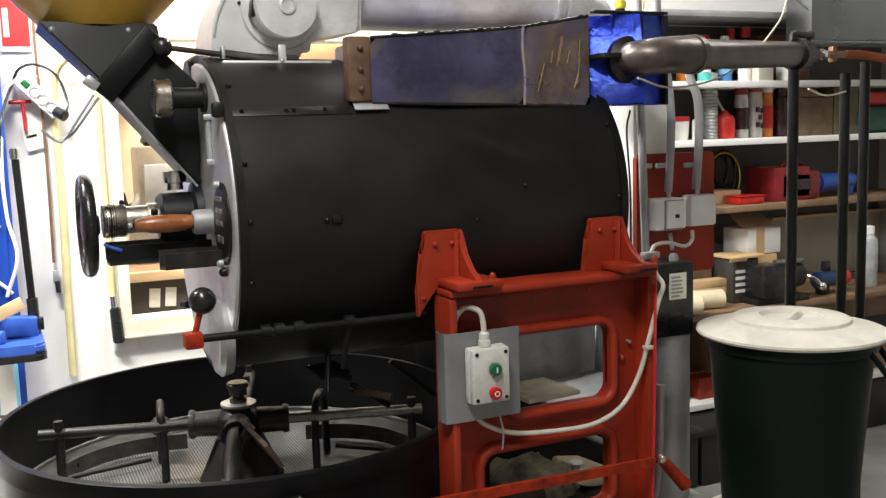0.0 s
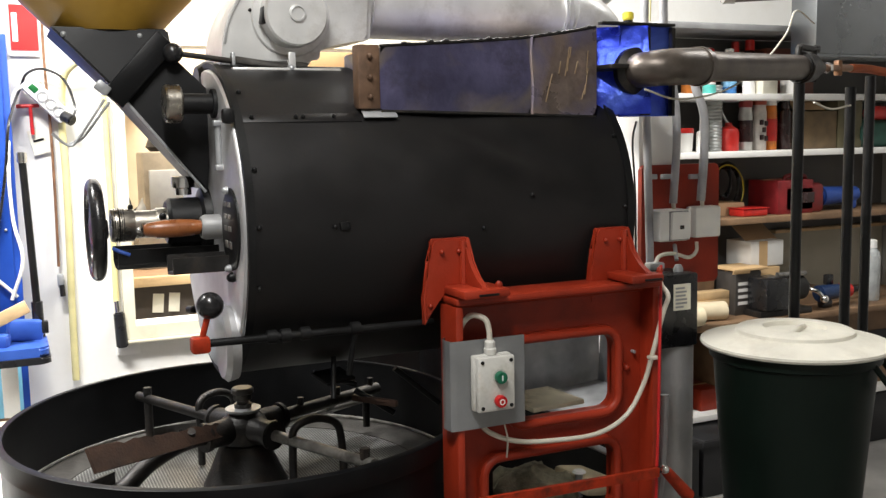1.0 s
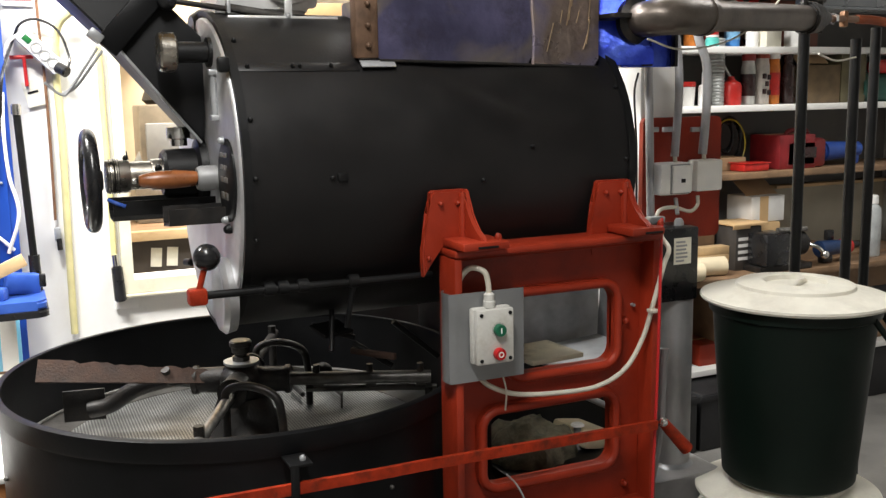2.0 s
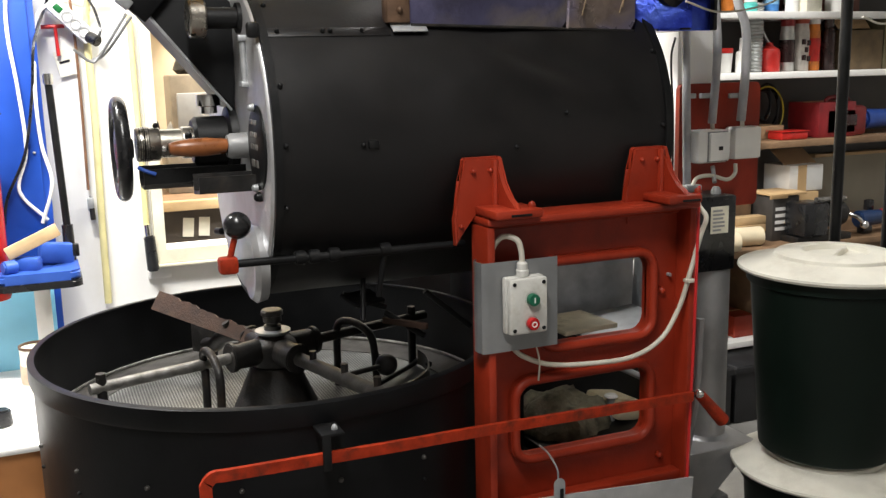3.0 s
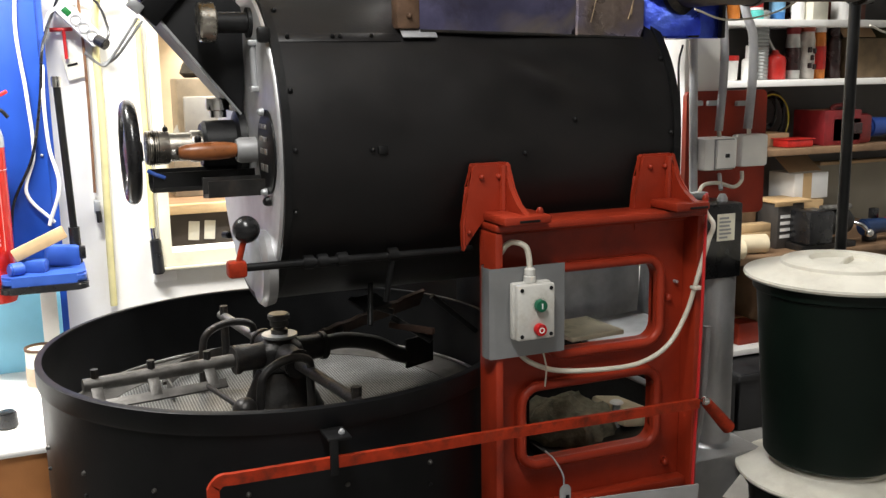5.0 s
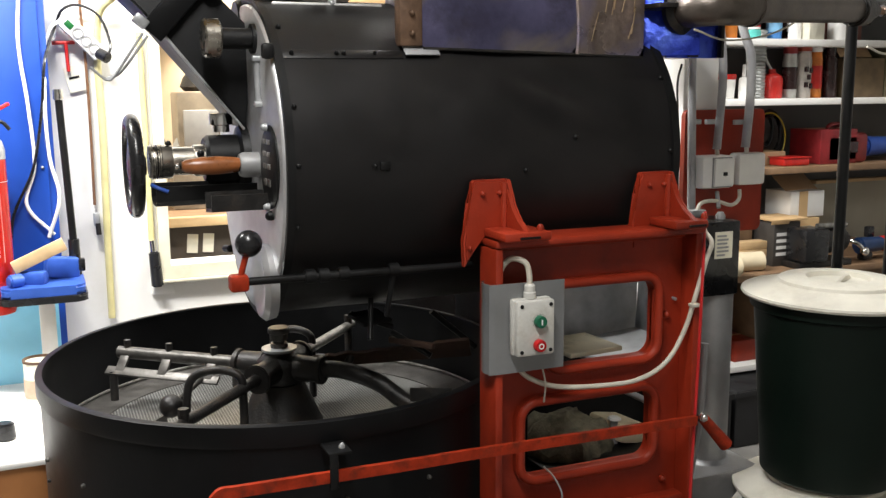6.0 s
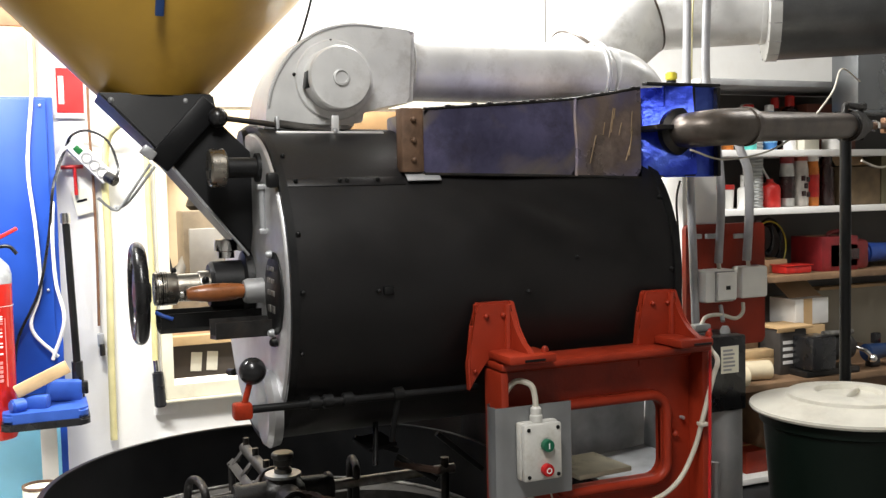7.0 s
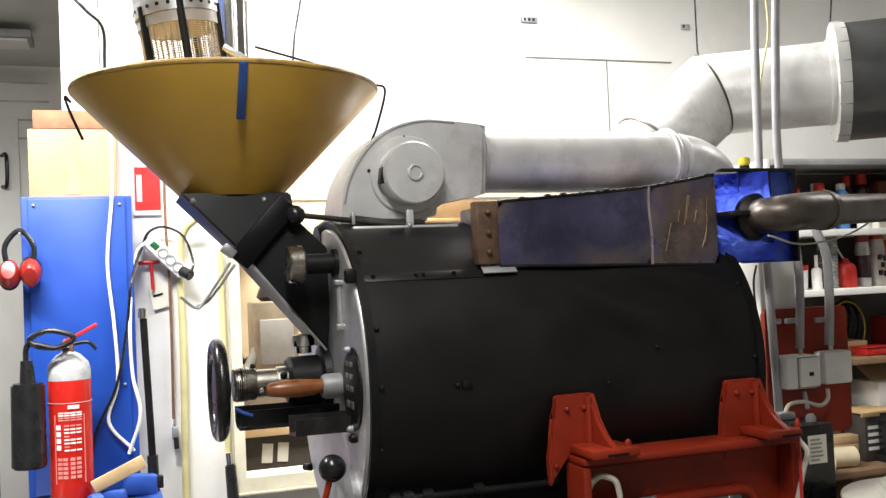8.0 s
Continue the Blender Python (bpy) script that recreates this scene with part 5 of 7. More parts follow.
# ---- post with switches behind the drum ----
def switch_post():
    p = thing("switch_post", (1.3, 0.2, 0), "white post with a red board carrying conduits", "post")
    part("post", span((1.25, 0.14, 0), (1.37, 0.26, 1.78), 0.004), WALL, p)
    a, b = (1.245, 0.130, 1.489), (1.516, 0.130, 1.175)
    part("red_board", prism(round_rect(a[0], b[2] - 0.04, b[0] + 0.01, a[2], 0.015), 0.018, face_y(0.139), 0.002), RED, p, "red painted backing board")
    for nm, pts in (("conduit", [(1.249, 0.090, 2.452), (1.237, 0.090, 2.197), (1.230, 0.090, 1.880), (1.239, 0.090, 1.597), (1.246, 0.090, 1.409), (1.253, 0.090, 1.213)]),
                    ("conduit", [(1.332, 0.100, 2.460), (1.313, 0.100, 2.201), (1.303, 0.100, 1.897), (1.342, 0.100, 1.688), (1.344, 0.090, 1.561), (1.333, 0.090, 1.379)]),
                    ("conduit", [(1.424, 0.130, 1.767), (1.437, 0.120, 1.702), (1.448, 0.100, 1.636), (1.443, 0.090, 1.521), (1.429, 0.085, 1.382)])):
        part(nm, tube(pts, 0.0115 if len(pts) > 5 else 0.0125, seg=16), CONDUIT, p, "grey plastic conduit")
    for at in ((1.261, 0.100, 1.457), (1.318, 0.100, 1.456), (1.417, 0.100, 1.453)):
        part("clip", box(at, (0.04, 0.012, 0.014), 0.002), GALV, p, "steel pipe clip")
    for u, v in (((1.331, 0.088, 1.391), (1.333, 0.085, 1.355)), ((1.435, 0.088, 1.389), (1.441, 0.090, 1.352))):
        part("cable_end", rod(u, v, 0.006), CABLE, p, "off-white cable end")
    s0, s1 = (1.257, 0.050, 1.272), (1.371, 0.050, 1.363)
    sw = part("switch_body", span((s0[0], 0.05, s0[2]), (s1[0], 0.12, s1[2]), 0.012), WHITE, p, "white surface light switch")
    part("rocker_gap", box(((s0[0] + s1[0]) / 2 + 0.008, 0.0495, (s0[2] + s1[2]) / 2), (0.066, 0.004, 0.084), 0.001), GREY, sw)
    part("rocker", box(((s0[0] + s1[0]) / 2 + 0.008, 0.046, (s0[2] + s1[2]) / 2), (0.06, 0.012, 0.078), 0.004, rot=(3, 0, 0)), WHITE, sw)
    part("indicator", box(((s0[0] + s1[0]) / 2 + 0.012, 0.039, (s0[2] + s1[2]) / 2 - 0.004), (0.014, 0.003, 0.011), 0.001), RUBBER, sw)
    j0, j1 = (1.400, 0.070, 1.275), (1.494, 0.070, 1.366)
    part("junction_box", span((j0[0], 0.07, j0[2]), (j1[0], 0.12, j1[2]), 0.008), WHITE, p, "white plastic junction box")
    part("lead", tube([(1.411, 0.080, 1.263), (1.410, 0.080, 1.235), (1.375, 0.070, 1.221), (1.312, 0.060, 1.237), (1.257, 0.050, 1.235), (1.233, 0.040, 1.214)], 0.0055, seg=10), CABLE, p, "off-white cable")
    part("lead", rod((1.332, 0.080, 1.259), (1.316, 0.050, 1.219), 0.006), CONDUIT, p)
    part("elbow_fitting", box((1.231, 0.040, 1.209), (0.05, 0.03, 0.02), 0.004), GALV, p)
    part("wire", tube([(1.174, 0.050, 1.614), (1.162, 0.050, 1.555), (1.172, 0.050, 1.407), (1.174, 0.050, 1.209)], 0.003, seg=6), RUBBER, p, "dark thin cable")
    m = thing("blower_motor", (1.26, -0.02, 0.5), "black boxed actuator on a grey round pipe", "motor")
    a, b = (1.189, -0.070, 1.199), (1.296, -0.070, 0.997)
    part("case", span((a[0] - 0.03, -0.07, b[2]), (b[0], 0.05, a[2]), 0.006), RUBBER, m)
    lab = part("label", span((1.211, -0.0725, 1.100), (1.268, -0.0705, 1.172)), PAPER, m, "white rating label", smooth=0)
    bars(lab, 1.217, 1.263, 1.104, 1.166, -0.0729, 6, GREY, 3)
    c = (1.261, -0.010, 0.976)
    zp = 0.511
    part("pipe", rod((c[0], -0.01, zp - 0.01), (c[0], -0.01, b[2] + 0.005), 0.054, seg=36), PALEGREY, m, "grey round steel pipe")
    part("pipe_collar", lathe([(0.054, 0.012), (0.062, 0.003), (0.072, 0.0), (0.072, -0.006), (0.054, -0.006)], Matrix.Translation((c[0], -0.01, zp)), 36, closed=True), GALV, m)
    part("gland", lathe([(0, 0), (0.014, 0), (0.014, 0.02), (0.008, 0.03), (0, 0.03)], Matrix.Translation((1.266, -0.020, 1.188)), 14), GREY, m)
    f = [(1.055, -0.120, 0.513), (1.132, -0.120, 0.511), (1.353, -0.120, 0.514), (1.193, -0.120, 0.363), (1.059, -0.120, 0.390)]
    bx = prism([(p[0], p[2]) for p in f], 0.18, Matrix.Translation((0, 0.06, 0)) @ UPRIGHT, 0.003)
    part("transition_box", bx, PALEGREY, m, "grey tapered sheet-steel box")
    part("box_foot", span((c[0] - 0.09, -0.12, 0.0), (c[0] + 0.0, 0.055, f[3][2] + 0.01), 0.004), GREY, m)


switch_post()


# ---- rubbish bins ----
def rubbish():
    cx, cy = 1.44, -0.28
    zt = 1.059 + 0.02
    h = 0.532
    for k, z in enumerate((zt - h, zt - 2 * h)):
        t = thing("rubbish_bin", (cx, cy, z), "dark green plastic bin with ivory lid" + (", standing on another bin" if k == 0 else ", carrying another bin"), "bin", "stacked bins")
        at = Matrix.Translation((cx, cy, z))
        part("body", lathe([(0, 0.0), (0.165, 0.0), (0.17, 0.005), (0.205, h - 0.09), (0.215, h - 0.085), (0.217, h - 0.045), (0.21, h - 0.04), (0, h - 0.04)], at, 72), GREEN, t)
        part("lid", lathe([(0.212, h - 0.06), (0.236, h - 0.056), (0.24, h - 0.05), (0.238, h - 0.044), (0.15, h - 0.022), (0.147, h - 0.014), (0.143, h - 0.012), (0.086, h - 0.006), (0.08, h - 0.008), (0.076, h - 0.02), (0, h - 0.022)], at, 96), LIDWHITE, t, "ivory plastic lid with recessed grip")
        part("lid_grip", prism([(-0.07, 0), (0.07, 0), (0.06, 0.014), (0.0, 0.018), (-0.06, 0.014)], 0.014, Matrix.Translation((cx, cy, z + h - 0.024)) @ Matrix.Rotation(radians(30), 4, "Z") @ UPRIGHT, 0.003), LIDWHITE, t)
        for a in (-55,):
            d = Vector((math.cos(radians(a)), math.sin(radians(a)), 0))
            e = Vector((-d.y, d.x, 0))
            q = Vector((cx, cy, z + h - 0.13))
            part("handle", tube([q + d * 0.2 - e * 0.06 + Vector((0, 0, 0.05)), q + d * 0.235 - e * 0.05, q + d * 0.24 + Vector((0, 0, -0.03)), q + d * 0.235 + e * 0.05, q + d * 0.2 + e * 0.06 + Vector((0, 0, 0.05))], 0.008), GREEN, t)
    pl = thing("bin_plinth", (cx, cy, 0), "low wooden block under the bins", "block")
    part("block", span((cx - 0.2, cy - 0.2, 0), (cx + 0.2, cy + 0.2, zt - 2 * h), 0.003), PINE, pl)


rubbish()


# ---- shelves and what stands on them ----
SY = 1.24
SHELF = {"a": 1.753, "b": 1.495, "c": 1.191, "d": 0.745, "e": 0.298, "top": 2.058}


def shelves():
    x0 = 2.189
    for k, z in SHELF.items():
        wood = k in "cd"
        solo("shelf", span((x0 if k != "c" else x0 + 0.3, SY + (-0.12 if k == "d" else 0), z - 0.028), (3.895, 1.584, z), 0.003), WOOD if wood else GREY if k == "top" else WALL,
             "brown wooden bench board" if wood else "grey painted top shelf board" if k == "top" else "white painted shelf board fixed to the wall", "shelf", group="wall shelves")
    u = thing("shelf_upright", (3.1, SY, 0), "white painted board holding up shelves", "upright")
    part("board", span((3.0, SY + 0.02, 0), (3.02, 1.59, SHELF["d"] - 0.03), 0.002), WALL, u)
    u = thing("shelf_upright", (x0, SY, 0), "white painted side board of the shelves", "upright")
    part("board", span((x0 - 0.02, SY + 0.02, 0), (x0 - 0.002, 1.597, SHELF["top"]), 0.002), WALL, u)
    # added board whose dark grey holds the dimness of the wall behind
    solo("wall_board", span((x0, 1.586, 0.0), (3.895, 1.5975, SHELF["top"] - 0.03)), SHELFBACK, "added grey board, darkened for the shade behind the shelves", "wall board", "structure", smooth=0)
    # extract hood between trunk and wall
    h = thing("extract_hood", (2.7, 0.8, 1.87), "galvanised sheet duct box hung from the ceiling", "duct box")
    z0 = 1.910
    part("box", span((2.798, 1.0, z0), (3.6, 1.15, z0 + 0.34), 0.006), SHEETZINC, h)
    part("lower_lip", span((2.798 - 0.01, 0.99, z0 - 0.012), (3.61, 1.16, z0 - 0.001), 0.002), SHEETZINC, h)
    part("hanger", rod((3.0, 1.07, z0 + 0.34), (3.0, 1.07, 3.1), 0.006), GALV, h)


shelves()


def bottle(at, r, h, body, cap, label, cat="bottle", neck=0.4, cap_h=0.2, band=None):
    x, y, z = at
    t = thing("bottle" if cat != "spray can" else "spray_can", at, label, cat)
    m = Matrix.Translation(at)
    hb = h * (1 - cap_h)
    part("body", lathe([(0, 0), (r * 0.95, 0), (r, r * 0.1), (r, hb * 0.82), (r * 0.9, hb * 0.92), (r * neck, hb), (0, hb)], m, 24), body, t)
    part("cap", lathe([(0, hb + 0.0005), (r * (neck + 0.12), hb + 0.0005), (r * (neck + 0.1), h * 0.985), (r * neck * 0.8, h), (0, h)], m, 20), cap, t)
    if band:
        part("label", lathe([(r + 0.0008, hb * 0.2), (r + 0.0016, hb * 0.2), (r + 0.0016, hb * 0.7), (r + 0.0008, hb * 0.7)], m, 24, closed=True), band, t, "printed paper label")
    return t


def carton(name, c, s, m, label, cat="box", rz=0, print_bars=None, flap=False):
    t = thing(name, (c[0], c[1], c[2] - s[2] / 2), label, cat)
    part("body", box(c, s, 0.003, rot=(0, 0, rz)), m, t)
    part("lid_seam", box((c[0], c[1], c[2] + s[2] / 2 + 0.001), (s[0] * 0.98, 0.012, 0.002), rot=(0, 0, rz)), PINE, t)
    if print_bars:
        bars(t, c[0] - s[0] * 0.4, c[0] + s[0] * 0.4, c[2] - s[2] * 0.3, c[2] + s[2] * 0.3, c[1] - s[1] / 2 - 0.001, print_bars, WHITE, 7)
    if flap:
        part("flap", box((c[0] - s[0] * 0.1, c[1] - s[1] * 0.1, c[2] + s[2] / 2 + 0.045), (s[0] * 0.9, 0.004, 0.1), 0.001, rot=(-40, 0, rz)), CARD, t)
    return t


def shelf_goods():
    orange = mat("orange_plastic", (0.6, 0.18, 0.02), 0.4)
    bl = mat("blue_label", (0.05, 0.2, 0.5), 0.4)
    dark = mat("dark_bottle", (0.03, 0.012, 0.012), 0.25)
    redp = mat("red_plastic", (0.5, 0.02, 0.015), 0.35)
    teal = mat("teal_plastic", (0.1, 0.5, 0.45), 0.4)
    grey = mat("tin", (0.5, 0.5, 0.48), 0.35, 0.5)
    def on(px, k, y=1.38):
        return (px, y, SHELF[k] + 0.0005)
    X = {"squeeze": 2.416, "spray_a": 2.537, "dark_a": 2.596, "blue_a": 2.655, "glass_a": 2.742, "glass_b": 2.812, "tub_a": 2.957, "pot_a": 2.701, "paste": 2.390, "dropper": 2.445, "hose": 2.561, "oil": 2.657, "can_a": 2.757, "can_b": 2.836, "can_c": 2.909, "can_d": 2.996, "carton_a": 3.162, "carton_b": 3.309, "roll": 3.539}
    bottle(on(X["squeeze"], "a"), 0.028, 0.19, orange, redp, "orange plastic squeeze bottle on the white shelf")
    bottle(on(X["spray_a"], "a"), 0.03, 0.21, WHITE, redp, "white spray can with red print and cap", "spray can", 0.7, 0.15, redp)
    bottle(on(X["dark_a"], "a", 1.46), 0.032, 0.22, dark, WHITE, "dark bottle with a white cap", neck=0.8, cap_h=0.3)
    bottle(on(X["blue_a"], "a"), 0.034, 0.21, bl, WHITE, "blue plastic bottle with white cap", neck=0.5, cap_h=0.14, band=mat("pale_blue_label", (0.2, 0.45, 0.7), 0.5))
    bottle(on(X["glass_a"], "a", 1.44), 0.03, 0.25, dark, redp, "dark glass bottle with red cap", neck=0.5)
    bottle(on(X["glass_b"], "a", 1.42), 0.04, 0.26, dark, redp, "dark glass bottle with red cap and pale label", neck=0.45, band=PAPER)
    bottle((X["pot_a"], 1.3, SHELF["a"] + 0.0005), 0.028, 0.1, WHITE, orange, "small white plastic pot on the shelf", neck=0.8)
    bottle((X["squeeze"] + 0.05, 1.29, SHELF["a"] + 0.0005), 0.03, 0.05, teal, WHITE, "low teal tub on the shelf", neck=0.8)
    t = bottle((X["tub_a"] + 0.02, 1.32, SHELF["a"] + 0.0005), 0.05, 0.13, WHITE, WHITE, "white plastic tub on the shelf", neck=0.85, cap_h=0.1)
    carton("parts_box", (X["tub_a"] + 0.08, 1.48, SHELF["a"] + 0.11), (0.3, 0.18, 0.22), mat("brown_leatherette", (0.16, 0.05, 0.03), 0.5), "brown box pushed to the back of the shelf")
    carton("notebook_stack", (X["glass_b"] - 0.03, 1.31, SHELF["a"] + 0.05), (0.12, 0.1, 0.1), PAPER, "pale folded paper packet leaning on bottles", "packet", 15)
    tub = thing("paste_tub", on(X["paste"], "b"), "white tub with red lid", "tub")
    part("body", lathe([(0, 0), (0.045, 0), (0.05, 0.085), (0, 0.085)], Matrix.Translation(on(X["paste"], "b")), 28), WHITE, tub)
    part("lid", lathe([(0, 0.086), (0.052, 0.086), (0.052, 0.105), (0.048, 0.108), (0, 0.108)], Matrix.Translation(on(X["paste"], "b")), 28), redp, tub)
    bottle(on(X["dropper"] + 0.012, "b", 1.33), 0.022, 0.15, WHITE, WHITE, "white dropper bottle on the shelf", neck=0.25, cap_h=0.35)
    fd = thing("flexible_duct", on(X["hose"], "b"), "short ribbed aluminium hose standing on the shelf", "hose")
    part("hose", lathe([(0.042 + 0.004 * (k % 2), 0.3 * k / 40) for k in range(41)] + [(0.03, 0.3), (0.03, 0)], Matrix.Translation(on(X["hose"], "b")), 24, closed=True), mat("dull_ribbed_alloy", (0.3, 0.31, 0.3), 0.4, 0.5), fd)
    oc = thing("oil_can", on(X["oil"], "b"), "red oil can with thin spout", "oil can")
    part("body", lathe([(0, 0), (0.046, 0), (0.048, 0.006), (0.048, 0.085), (0.042, 0.1), (0.018, 0.115), (0.015, 0.13), (0, 0.13)], Matrix.Translation(on(X["oil"], "b")), 28), redp, oc)
    part("spout", tube([Vector(on(X["oil"], "b")) + Vector(p) for p in ((0, 0, 0.12), (-0.03, 0, 0.16), (-0.05, 0, 0.185), (-0.065, 0, 0.17))], 0.006), grey, oc)
    bottle(on(X["can_a"], "b"), 0.033, 0.27, grey, mat("dark_red_cap", (0.2, 0.012, 0.012), 0.35), "silver spray can with dark red cap and black band", "spray can", 0.85, 0.26, dark)
    pc = bottle(on(X["can_b"], "b"), 0.037, 0.27, mat("print_label", (0.5, 0.46, 0.42), 0.4, 0.2), mat("rust_red_cap", (0.28, 0.04, 0.015), 0.4), "pale printed spray can with rust-red cap and black blots", "spray can", 0.85, 0.22)
    for dx, dz in ((-0.014, 0.13), (0.012, 0.125), (-0.012, 0.06), (0.013, 0.055), (0.0, 0.095)):
        part("print_blot", box((X["can_b"] + dx, 1.38 - 0.0365, SHELF["b"] + dz), (0.018, 0.012, 0.024), 0.003), dark, pc)
    bottle(on(X["can_c"], "b"), 0.03, 0.26, orange, WHITE, "orange spray can with white cap", "spray can", 0.85, 0.2, redp)
    bottle(on(X["can_d"], "b"), 0.035, 0.24, dark, dark, "black spray bottle on the shelf", "bottle", 0.6, 0.2)
    carton("parts_carton", (X["carton_a"], 1.42, SHELF["b"] + 0.09), (0.22, 0.2, 0.18), mat("dull_brown_card", (0.14, 0.095, 0.05), 0.8), "worn brown carton with open flaps on the shelf", flap=True)
    carton("parts_carton", (X["carton_b"] + 0.05, 1.42, SHELF["b"] + 0.12), (0.16, 0.2, 0.24), mat("olive_card", (0.11, 0.095, 0.05), 0.7), "olive cardboard carton on the shelf")
    rl = thing("hose_roll", (X["roll"], 1.38, SHELF["b"]), "green and red wound hose on the shelf", "hose")
    part("roll", rod((X["roll"] - 0.12, 1.38, SHELF["b"] + 0.07), (X["roll"] + 0.25, 1.38, SHELF["b"] + 0.07), 0.07, bevel=0.01), mat("dark_green_hose", (0.01, 0.07, 0.05), 0.5), rl)
    part("red_roll", rod((X["roll"] - 0.02, 1.36, SHELF["b"] + 0.17), (X["roll"] + 0.25, 1.36, SHELF["b"] + 0.17), 0.035, bevel=0.005), redp, rl)
    # wall between the shelves: coiled cables, chain
    for k, (px, r) in enumerate((((2.759, 1.520, 1.323), 0.085), ((2.750, 1.530, 1.344), 0.055))):
        c = thing("cable_coil", px, "black coiled cable hanging on the wall", "cable coil")
        bm = bmesh.new()
        for i in range(3):
            tube([Vector(px) + Vector(((r - 0.006 * i) * math.cos(a), -0.01 * i, (r * 1.2 + 0.007 * i) * math.sin(a))) for a in [j * math.pi / 8 for j in range(17)]], 0.006, bm, 8, 3)
        part("coil", bm, RUBBER, c)
        part("nail", rod(Vector(px) + Vector((0, 0, r * 1.2)), Vector((px[0], 1.6, px[2] + r * 1.2)), 0.004), GALV, c)
    c = thing("cable_coil", (2.749, 1.480, 1.319), "yellow thin cable in a coil on the wall", "cable coil")
    q = Vector((2.742, 1.480, 1.306))
    part("coil", tube([q + Vector((0.1 * math.cos(a), 0, 0.12 * math.sin(a))) for a in [j * math.pi / 8 for j in range(-6, 8)]], 0.004, seg=6), mat("yellow_cable", (0.5, 0.42, 0.03), 0.4), c)
    # shelf c: red toolbox, blue case, trays
    # toolbox red, darkened in the colour for the shade it stands in
    shaded_red = mat("shaded_red_plastic", (0.15, 0.009, 0.01), 0.4)
    xb = 3.046
    tb = thing("toolbox", (xb, 1.38, SHELF["c"]), "red plastic tool case on the wooden board", "tool case")
    part("case", span((xb - 0.12, 1.3, SHELF["c"] + 0.0005), (xb + 0.14, 1.5, SHELF["c"] + 0.14), 0.02), shaded_red, tb)
    part("handle", tube([(xb - 0.06, 1.36, SHELF["c"] + 0.13), (xb - 0.05, 1.36, SHELF["c"] + 0.175), (xb + 0.06, 1.36, SHELF["c"] + 0.175), (xb + 0.07, 1.36, SHELF["c"] + 0.13)], 0.011), shaded_red, tb)
    part("recess", box((xb + 0.01, 1.299, SHELF["c"] + 0.075), (0.12, 0.006, 0.05), 0.002), dark, tb)
    xc = 3.342
    bc = thing("tool_case", (xc, 1.38, SHELF["c"]), "blue plastic tool with trigger grip on the board", "power tool")
    part("body", rod((xc - 0.12, 1.38, SHELF["c"] + 0.07), (xc + 0.14, 1.38, SHELF["c"] + 0.075), 0.05, 0.035, bevel=0.012), BLUEPLASTIC, bc)
    part("grip", box((xc + 0.1, 1.38, SHELF["c"] + 0.045), (0.05, 0.045, 0.09), 0.012), BLUEPLASTIC, bc)
    xd = 2.747
    tr = thing("parts_tray", (xd, 1.34, SHELF["c"]), "small red plastic parts tray", "tray")
    part("tray", box((xd, 1.34, SHELF["c"] + 0.018), (0.15, 0.1, 0.035), 0.008), redp, tr)
    part("rim", box((xd, 1.34, SHELF["c"] + 0.038), (0.16, 0.11, 0.004), 0.001), redp, tr)
    # the bench: cartons, crate, tubes, vice, drill
    z = SHELF["d"]
    black = mat("black_print_card", (0.045, 0.04, 0.036), 0.5)
    tan = mat("tan_carton", (0.6, 0.4, 0.2), 0.7, 0, 0.1, 9, 0.05)
    carton("bearing_carton", (2.665, 1.31, z + 0.1005), (0.15, 0.14, 0.2), black, "black printed cardboard carton with an open tan lid", print_bars=4)
    tp = thing("carton_lid", (2.68, 1.31, z + 0.205), "open tan lid lying on a black carton", "lid")
    part("sheet", box((2.675, 1.31, z + 0.2115), (0.19, 0.17, 0.012), 0.002), tan, tp)
    part("flap", box((2.61, 1.225, z + 0.205), (0.1, 0.004, 0.022), 0.001, rot=(15, 0, 0)), tan, tp)
    carton("tan_carton", (2.83, 1.4, z + 0.1005), (0.16, 0.2, 0.2), tan, "plain tan carton on the bench carrying a white carton")
    w = thing("white_carton", (2.84, 1.41, z + 0.204), "white carton with brown tape and raised flaps", "carton")
    part("body", box((2.845, 1.4, z + 0.2645), (0.2, 0.17, 0.12), 0.003), WHITE, w)
    part("tape", box((2.82, 1.314, z + 0.2645), (0.05, 0.002, 0.12)), tan, w, "brown tape band", smooth=0)
    part("flap", box((2.86, 1.42, z + 0.355), (0.22, 0.003, 0.11), 0.001, rot=(-52, 0, 8)), CARD, w, "raised brown flap")
    cr = thing("wooden_crate", (2.5, 1.4, z), "brown wooden crate on the bench", "crate")
    for a, b in (((2.36, 1.36, 0.0005), (2.57, 1.375, 0.185)), ((2.36, 1.56, 0.0005), (2.57, 1.575, 0.185))):
        part("side", span((a[0], a[1], z + a[2]), (b[0], b[1], z + b[2]), 0.002), WOOD, cr)
    for x in (2.36, 2.555):
        part("end_board", span((x, 1.376, z + 0.0005), (x + 0.015, 1.559, z + 0.185), 0.002), WOOD, cr)
    part("bottom_board", span((2.376, 1.376, z + 0.0005), (2.554, 1.559, z + 0.012), 0.002), WOOD, cr)
    for k, (x, y, dz, l) in enumerate(((2.46, 1.315, 0.0955, 0.26), (2.44, 1.31, 0.058, 0.3), (2.47, 1.32, 0.02, 0.24))):
        pk = thing("timber_offcut", (x, y, z + dz), "planed pale timber offcut stacked on the bench", "offcut")
        part("timber", box((x, y, z + dz), (l, 0.06, 0.036), 0.002, rot=(0, 0, 3 * k - 3)), PINE, pk)
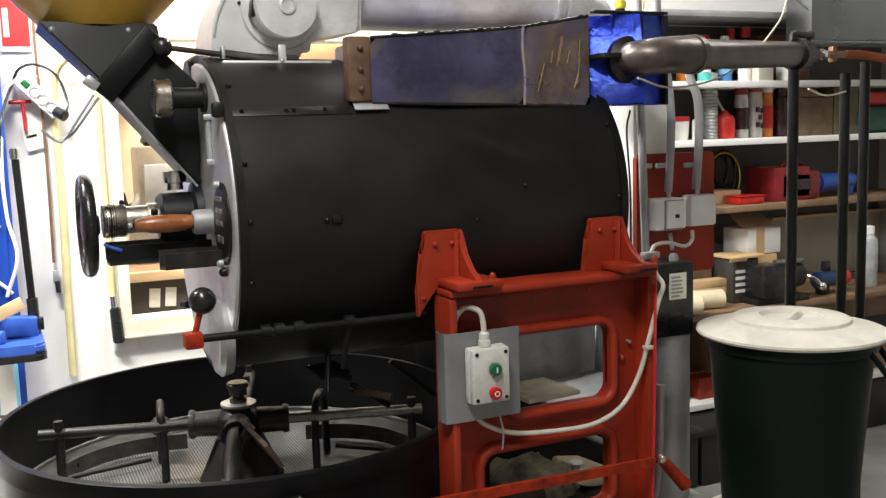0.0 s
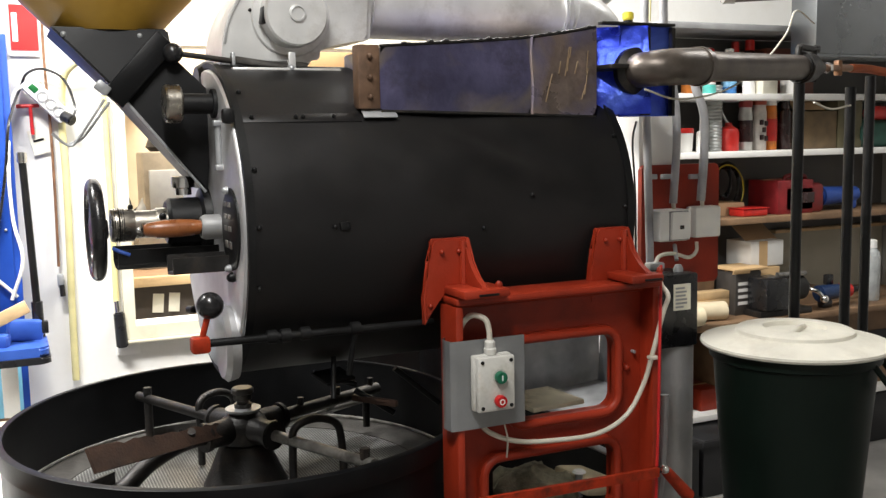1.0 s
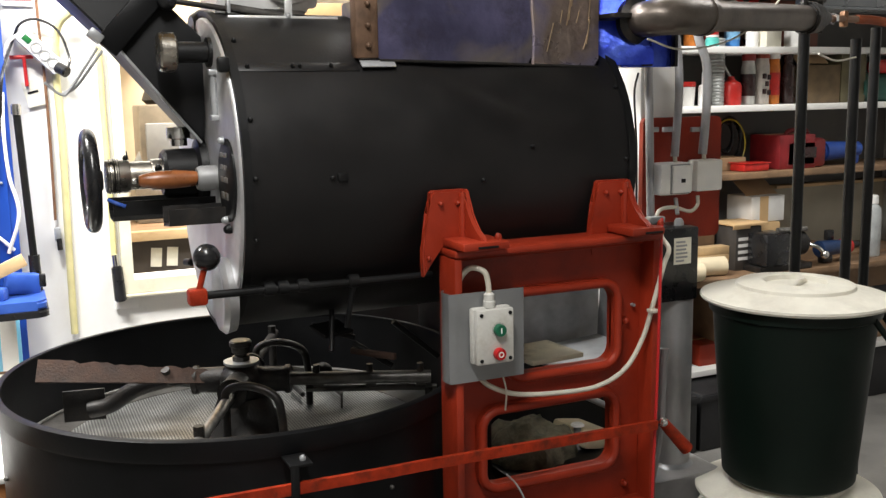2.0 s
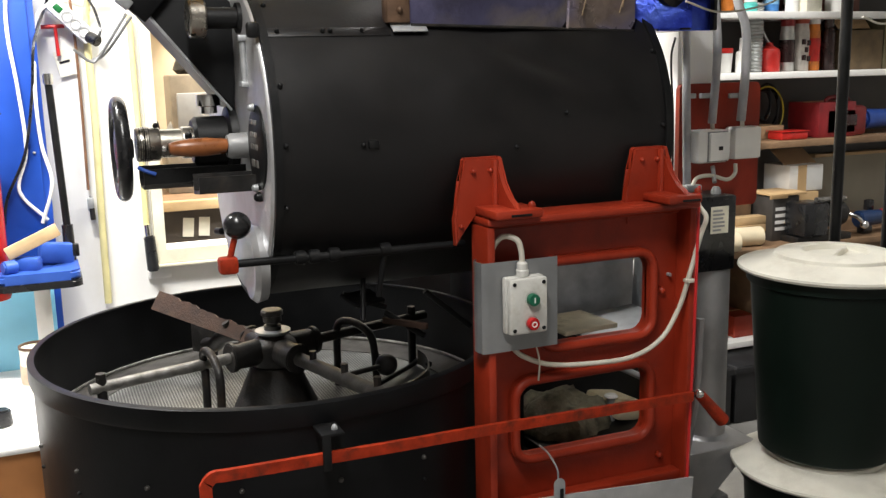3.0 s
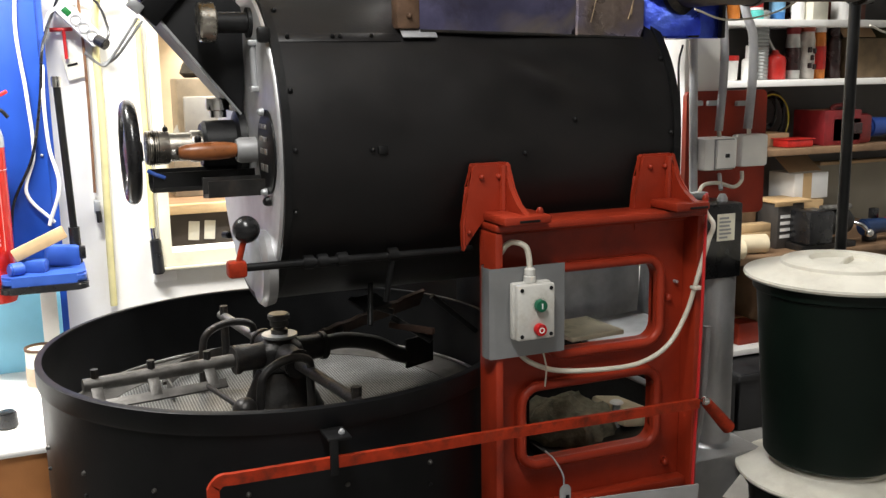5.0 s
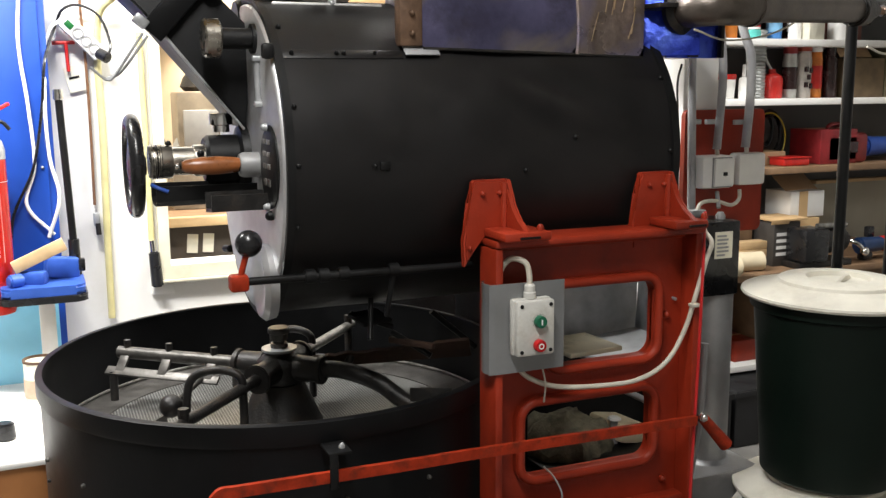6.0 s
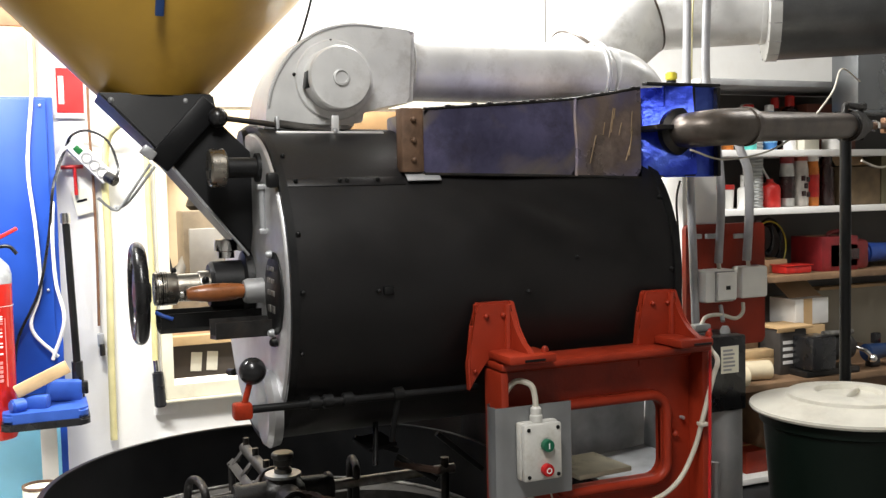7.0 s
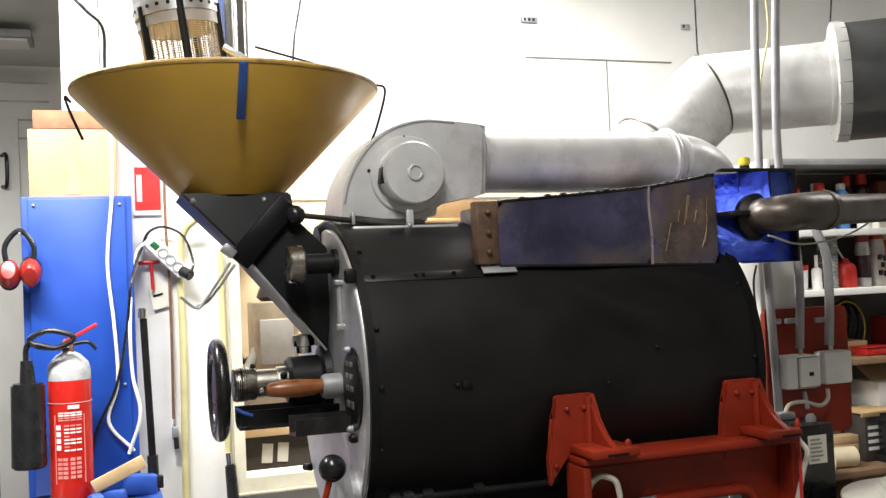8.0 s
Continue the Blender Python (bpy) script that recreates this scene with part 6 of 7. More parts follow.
        part("end_grain", box((x + l / 2 + 0.0012, y, z + dz), (0.002, 0.054, 0.03), 0.0005, rot=(0, 0, 3 * k - 3)), WOOD, pk)
    for a, b in (((1.84, 1.2, z + 0.0425), (2.305, 1.13, z + 0.0425)), ((1.95, 1.3, z + 0.0425), (2.49, 1.2, z + 0.0425))):
        a, b = Vector(a), Vector(b)
        tt = thing("cardboard_tube", b, "pale cardboard tube lying on the bench", "tube", "cardboard tubes")
        d = (a - b).normalized()
        mm = Matrix.Translation(b) @ d.to_track_quat("Z", "Y").to_matrix().to_4x4()
        part("tube_wall", lathe([(0.034, 0), (0.042, 0), (0.042, 0.5), (0.034, 0.5)], mm, 28, closed=True), PALECARD, tt)
        part("tube_end", lathe([(0, 0.12), (0.0335, 0.12), (0.0335, 0.13), (0, 0.13)], mm, 20), dark, tt)
    bp = thing("back_panel", (3.5, 1.57, z), "grey beige panel leaning behind the bench", "panel")
    part("sheet", span((3.1, 1.565, z + 0.0005), (3.89, 1.58, z + 0.325), 0.002), mat("grey_beige_board", (0.4, 0.375, 0.3), 0.7, 0, 0.1, 5, 0.05), bp)
    part("ledge", span((3.1, 1.53, z + 0.326), (3.89, 1.58, z + 0.342), 0.002), PINE, bp, "pale wooden ledge")
    g = thing("bench_vice", (2.75, 1.2, z), "black cast machine vice with round motor on the bench", "vice")
    part("body", box((2.72, 1.17, z + 0.105), (0.14, 0.13, 0.15), 0.014), RUBBER, g)
    part("foot", span((2.64, 1.13, z + 0.0005), (2.95, 1.25, z + 0.029), 0.005), CAST, g, "worn cast foot")
    part("motor", rod((2.795, 1.19, z + 0.11), (2.94, 1.19, z + 0.115), 0.058, bevel=0.01), CAST, g)
    part("motor_cap", rod((2.9405, 1.19, z + 0.115), (2.965, 1.19, z + 0.115), 0.045, 0.03, bevel=0.005), RUBBER, g)
    part("top_bar", rod((2.76, 1.16, z + 0.186), (2.93, 1.16, z + 0.182), 0.012), WORN, g, "rubbed steel bar")
    part("crank", tube([(2.965, 1.19, z + 0.11), (3.0, 1.15, z + 0.09), (3.03, 1.14, z + 0.06)], 0.009), CHROME, g, "bright crank")
    part("crank_knob", ball((3.035, 1.14, z + 0.055), 0.02), CHROME, g)
    navy = mat("navy_plastic", (0.01, 0.03, 0.09), 0.4)
    dr = thing("cordless_drill", (3.16, 1.2, z), "dark blue cordless drill with red switch lying on the bench", "drill")
    part("body", rod((3.05, 1.2, z + 0.07), (3.2, 1.2, z + 0.072), 0.04, 0.033, bevel=0.008), navy, dr)
    part("chuck", rod((3.2505, 1.2, z + 0.073), (3.31, 1.2, z + 0.074), 0.02, 0.014, bevel=0.003), CAST, dr)
    part("ring", rod((3.2005, 1.2, z + 0.072), (3.25, 1.2, z + 0.073), 0.036, bevel=0.003), redp, dr, "red collar")
    part("grip", box((3.1, 1.2, z + 0.0205), (0.06, 0.045, 0.04), 0.01), RUBBER, dr)
    part("upright_trigger", box((3.16, 1.24, z + 0.125), (0.04, 0.03, 0.05), 0.006), RUBBER, dr)
    jar = bottle((3.45, 1.25, z + 0.0005), 0.045, 0.3, mat("clear_grey_plastic", (0.4, 0.42, 0.42), 0.2), WHITE, "clear plastic bottle with white cap on the bench", neck=0.5, cap_h=0.14)
    # saw blade leaning at the board, red sack on the low shelf
    q = (2.584, 1.350, 1.002)
    w = thing("saw_blade", q, "dark round disc leaning behind the bench", "disc")
    part("disc", lathe([(0, 0), (0.1, 0), (0.1, 0.004), (0, 0.004)], Matrix.Translation((q[0], 1.42, z + 0.12)) @ Matrix.Rotation(radians(78), 4, "X"), 40), CAST, w)
    part("bore", lathe([(0, 0.005), (0.02, 0.005), (0.02, 0.009), (0, 0.009)], Matrix.Translation((q[0], 1.42, z + 0.12)) @ Matrix.Rotation(radians(78), 4, "X"), 20), GALV, w)
    q = (2.519, 1.350, 0.413)
    # the darker machine red puts the low shelf's shade into the carton
    carton("red_carton", (q[0], 1.4, SHELF["e"] + 0.05), (0.14, 0.2, 0.1), RED, "red and orange carton on the low shelf")
    # added dark boxes stand in for the black shade below the bench
    crate = mat("under_bench_black", (0.01, 0.01, 0.011), 0.5)
    for x in (2.05, 2.45, 2.85, 3.25, 3.65):
        ct = thing("dark_fill_box", (x, 1.42, 0), "added black box filling the dark below the bench", "crate", "crates below the bench")
        part("body", span((x - 0.19, 1.27 if x > 2.5 else 1.05, 0.0005), (x + 0.19, 1.58, SHELF["e"] - 0.04), 0.01), crate, ct)
        part("rim", span((x - 0.195, 1.262 if x > 2.5 else 1.042, SHELF["e"] - 0.07), (x + 0.195, 1.2695 if x > 2.5 else 1.0495, SHELF["e"] - 0.045), 0.002), crate, ct)
    # further added boxes fill the shade between low shelf and bench
    for x, h in ((2.75, 0.42), (3.15, 0.5), (3.55, 0.46)):
        ct = thing("dark_fill_box", (x, 1.42, SHELF["e"]), "added dark brown box filling the dark below the bench", "crate", "crates below the bench")
        part("body", span((x - 0.19, 1.3, SHELF["e"] + 0.0005), (x + 0.19, 1.58, SHELF["e"] + h), 0.008), WOOD, ct)
        part("slat", span((x - 0.19, 1.292, SHELF["e"] + h * 0.4), (x + 0.19, 1.2995, SHELF["e"] + h * 0.6), 0.002), crate, ct)
    carton("tool_case", (3.0, 1.4, SHELF["c"] + 0.08), (0.22, 0.2, 0.16), mat("dark_red_plastic", (0.2, 0.012, 0.015), 0.45), "dark red plastic tool case on the wooden board", "case")
    carton("brown_carton", (2.628, 1.48, SHELF["c"] + 0.03), (0.3, 0.16, 0.06), CARD, "flat brown carton on the wooden board")


shelf_goods()


# ---- cabinet side ----
def left_side():
    a, b = (-0.736, 1.380, 1.947), (-0.382, 1.380, 1.950)
    c = thing("blue_cabinet", ((a[0] + b[0]) / 2, 1.48, 0), "tall blue painted steel cabinet against the wall", "cabinet")
    part("carcass", span((a[0], 1.385, 0.0), (b[0], 1.59, a[2]), 0.004), BLUE, c)
    part("door", span((a[0] + 0.022, 1.37, 0.95), (b[0] - 0.022, 1.384, a[2] - 0.008), 0.003), BLUE, c)
    # same blue door, its bright light put into the colour
    part("lower_door", span((a[0] + 0.022, 1.37, 0.1), (b[0] - 0.022, 1.384, 0.94), 0.003), LITBLUE, c, "lower blue door, lightened for the strong light on it")
    for x in (a[0] + 0.04, b[0] - 0.04):
        for z in (a[2] - 0.03, 1.3):
            bolt((x, 1.37, z), (0, -1, 0), 0.005, c, GALV)
    for lo, hi, m, nm in (((-0.711, a[2] + 0.0005), (-0.427, 2.183), CARD, "brown cardboard box on the cabinet"),
                          ((-0.694, 2.184), (-0.421, 2.248), mat("darker_card", (0.27, 0.14, 0.075), 0.8), "flat darker cardboard box on top of another")):
        base = lo[1]
        bx = thing("cardboard_box", ((lo[0] + hi[0]) / 2, 1.5, base), nm, "box")
        part("body", span((lo[0], 1.42, base), (hi[0], 1.59, hi[1]), 0.004), m, bx)
        part("tape", span(((lo[0] + hi[0]) / 2 - 0.02, 1.4185, base + 0.01), ((lo[0] + hi[0]) / 2 + 0.02, 1.4195, hi[1] - 0.01)), m, bx, smooth=0)
    s0, s1 = (-0.370, 1.580, 1.893), (-0.272, 1.580, 2.077)
    s = thing("red_sign", s0, "red safety sign with white symbol on the wall", "sign")
    part("plate", span((s0[0], 1.588, s0[2]), (s1[0], 1.599, s1[2]), 0.001), WHITE, s)
    part("red_field", span((s0[0] + 0.005, 1.585, s0[2] + 0.02), (s1[0] - 0.003, 1.5875, s1[2] - 0.006)), SIGNRED, s, smooth=0)
    part("symbol", span((s0[0] + 0.012, 1.583, s0[2] + 0.05), (s0[0] + 0.03, 1.5848, s1[2] - 0.035)), WHITE, s, smooth=0)
    # fire extinguisher
    q = (-0.616, 1.220, 1.227)
    R = 0.066
    e = thing("fire_extinguisher", (q[0], 1.22, 0.86), "red carbon-dioxide fire extinguisher with grey shoulder and black horn", "extinguisher")
    zs, zt = 1.351, 1.443
    m = Matrix.Translation((q[0], 1.22, 0))
    part("cylinder", lathe([(0, 0.86), (R * 0.92, 0.86), (R, 0.875), (R, zs), (0, zs)], m, 48), EXTRED, e)
    part("shoulder", lathe([(R, zs + 0.0005), (R, zs + 0.03), (R * 0.9, zs + 0.055), (R * 0.55, zs + 0.08), (R * 0.3, zs + 0.088), (0.018, zt), (0, zt)], m, 48), mat("grey_enamel", (0.4, 0.41, 0.42), 0.3), e, "grey painted shoulder")
    part("valve", box((q[0], 1.22, zt + 0.015), (0.035, 0.035, 0.045), 0.006), BROWN, e)
    part("handle", box((q[0] + 0.04, 1.21, zt + 0.055), (0.11, 0.02, 0.012), 0.003, rot=(0, -28, 0)), SIGNRED, e, "red squeeze handle")
    part("carry_grip", tube([(q[0] + 0.01, 1.21, zt + 0.02), (q[0] + 0.06, 1.2, zt + 0.025), (q[0] + 0.085, 1.2, zt)], 0.006), BLACKSTEEL, e)
    part("hose", tube([(q[0], 1.2, zt + 0.01), (q[0] - 0.08, 1.16, zt + 0.02), (q[0] - 0.11, 1.16, zt + 0.045), (q[0] - 0.05, 1.15, zt + 0.07), (q[0] + 0.02, 1.15, zt + 0.045), (q[0] - 0.03, 1.15, zt + 0.015), (q[0] - 0.1, 1.16, zt + 0.03), (-0.738, 1.180, 1.458), (-0.738, 1.180, 1.386)], 0.009, seg=10), RUBBER, e, "black rubber hose")
    h0, h1 = (-0.736, 1.180, 1.351), (-0.738, 1.180, 1.087)
    part("horn", rod(h0, h1, 0.05, 0.052, bevel=0.006, seg=32), RUBBER, e, "black discharge horn")
    part("horn_neck", rod((-0.738, 1.180, 1.422), h0, 0.018, 0.024), RUBBER, e)
    lb = part("label", lathe([(R + 0.0006, 0), (R + 0.0014, 0), (R + 0.0014, 0.001), (R + 0.0006, 0.001)], m @ Matrix.Translation((0, 0, zs - 0.07)), 48, closed=True), WHITE, e)
    pink = mat("faded_label_print", (0.6, 0.22, 0.2), 0.5)

    def patch(x, z, w, h, m):
        """A small flat patch of print on the cylinder's front."""
        y = -math.sqrt(max(0, (R + 0.0006) ** 2 - x * x))
        part("text_bar", box((q[0] + x, 1.22 + y, z), (w, 0.0018, h), rot=(0, 0, math.degrees(math.asin(x / R)))), m, lb, smooth=0)

    patch(0.012, zs - 0.082, 0.034, 0.011, WHITE)
    for k in range(4):
        for x in (-0.026, -0.008, 0.01, 0.028):
            patch(x, zs - 0.1 - 0.0075 * k, 0.016, 0.004, WHITE if k < 2 else pink)
    for k in range(4):
        patch(-0.034, zs - 0.145 - 0.021 * k, 0.014, 0.015, WHITE)
    for k in range(8):
        for x in ((-0.01, 0.008, 0.026) if k not in (3, 6) else (-0.01,)):
            patch(x, zs - 0.14 - 0.011 * k, 0.015, 0.0045, WHITE if k % 3 else pink)
    for k in range(5):
        for x in (-0.032, -0.016, 0.006, 0.024):
            patch(x, zs - 0.245 - 0.014 * k, 0.014, 0.009, pink)
    for x in (-0.044, 0.042):
        for k in range(12):
            patch(x, zs - 0.115 - 0.018 * k, 0.002, 0.018, pink)
    part("bracket", span((q[0] - 0.03, 1.286, 1.2), (q[0] + 0.03, 1.37, 1.24), 0.003), GALV, e, "wall bracket")
    e.location += Vector((0.022, 0, -0.009))
    # ear defenders
    q = (-0.735, 1.300, 1.69)
    m0 = thing("ear_defenders", q, "red ear defenders with black band hung on the cabinet", "ear defenders")
    for dx in (-0.035, 0.03):
        turn = Matrix.Translation((q[0] + dx, 1.31, q[2])) @ Matrix.Rotation(radians(-68 if dx > 0 else -112), 4, "X") @ Matrix.Diagonal((0.8, 1.15, 1, 1))
        part("cup", lathe([(0, -0.034), (0.026, -0.031), (0.039, -0.012), (0.041, 0.01), (0, 0.012)], turn, 28), EARRED, m0)
        part("cushion", lathe([(0.026, 0.012), (0.042, 0.013), (0.044, 0.022), (0.04, 0.03), (0.026, 0.03)], turn, 28, closed=True), RUBBER, m0, "black ear cushion")
    part("band", tube([(q[0] - 0.04, 1.31, q[2] + 0.02), (q[0] - 0.045, 1.31, q[2] + 0.09), (q[0], 1.31, q[2] + 0.14), (q[0] + 0.04, 1.31, q[2] + 0.09), (q[0] + 0.036, 1.31, q[2] + 0.02)], 0.009), RUBBER, m0, "black headband")
    part("peg", rod((q[0], 1.3, q[2] + 0.13), (q[0], 1.372, q[2] + 0.13), 0.004), GALV, m0)
    # blue mitre clamp on its column
    p0, p1 = (-0.570, 1.200, 0.944), (-0.316, 1.200, 0.904)
    v = thing("mitre_clamp", (p1[0] - 0.12, 1.2, p1[2]), "blue plastic clamp base on a black column", "clamp")
    zb = p1[2]
    part("rubber_base", prism(round_rect(p1[0] - 0.26, 1.08, p1[0], 1.32, 0.03), 0.022, Matrix.Translation((0, 0, zb - 0.012)), 0.005), RUBBER, v)
    part("blue_bed", prism(round_rect(p1[0] - 0.255, 1.085, p1[0] - 0.005, 1.315, 0.03), 0.03, Matrix.Translation((0, 0, zb + 0.011)), 0.008), BLUEPLASTIC, v)
    part("fence", box((p1[0] - 0.07, 1.24, zb + 0.075), (0.11, 0.05, 0.07), 0.012, rot=(0, 8, 12)), BLUEPLASTIC, v)
    part("jaw", box((p1[0] - 0.16, 1.17, zb + 0.06), (0.09, 0.05, 0.045), 0.012, rot=(0, 0, -20)), BLUEPLASTIC, v)
    part("screw_knob", rod((p1[0] - 0.23, 1.12, zb + 0.06), (p1[0] - 0.19, 1.14, zb + 0.06), 0.022, bevel=0.005), BLUEPLASTIC, v)
    part("wood_fence", box((-0.453, 1.160, 1.035), (0.17, 0.02, 0.04), 0.002, rot=(0, -24, 0)), PINE, v, "pale pine fence strip")
    part("end_stop", box((-0.327, 1.160, 0.998), (0.02, 0.03, 0.04), 0.004), RUBBER, v)
    ct = (-0.360, 1.280, 1.543)
    part("column", rod((ct[0] + 0.02, 1.28, zb + 0.03), (ct[0], 1.28, ct[2]), 0.012, seg=18), BLACKSTEEL, v, "black column")
    part("column_sleeve", rod((ct[0] + 0.018, 1.28, zb + 0.04), (ct[0] + 0.016, 1.28, zb + 0.16), 0.018, seg=18), RUBBER, v)
    part("column_head", rod((ct[0], 1.28, ct[2] - 0.02), (ct[0], 1.28, ct[2] + 0.015), 0.016, bevel=0.003), CHROME, v, "bright column head")
    part("support_leg", span((p1[0] - 0.15, 1.25, 0.62), (p1[0] - 0.1, 1.3, zb - 0.0125), 0.003), WALL, v)
    # low white bench with tin and cord
    zf = 0.566
    bn = thing("low_bench", (-0.75, 0.95, 0), "white topped low bench with brown wooden front", "bench")
    part("top", span((-1.6, 0.6, zf - 0.02), (-0.36, 1.368, zf), 0.004), WALL, bn)
    part("front", span((-1.58, 0.62, 0.0), (-0.38, 0.64, zf - 0.021), 0.003), mat("brown_board", (0.32, 0.13, 0.04), 0.5, 0, 0.2, 6), bn, "brown wooden front board")
    part("side", span((-0.4, 0.641, 0.0), (-0.38, 1.36, zf - 0.021), 0.002), WALL, bn)
    q = (-0.474, 1.100, 0.641)
    tn = thing("paint_tin", (q[0], 1.1, zf), "pale printed tin on the bench", "tin")
    part("body", lathe([(0, 0), (0.05, 0), (0.05, 0.14), (0.046, 0.142), (0, 0.142)], Matrix.Translation((q[0], 1.1, zf + 0.0005)), 32), PAPER, tn)
    part("rim", lathe([(0.046, 0.142), (0.052, 0.142), (0.052, 0.15), (0.046, 0.15)], Matrix.Translation((q[0], 1.1, zf)), 32, closed=True), RUSTBRACKET, tn)
    part("label", lathe([(0.0508, 0.03), (0.0516, 0.03), (0.0516, 0.09), (0.0508, 0.09)], Matrix.Translation((q[0], 1.1, zf)), 32, closed=True), mat("tin_label", (0.5, 0.35, 0.25), 0.5), tn)
    q = (-0.581, 0.884, 0.600)
    kb = thing("round_knob", (-0.576, 0.800, 0.620), "dark round rubber foot on the bench", "knob")
    k = (-0.576, 0.800, 0.620)
    part("knob", rod((k[0], 0.8, zf + 0.001), (k[0], 0.8, zf + 0.05), 0.03, 0.026, bevel=0.006), RUBBER, kb)
    # wall: power strip, hex key, tubes
    a, b = Vector((-0.328, 1.550, 1.804)), Vector((-0.202, 1.550, 1.673))
    ps = thing("power_strip", a, "white multi-socket power strip hung askew on the wall", "power strip")
    d = (b - a)
    ang = math.degrees(math.atan2(-d.z, d.x))
    part("body", box((a + b) / 2, (d.length, 0.04, 0.055), 0.008, rot=(0, ang, 0)), WHITE, ps)
    for f in (0.42, 0.62, 0.82):
        part("socket", lathe([(0.014, 0), (0.02, 0), (0.02, 0.003), (0.014, 0.003)], Matrix.Translation(a + d * f + Vector((0, -0.0205, 0))) @ Matrix.Rotation(radians(90), 4, "X"), 24, closed=True), GREY, ps)
    part("switch", box(a + d * 0.2 + Vector((0, -0.021, 0)), (0.03, 0.006, 0.022), 0.002, rot=(0, ang, 0)), mat("green_switch", (0.01, 0.12, 0.03), 0.3), ps, "green rocker switch")
    part("plug", rod(b + Vector((-0.01, -0.02, 0.01)), b + Vector((0.02, -0.05, -0.01)), 0.02, bevel=0.004), RUBBER, ps)
    part("hang_loop", rod(a + Vector((0, 0.02, 0.02)), a + Vector((0, 0.06, 0.02)), 0.004), GALV, ps)
    part("plug_lead", tube([b + Vector((0.02, -0.05, 0)), (-0.171, 1.520, 1.716), (-0.201, 1.540, 1.809), (-0.266, 1.550, 1.846), (-0.319, 1.560, 1.831), (-0.344, 1.570, 1.781), (-0.390, 1.350, 1.657), (-0.412, 1.350, 1.487), (-0.451, 1.350, 1.299), (-0.519, 1.350, 1.152), (-0.539, 1.350, 1.039)], 0.005, seg=8), RUBBER, ps, "black mains lead")
    for k, pts in enumerate(([(-0.329, 1.540, 1.795), (-0.375, 1.500, 1.738), (-0.400, 1.350, 1.525), (-0.398, 1.350, 1.334), (-0.377, 1.330, 1.200), (-0.418, 1.340, 1.067)], [(-0.444, 1.360, 2.179), (-0.445, 1.360, 1.963), (-0.467, 1.360, 1.719), (-0.452, 1.360, 1.504), (-0.446, 1.360, 1.310), (-0.479, 1.360, 1.177), (-0.400, 1.350, 1.074)])):
        part("white_lead", tube(pts, 0.006, seg=8), WHITE, ps, "white mains lead")
    t = thing("hex_key", (-0.326, 1.570, 1.680), "red T-handled key hung on the wall", "hex key")
    part("crossbar", rod((-0.362, 1.575, 1.717), (-0.286, 1.575, 1.720), 0.007), SIGNRED, t)
    part("shaft", rod((-0.316, 1.575, 1.716), (-0.313, 1.575, 1.618), 0.006), SIGNRED, t)
    part("nail", rod((-0.324, 1.570, 1.716), (-0.323, 1.600, 1.717), 0.003), GALV, t)
    n = thing("paper_tag", (-0.295, 1.585, 1.587), "cream paper tag with handwriting hung on the wall", "tag")
    c = Vector((-0.295, 1.588, 1.593))
    part("paper", box(c, (0.055, 0.002, 0.09), rot=(0, -14, 0)), PAPER, n, smooth=0)
    part("text_bar", box(c + Vector((0, -0.0022, 0.005)), (0.036, 0.001, 0.008), rot=(0, -14, 0)), BLACKSTEEL, n, smooth=0)
    part("nail", rod(c + Vector((0, 0, 0.04)), c + Vector((0, 0.015, 0.04)), 0.002), GALV, n)
    # tubes on the wall
    g = thing("copper_line", (-0.250, 1.570, 1.658), "thin brown pipe down the wall ending in a valve", "pipe")
    part("line", tube([(-0.252, 1.580, 2.447), (-0.261, 1.580, 1.923), (-0.254, 1.580, 1.658), (-0.253, 1.580, 1.411), (-0.256, 1.580, 1.141)], 0.005, seg=10), BROWN, g)
    part("valve", box((-0.252, 1.575, 1.089), (0.022, 0.03, 0.05), 0.005), GALV, g, "small steel valve")
    part("valve_stem", rod((-0.250, 1.560, 1.076), (-0.248, 1.560, 1.034), 0.009), CAST, g)
    for pts in ([(-0.148, 1.500, 1.877), (-0.199, 1.550, 1.819), (-0.214, 1.580, 1.678), (-0.212, 1.580, 1.409), (-0.219, 1.580, 0.991), (-0.221, 1.580, 0.716)], [(-0.068, 1.570, 1.758), (-0.066, 1.580, 1.507), (-0.063, 1.580, 1.253), (-0.064, 1.580, 0.987)]):
        h = thing("clear_hose", pts[0], "yellowed plastic hose running down the wall", "hose", "wall hoses")
        part("hose", tube(pts, 0.013 if len(pts) > 4 else 0.011, seg=12), TUBING, h)
        part("clip", box(Vector(pts[2]) + Vector((0, 0.015, 0)), (0.03, 0.02, 0.012), 0.002), GALV, h)
        if len(pts) == 4:
            part("coupling", rod((-0.064, 1.575, 0.998), (-0.061, 1.570, 0.945), 0.012), CHROME, h)
            part("black_grip", rod((-0.059, 1.565, 0.957), (-0.053, 1.560, 0.824), 0.02, 0.022, bevel=0.005), RUBBER, h, "black hand grip")
    bp = thing("wall_socket_plate", (-0.037, 1.580, 0.812), "white square plate on the wall", "plate")
    part("plate", box((-0.030, 1.590, 0.809), (0.085, 0.012, 0.04), 0.003), WHITE, bp)


left_side()


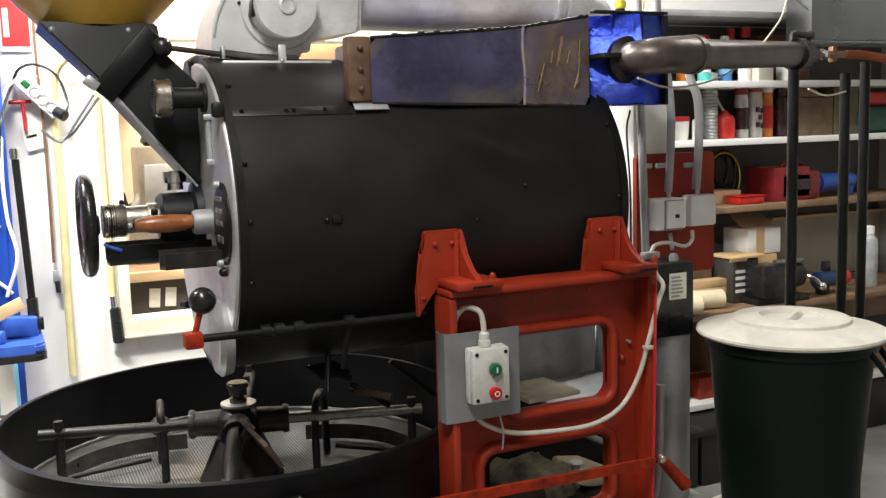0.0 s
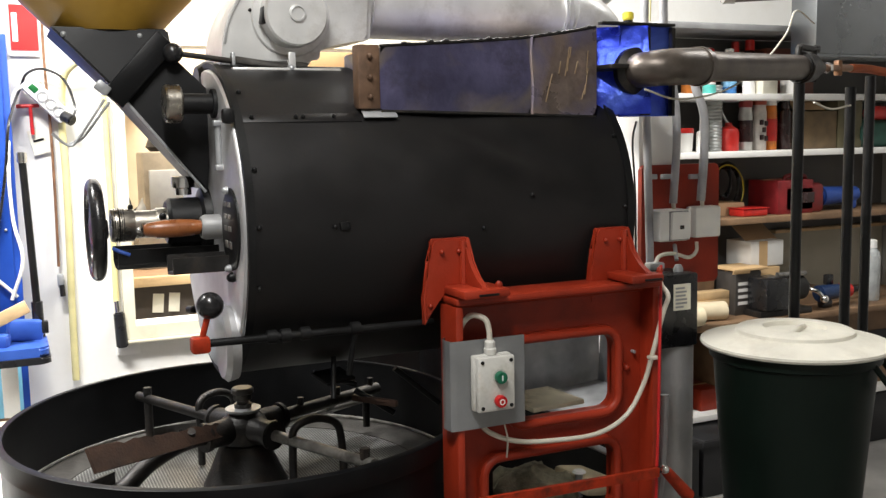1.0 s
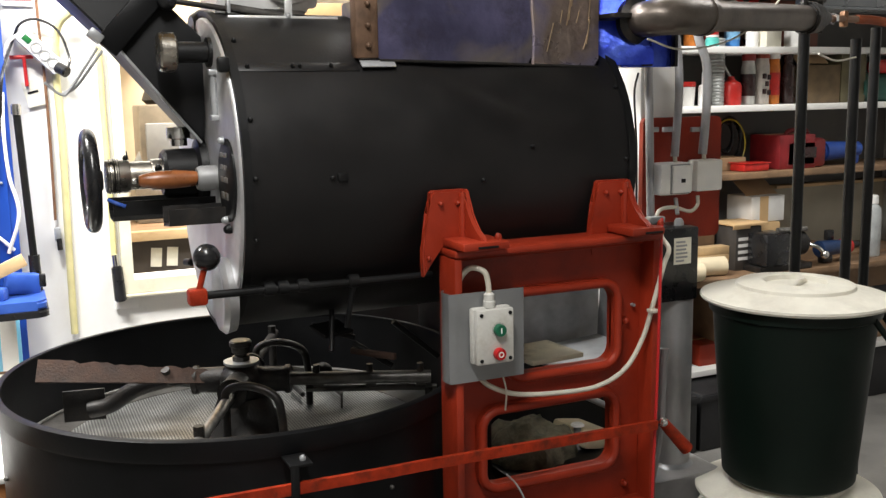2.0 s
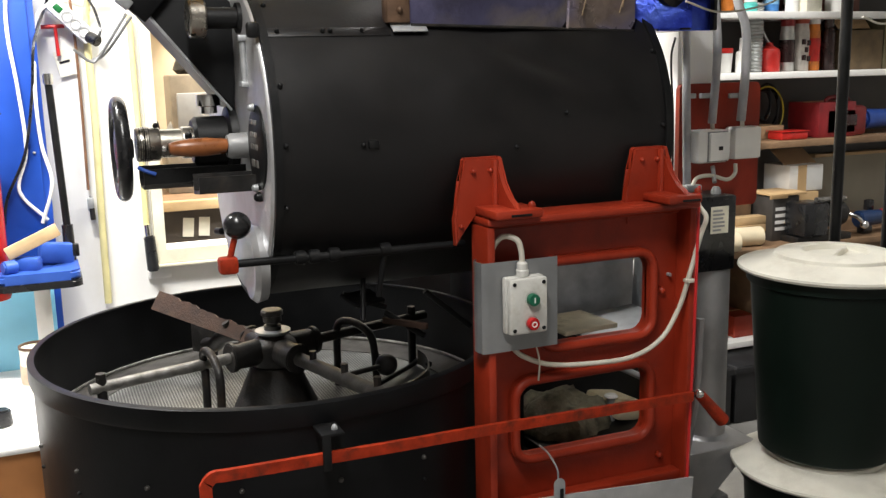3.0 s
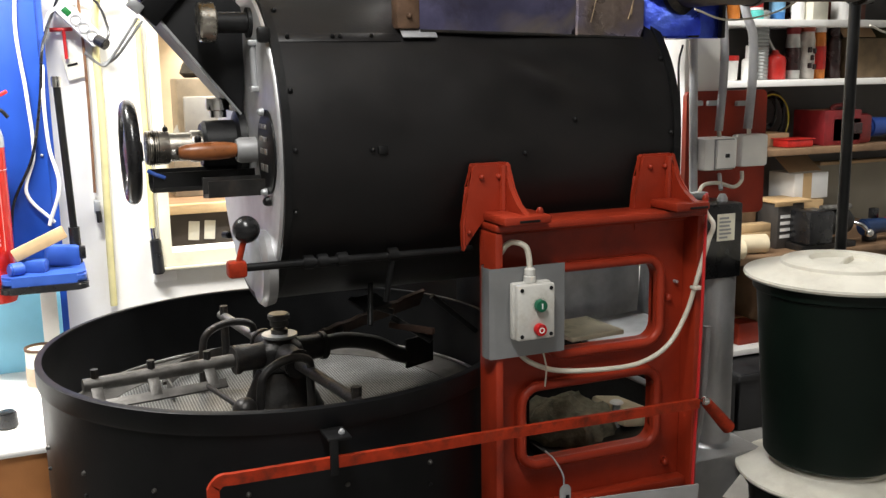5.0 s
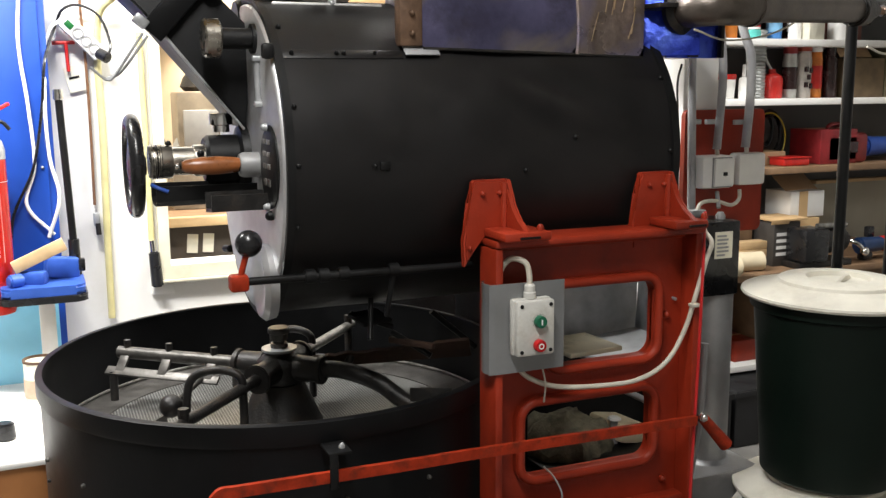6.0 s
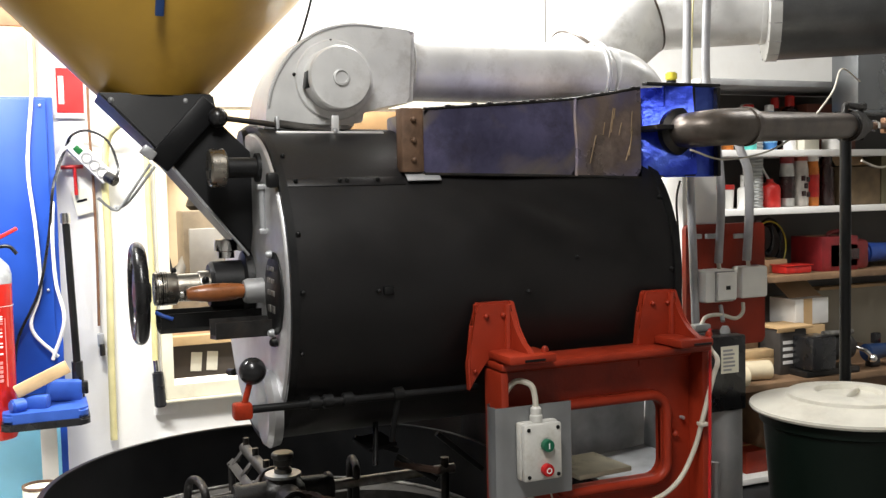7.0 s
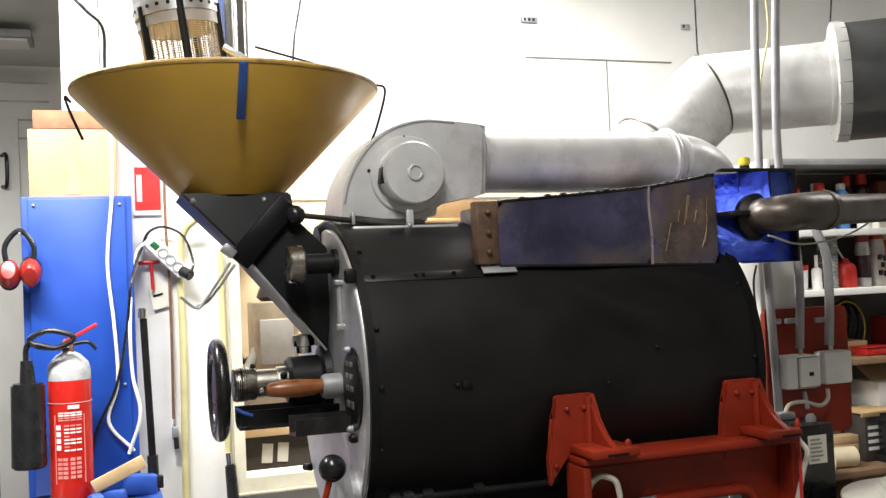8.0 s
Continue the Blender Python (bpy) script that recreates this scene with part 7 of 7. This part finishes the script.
# ---- behind the window ----
def store_room():
    g = thing("grinder", (0.3, 2.3, 0.9), "old grey coffee grinder standing behind the window", "grinder")
    m = mat("brown_grey_paint", (0.25, 0.21, 0.16), 0.5, 0.1, 0.2)
    c = (0.204, 2.300, 1.404)
    part("body", box((c[0] + 0.03, 2.3, c[2] - 0.02), (0.2, 0.2, 0.32), 0.012), m, g)
    part("hopper_neck", lathe([(0.05, 0), (0.07, 0.02), (0.055, 0.06), (0.03, 0.09), (0, 0.09)], Matrix.Translation((c[0] + 0.03, 2.3, c[2] + 0.14)), 28), CAST, g)
    part("front_plate", box((c[0] + 0.03, 2.195, c[2] - 0.04), (0.15, 0.02, 0.2), 0.006), GREY, g)
    part("crank", tube([(c[0] - 0.07, 2.25, c[2] - 0.1), (c[0] - 0.12, 2.22, c[2] - 0.12), (c[0] - 0.14, 2.2, c[2] - 0.06)], 0.012), CAST, g)
    part("chute", rod((c[0] - 0.05, 2.24, c[2] - 0.08), (c[0] - 0.11, 2.2, c[2] - 0.16), 0.03, 0.02), GREY, g)
    zb = 1.010
    part("stand", span((c[0] - 0.1, 2.2, zb + 0.02), (c[0] + 0.16, 2.4, c[2] - 0.181), 0.004), m, g)
    sh = thing("store_bench", (0.9, 2.2, 0), "pine edged bench in the store room", "bench")
    part("edge", span((-0.38, 1.93, zb - 0.02), (2.15, 1.97, zb + 0.02), 0.003), PINE, sh)
    part("top", span((-0.38, 1.971, zb), (2.15, 2.6, zb + 0.019), 0.002), WOOD, sh)
    part("front", span((-0.38, 1.99, 0.0), (2.15, 2.02, zb - 0.001), 0.002), mat("dark_front", (0.05, 0.038, 0.028), 0.6), sh, "dark brown bench front")
    for x in ((0.142, 1.985, 0.911), (0.208, 1.985, 0.910)):
        part("paper_note", box(x, (0.045, 0.003, 0.08), rot=(0, 5, 0)), PAPER, sh, "cream paper note", smooth=0)
    b = thing("tan_backboard", (0.9, 2.9, 1.5), "tan board behind the store shelves", "board")
    part("board", span((-0.38, 2.9, 0.0), (2.15, 2.95, 2.6), 0.003), DARKTAN, b)
    for k, (px, s) in enumerate((((0.177, 2.550, 1.877), (0.07, 0.05, 0.18)), ((1.071, 2.300, 1.972), (0.4, 0.2, 0.14)), ((0.889, 2.500, 1.996), (0.2, 0.2, 0.16)))):
        cb = thing("store_box", px, "brown cardboard box stored behind the window", "box")
        part("body", box(px, s, 0.004), CARD if k else GREY, cb)
        part("shelf", span((px[0] - s[0] / 2 - 0.05, px[1] - 0.1, px[2] - s[2] / 2 - 0.02), (px[0] + s[0] / 2 + 0.05, 2.9, px[2] - s[2] / 2 - 0.001), 0.002), PINE, cb)


store_room()


# ---- above the hopper, far room ----
def high_things():
    s = thing("mesh_sleeve", (-0.302, 0.090, 2.141), "grey wire mesh feed sleeve with a perforated strap", "sleeve")
    p0, p1, p2 = Vector((-0.298, 0.090, 2.138)), Vector((-0.313, 0.090, 2.256)), Vector((-0.341, 0.090, 2.396))
    ax = (p1 - p0).normalized()
    m0 = Matrix.Translation(p0) @ ax.to_track_quat("Z", "Y").to_matrix().to_4x4()
    L, R = (p1 - p0).length, 0.086
    bm = bmesh.new()
    for k in range(40):
        a = 2 * math.pi * k / 40
        rod(m0 @ Vector((R * 0.95 * math.cos(a), R * 0.95 * math.sin(a), -0.03)), m0 @ Vector((R * math.cos(a), R * math.sin(a), L)), 0.0016, None, bm, 4)
    for k in range(26):
        lathe([(R - 0.001, 0.005 * k - 0.02), (R + 0.001, 0.005 * k - 0.0185)], m0, 40, bm)
    part("mesh", bm, GALV, s, "fine wire mesh", smooth=0)
    for a in (0, 70, 150, 230, 300):
        v = Vector((R * math.cos(radians(a)), R * math.sin(radians(a)), 0))
        part("seam_strip", rod(m0 @ (v + Vector((0, 0, -0.03))), m0 @ (v * 1.03 + Vector((0, 0, L))), 0.009, seg=8), BLACKSTEEL, s)
    part("upper_pipe", tube([p0 + ax * L * 0.62, p1 + ax * 0.02, p2, p2 + Vector((-0.05, 0, 0.35))], 0.09, seg=32), GREY, s)
    part("strap", lathe([(R + 0.004, L - 0.02), (R + 0.007, L - 0.02), (R + 0.007, L + 0.012), (R + 0.004, L + 0.012)], m0, 40, closed=True), GALV, s, "perforated steel strap")
    for k in range(24):
        a = 2 * math.pi * k / 24
        part("strap_hole", rod(m0 @ Vector(((R + 0.0068) * math.cos(a), (R + 0.0068) * math.sin(a), L - 0.004)), m0 @ Vector(((R + 0.0082) * math.cos(a), (R + 0.0082) * math.sin(a), L - 0.004)), 0.0045, seg=8), BLACKSTEEL, s)
    s.location += Vector((0.01, 0, -0.018))
    c = thing("steel_pipe", (-0.122, 0.500, 2.316), "polished steel riser pipe beside a blue strip", "pipe")
    q = (-0.119, 0.500, 2.316)
    part("riser", rod((q[0], 0.5, 1.95), (q[0], 0.5, 3.1), 0.033, seg=32), CHROME, c)
    q2 = (-0.165, 0.520, 2.320)
    part("blue_strip", span((q2[0] - 0.018, 0.52, 1.95), (q2[0] + 0.018, 0.54, 3.1), 0.002), mat("navy_strip", (0.03, 0.05, 0.16), 0.45), c, "dark blue metal strip")
    for k, (pts, lab) in enumerate((([(-0.586, 1.500, 2.696), (-0.510, 1.500, 2.618), (-0.458, 1.550, 2.572), (-0.455, 1.580, 2.454), (-0.460, 1.580, 2.203)], "black cable hanging from the ceiling"), ([(0.057, 0.400, 2.451), (0.024, 0.400, 2.296), (-0.009, 0.300, 2.152)], "thin dark cable behind the hopper"), ([(1.609, 0.900, 2.414), (1.655, 0.900, 2.211), (1.781, 0.900, 2.174)], "thin dark cable by the duct"), ([(1.443, 0.300, 2.496), (1.451, 0.300, 2.321), (1.413, 0.300, 2.163), (1.403, 0.300, 1.921)], "yellow green earth cable beside the conduits"), ([(2.513, 1.200, 2.835), (2.483, 1.200, 2.587), (2.460, 1.200, 2.439)], "thin dark cable on the wall"))):
        w = thing("hanging_cable", pts[0], lab, "cable")
        part("cable", tube(pts, 0.006 if k == 0 else 0.0035, seg=8), TUBING if k == 3 else RUBBER, w)
        part("ceiling_hook", rod(pts[0], (pts[0][0], pts[0][1], 3.1), 0.003, seg=6), RUBBER, w)
    yl = thing("yellow_valve", (1.005, -0.150, 1.860), "small yellow and black valve cap on the burner box", "valve")
    v = (1.003, -0.150, 1.857)
    part("body", rod((v[0], -0.15, 1.829), (v[0], -0.15, v[2]), 0.012), RUBBER, yl)
    part("cap", rod((v[0], -0.15, v[2] + 0.0005), (v[0], -0.15, v[2] + 0.02), 0.014, bevel=0.003), mat("yellow_plastic", (0.7, 0.6, 0.05), 0.4), yl)
    for p in ((1.257, 1.580, 2.696), (2.028, 1.580, 2.701)):
        pl = thing("wall_plate", p, "small grey plate screwed to the wall", "plate")
        w = 0.075 if p[0] < 1.6 else 0.04
        part("plate", box((p[0], 1.592, p[2]), (w, 0.012, 0.022), 0.002), GALV, pl)
        for k in range(3 if w > 0.05 else 1):
            part("text_bar", box((p[0] - w * 0.3 + 0.02 * k, 1.5855, p[2]), (0.012, 0.001, 0.012)), BLACKSTEEL, pl, smooth=0)
    # far room
    lf = thing("ceiling_light", (-0.917, 3.600, 3.027), "pale fluorescent ceiling fitting in the far room", "lamp")
    p = (-0.824, 3.600, 3.030)
    part("housing", span((p[0] - 0.9, 3.5, p[2] - 0.015), (p[0], 3.75, p[2] + 0.03), 0.006), GREY, lf)
    part("diffuser", span((p[0] - 0.88, 3.52, p[2] - 0.03), (p[0] - 0.02, 3.73, p[2] - 0.016), 0.004), WALL, lf)
    part("hanger", rod((p[0] - 0.4, 3.62, p[2] + 0.03), (p[0] - 0.4, 3.62, 3.1), 0.006), GREY, lf)
    z = 3.325
    solo("ceiling_far", span((-6, 1.75, z), (-0.65, 4.59, z + 0.05)), CEIL, "grey lowered ceiling of the far room", "ceiling", "structure")
    for k in range(6):
        zz = z - 0.1 - 0.12 * k
        solo("trim", span((-4.5, 4.585, zz), (-0.8, 4.599, zz + 0.008)), mat("wall_joint", (0.5, 0.49, 0.46), 0.7) if k == 0 else bpy.data.materials["wall_joint"], "shallow joint in the painted wall boards", "trim", "structure", smooth=0)
    d = thing("door_1", (-1.087, 4.500, 2.406), "white door with black pull handle in the far wall", "door", kind="structure")
    p = (-1.085, 4.550, 2.412)
    part("leaf", span((p[0] - 0.8, 4.56, 0.0), (p[0] + 0.1, 4.598, p[2] + 0.35), 0.004), WALL, d)
    part("door_handle", tube([(p[0], 4.555, p[2] + 0.1), (p[0] + 0.03, 4.5, p[2] + 0.09), (p[0] + 0.03, 4.5, p[2] - 0.09), (p[0], 4.555, p[2] - 0.1)], 0.012), RUBBER, d, "black pull handle")
    jk = thing("dark_jacket_rack", (-0.953, 2.600, 0.987), "dark purple cloth and white fittings stored in the far room", "rack")
    q = (-0.953, 2.600, 0.987)
    part("cloth", box((q[0] - 0.2, 2.6, q[2] - 0.1), (0.4, 0.2, 0.7), 0.05), mat("purple_cloth", (0.02, 0.008, 0.03), 0.9), jk)
    part("stand", span((q[0] - 0.3, 2.55, 0), (q[0] - 0.1, 2.65, q[2] - 0.4), 0.01), WALL, jk)


high_things()


def motions():
    """The stirrer turns steadily, clockwise from above."""
    walk(STIRRER, [(0.5 * k, pose(BX, BY, BZ, 0, 0, SPIN0 - SPIN * (0.5 * k - 3.5))) for k in range(17)])


SPIN0, SPIN = 82.0, 49.0
motions()
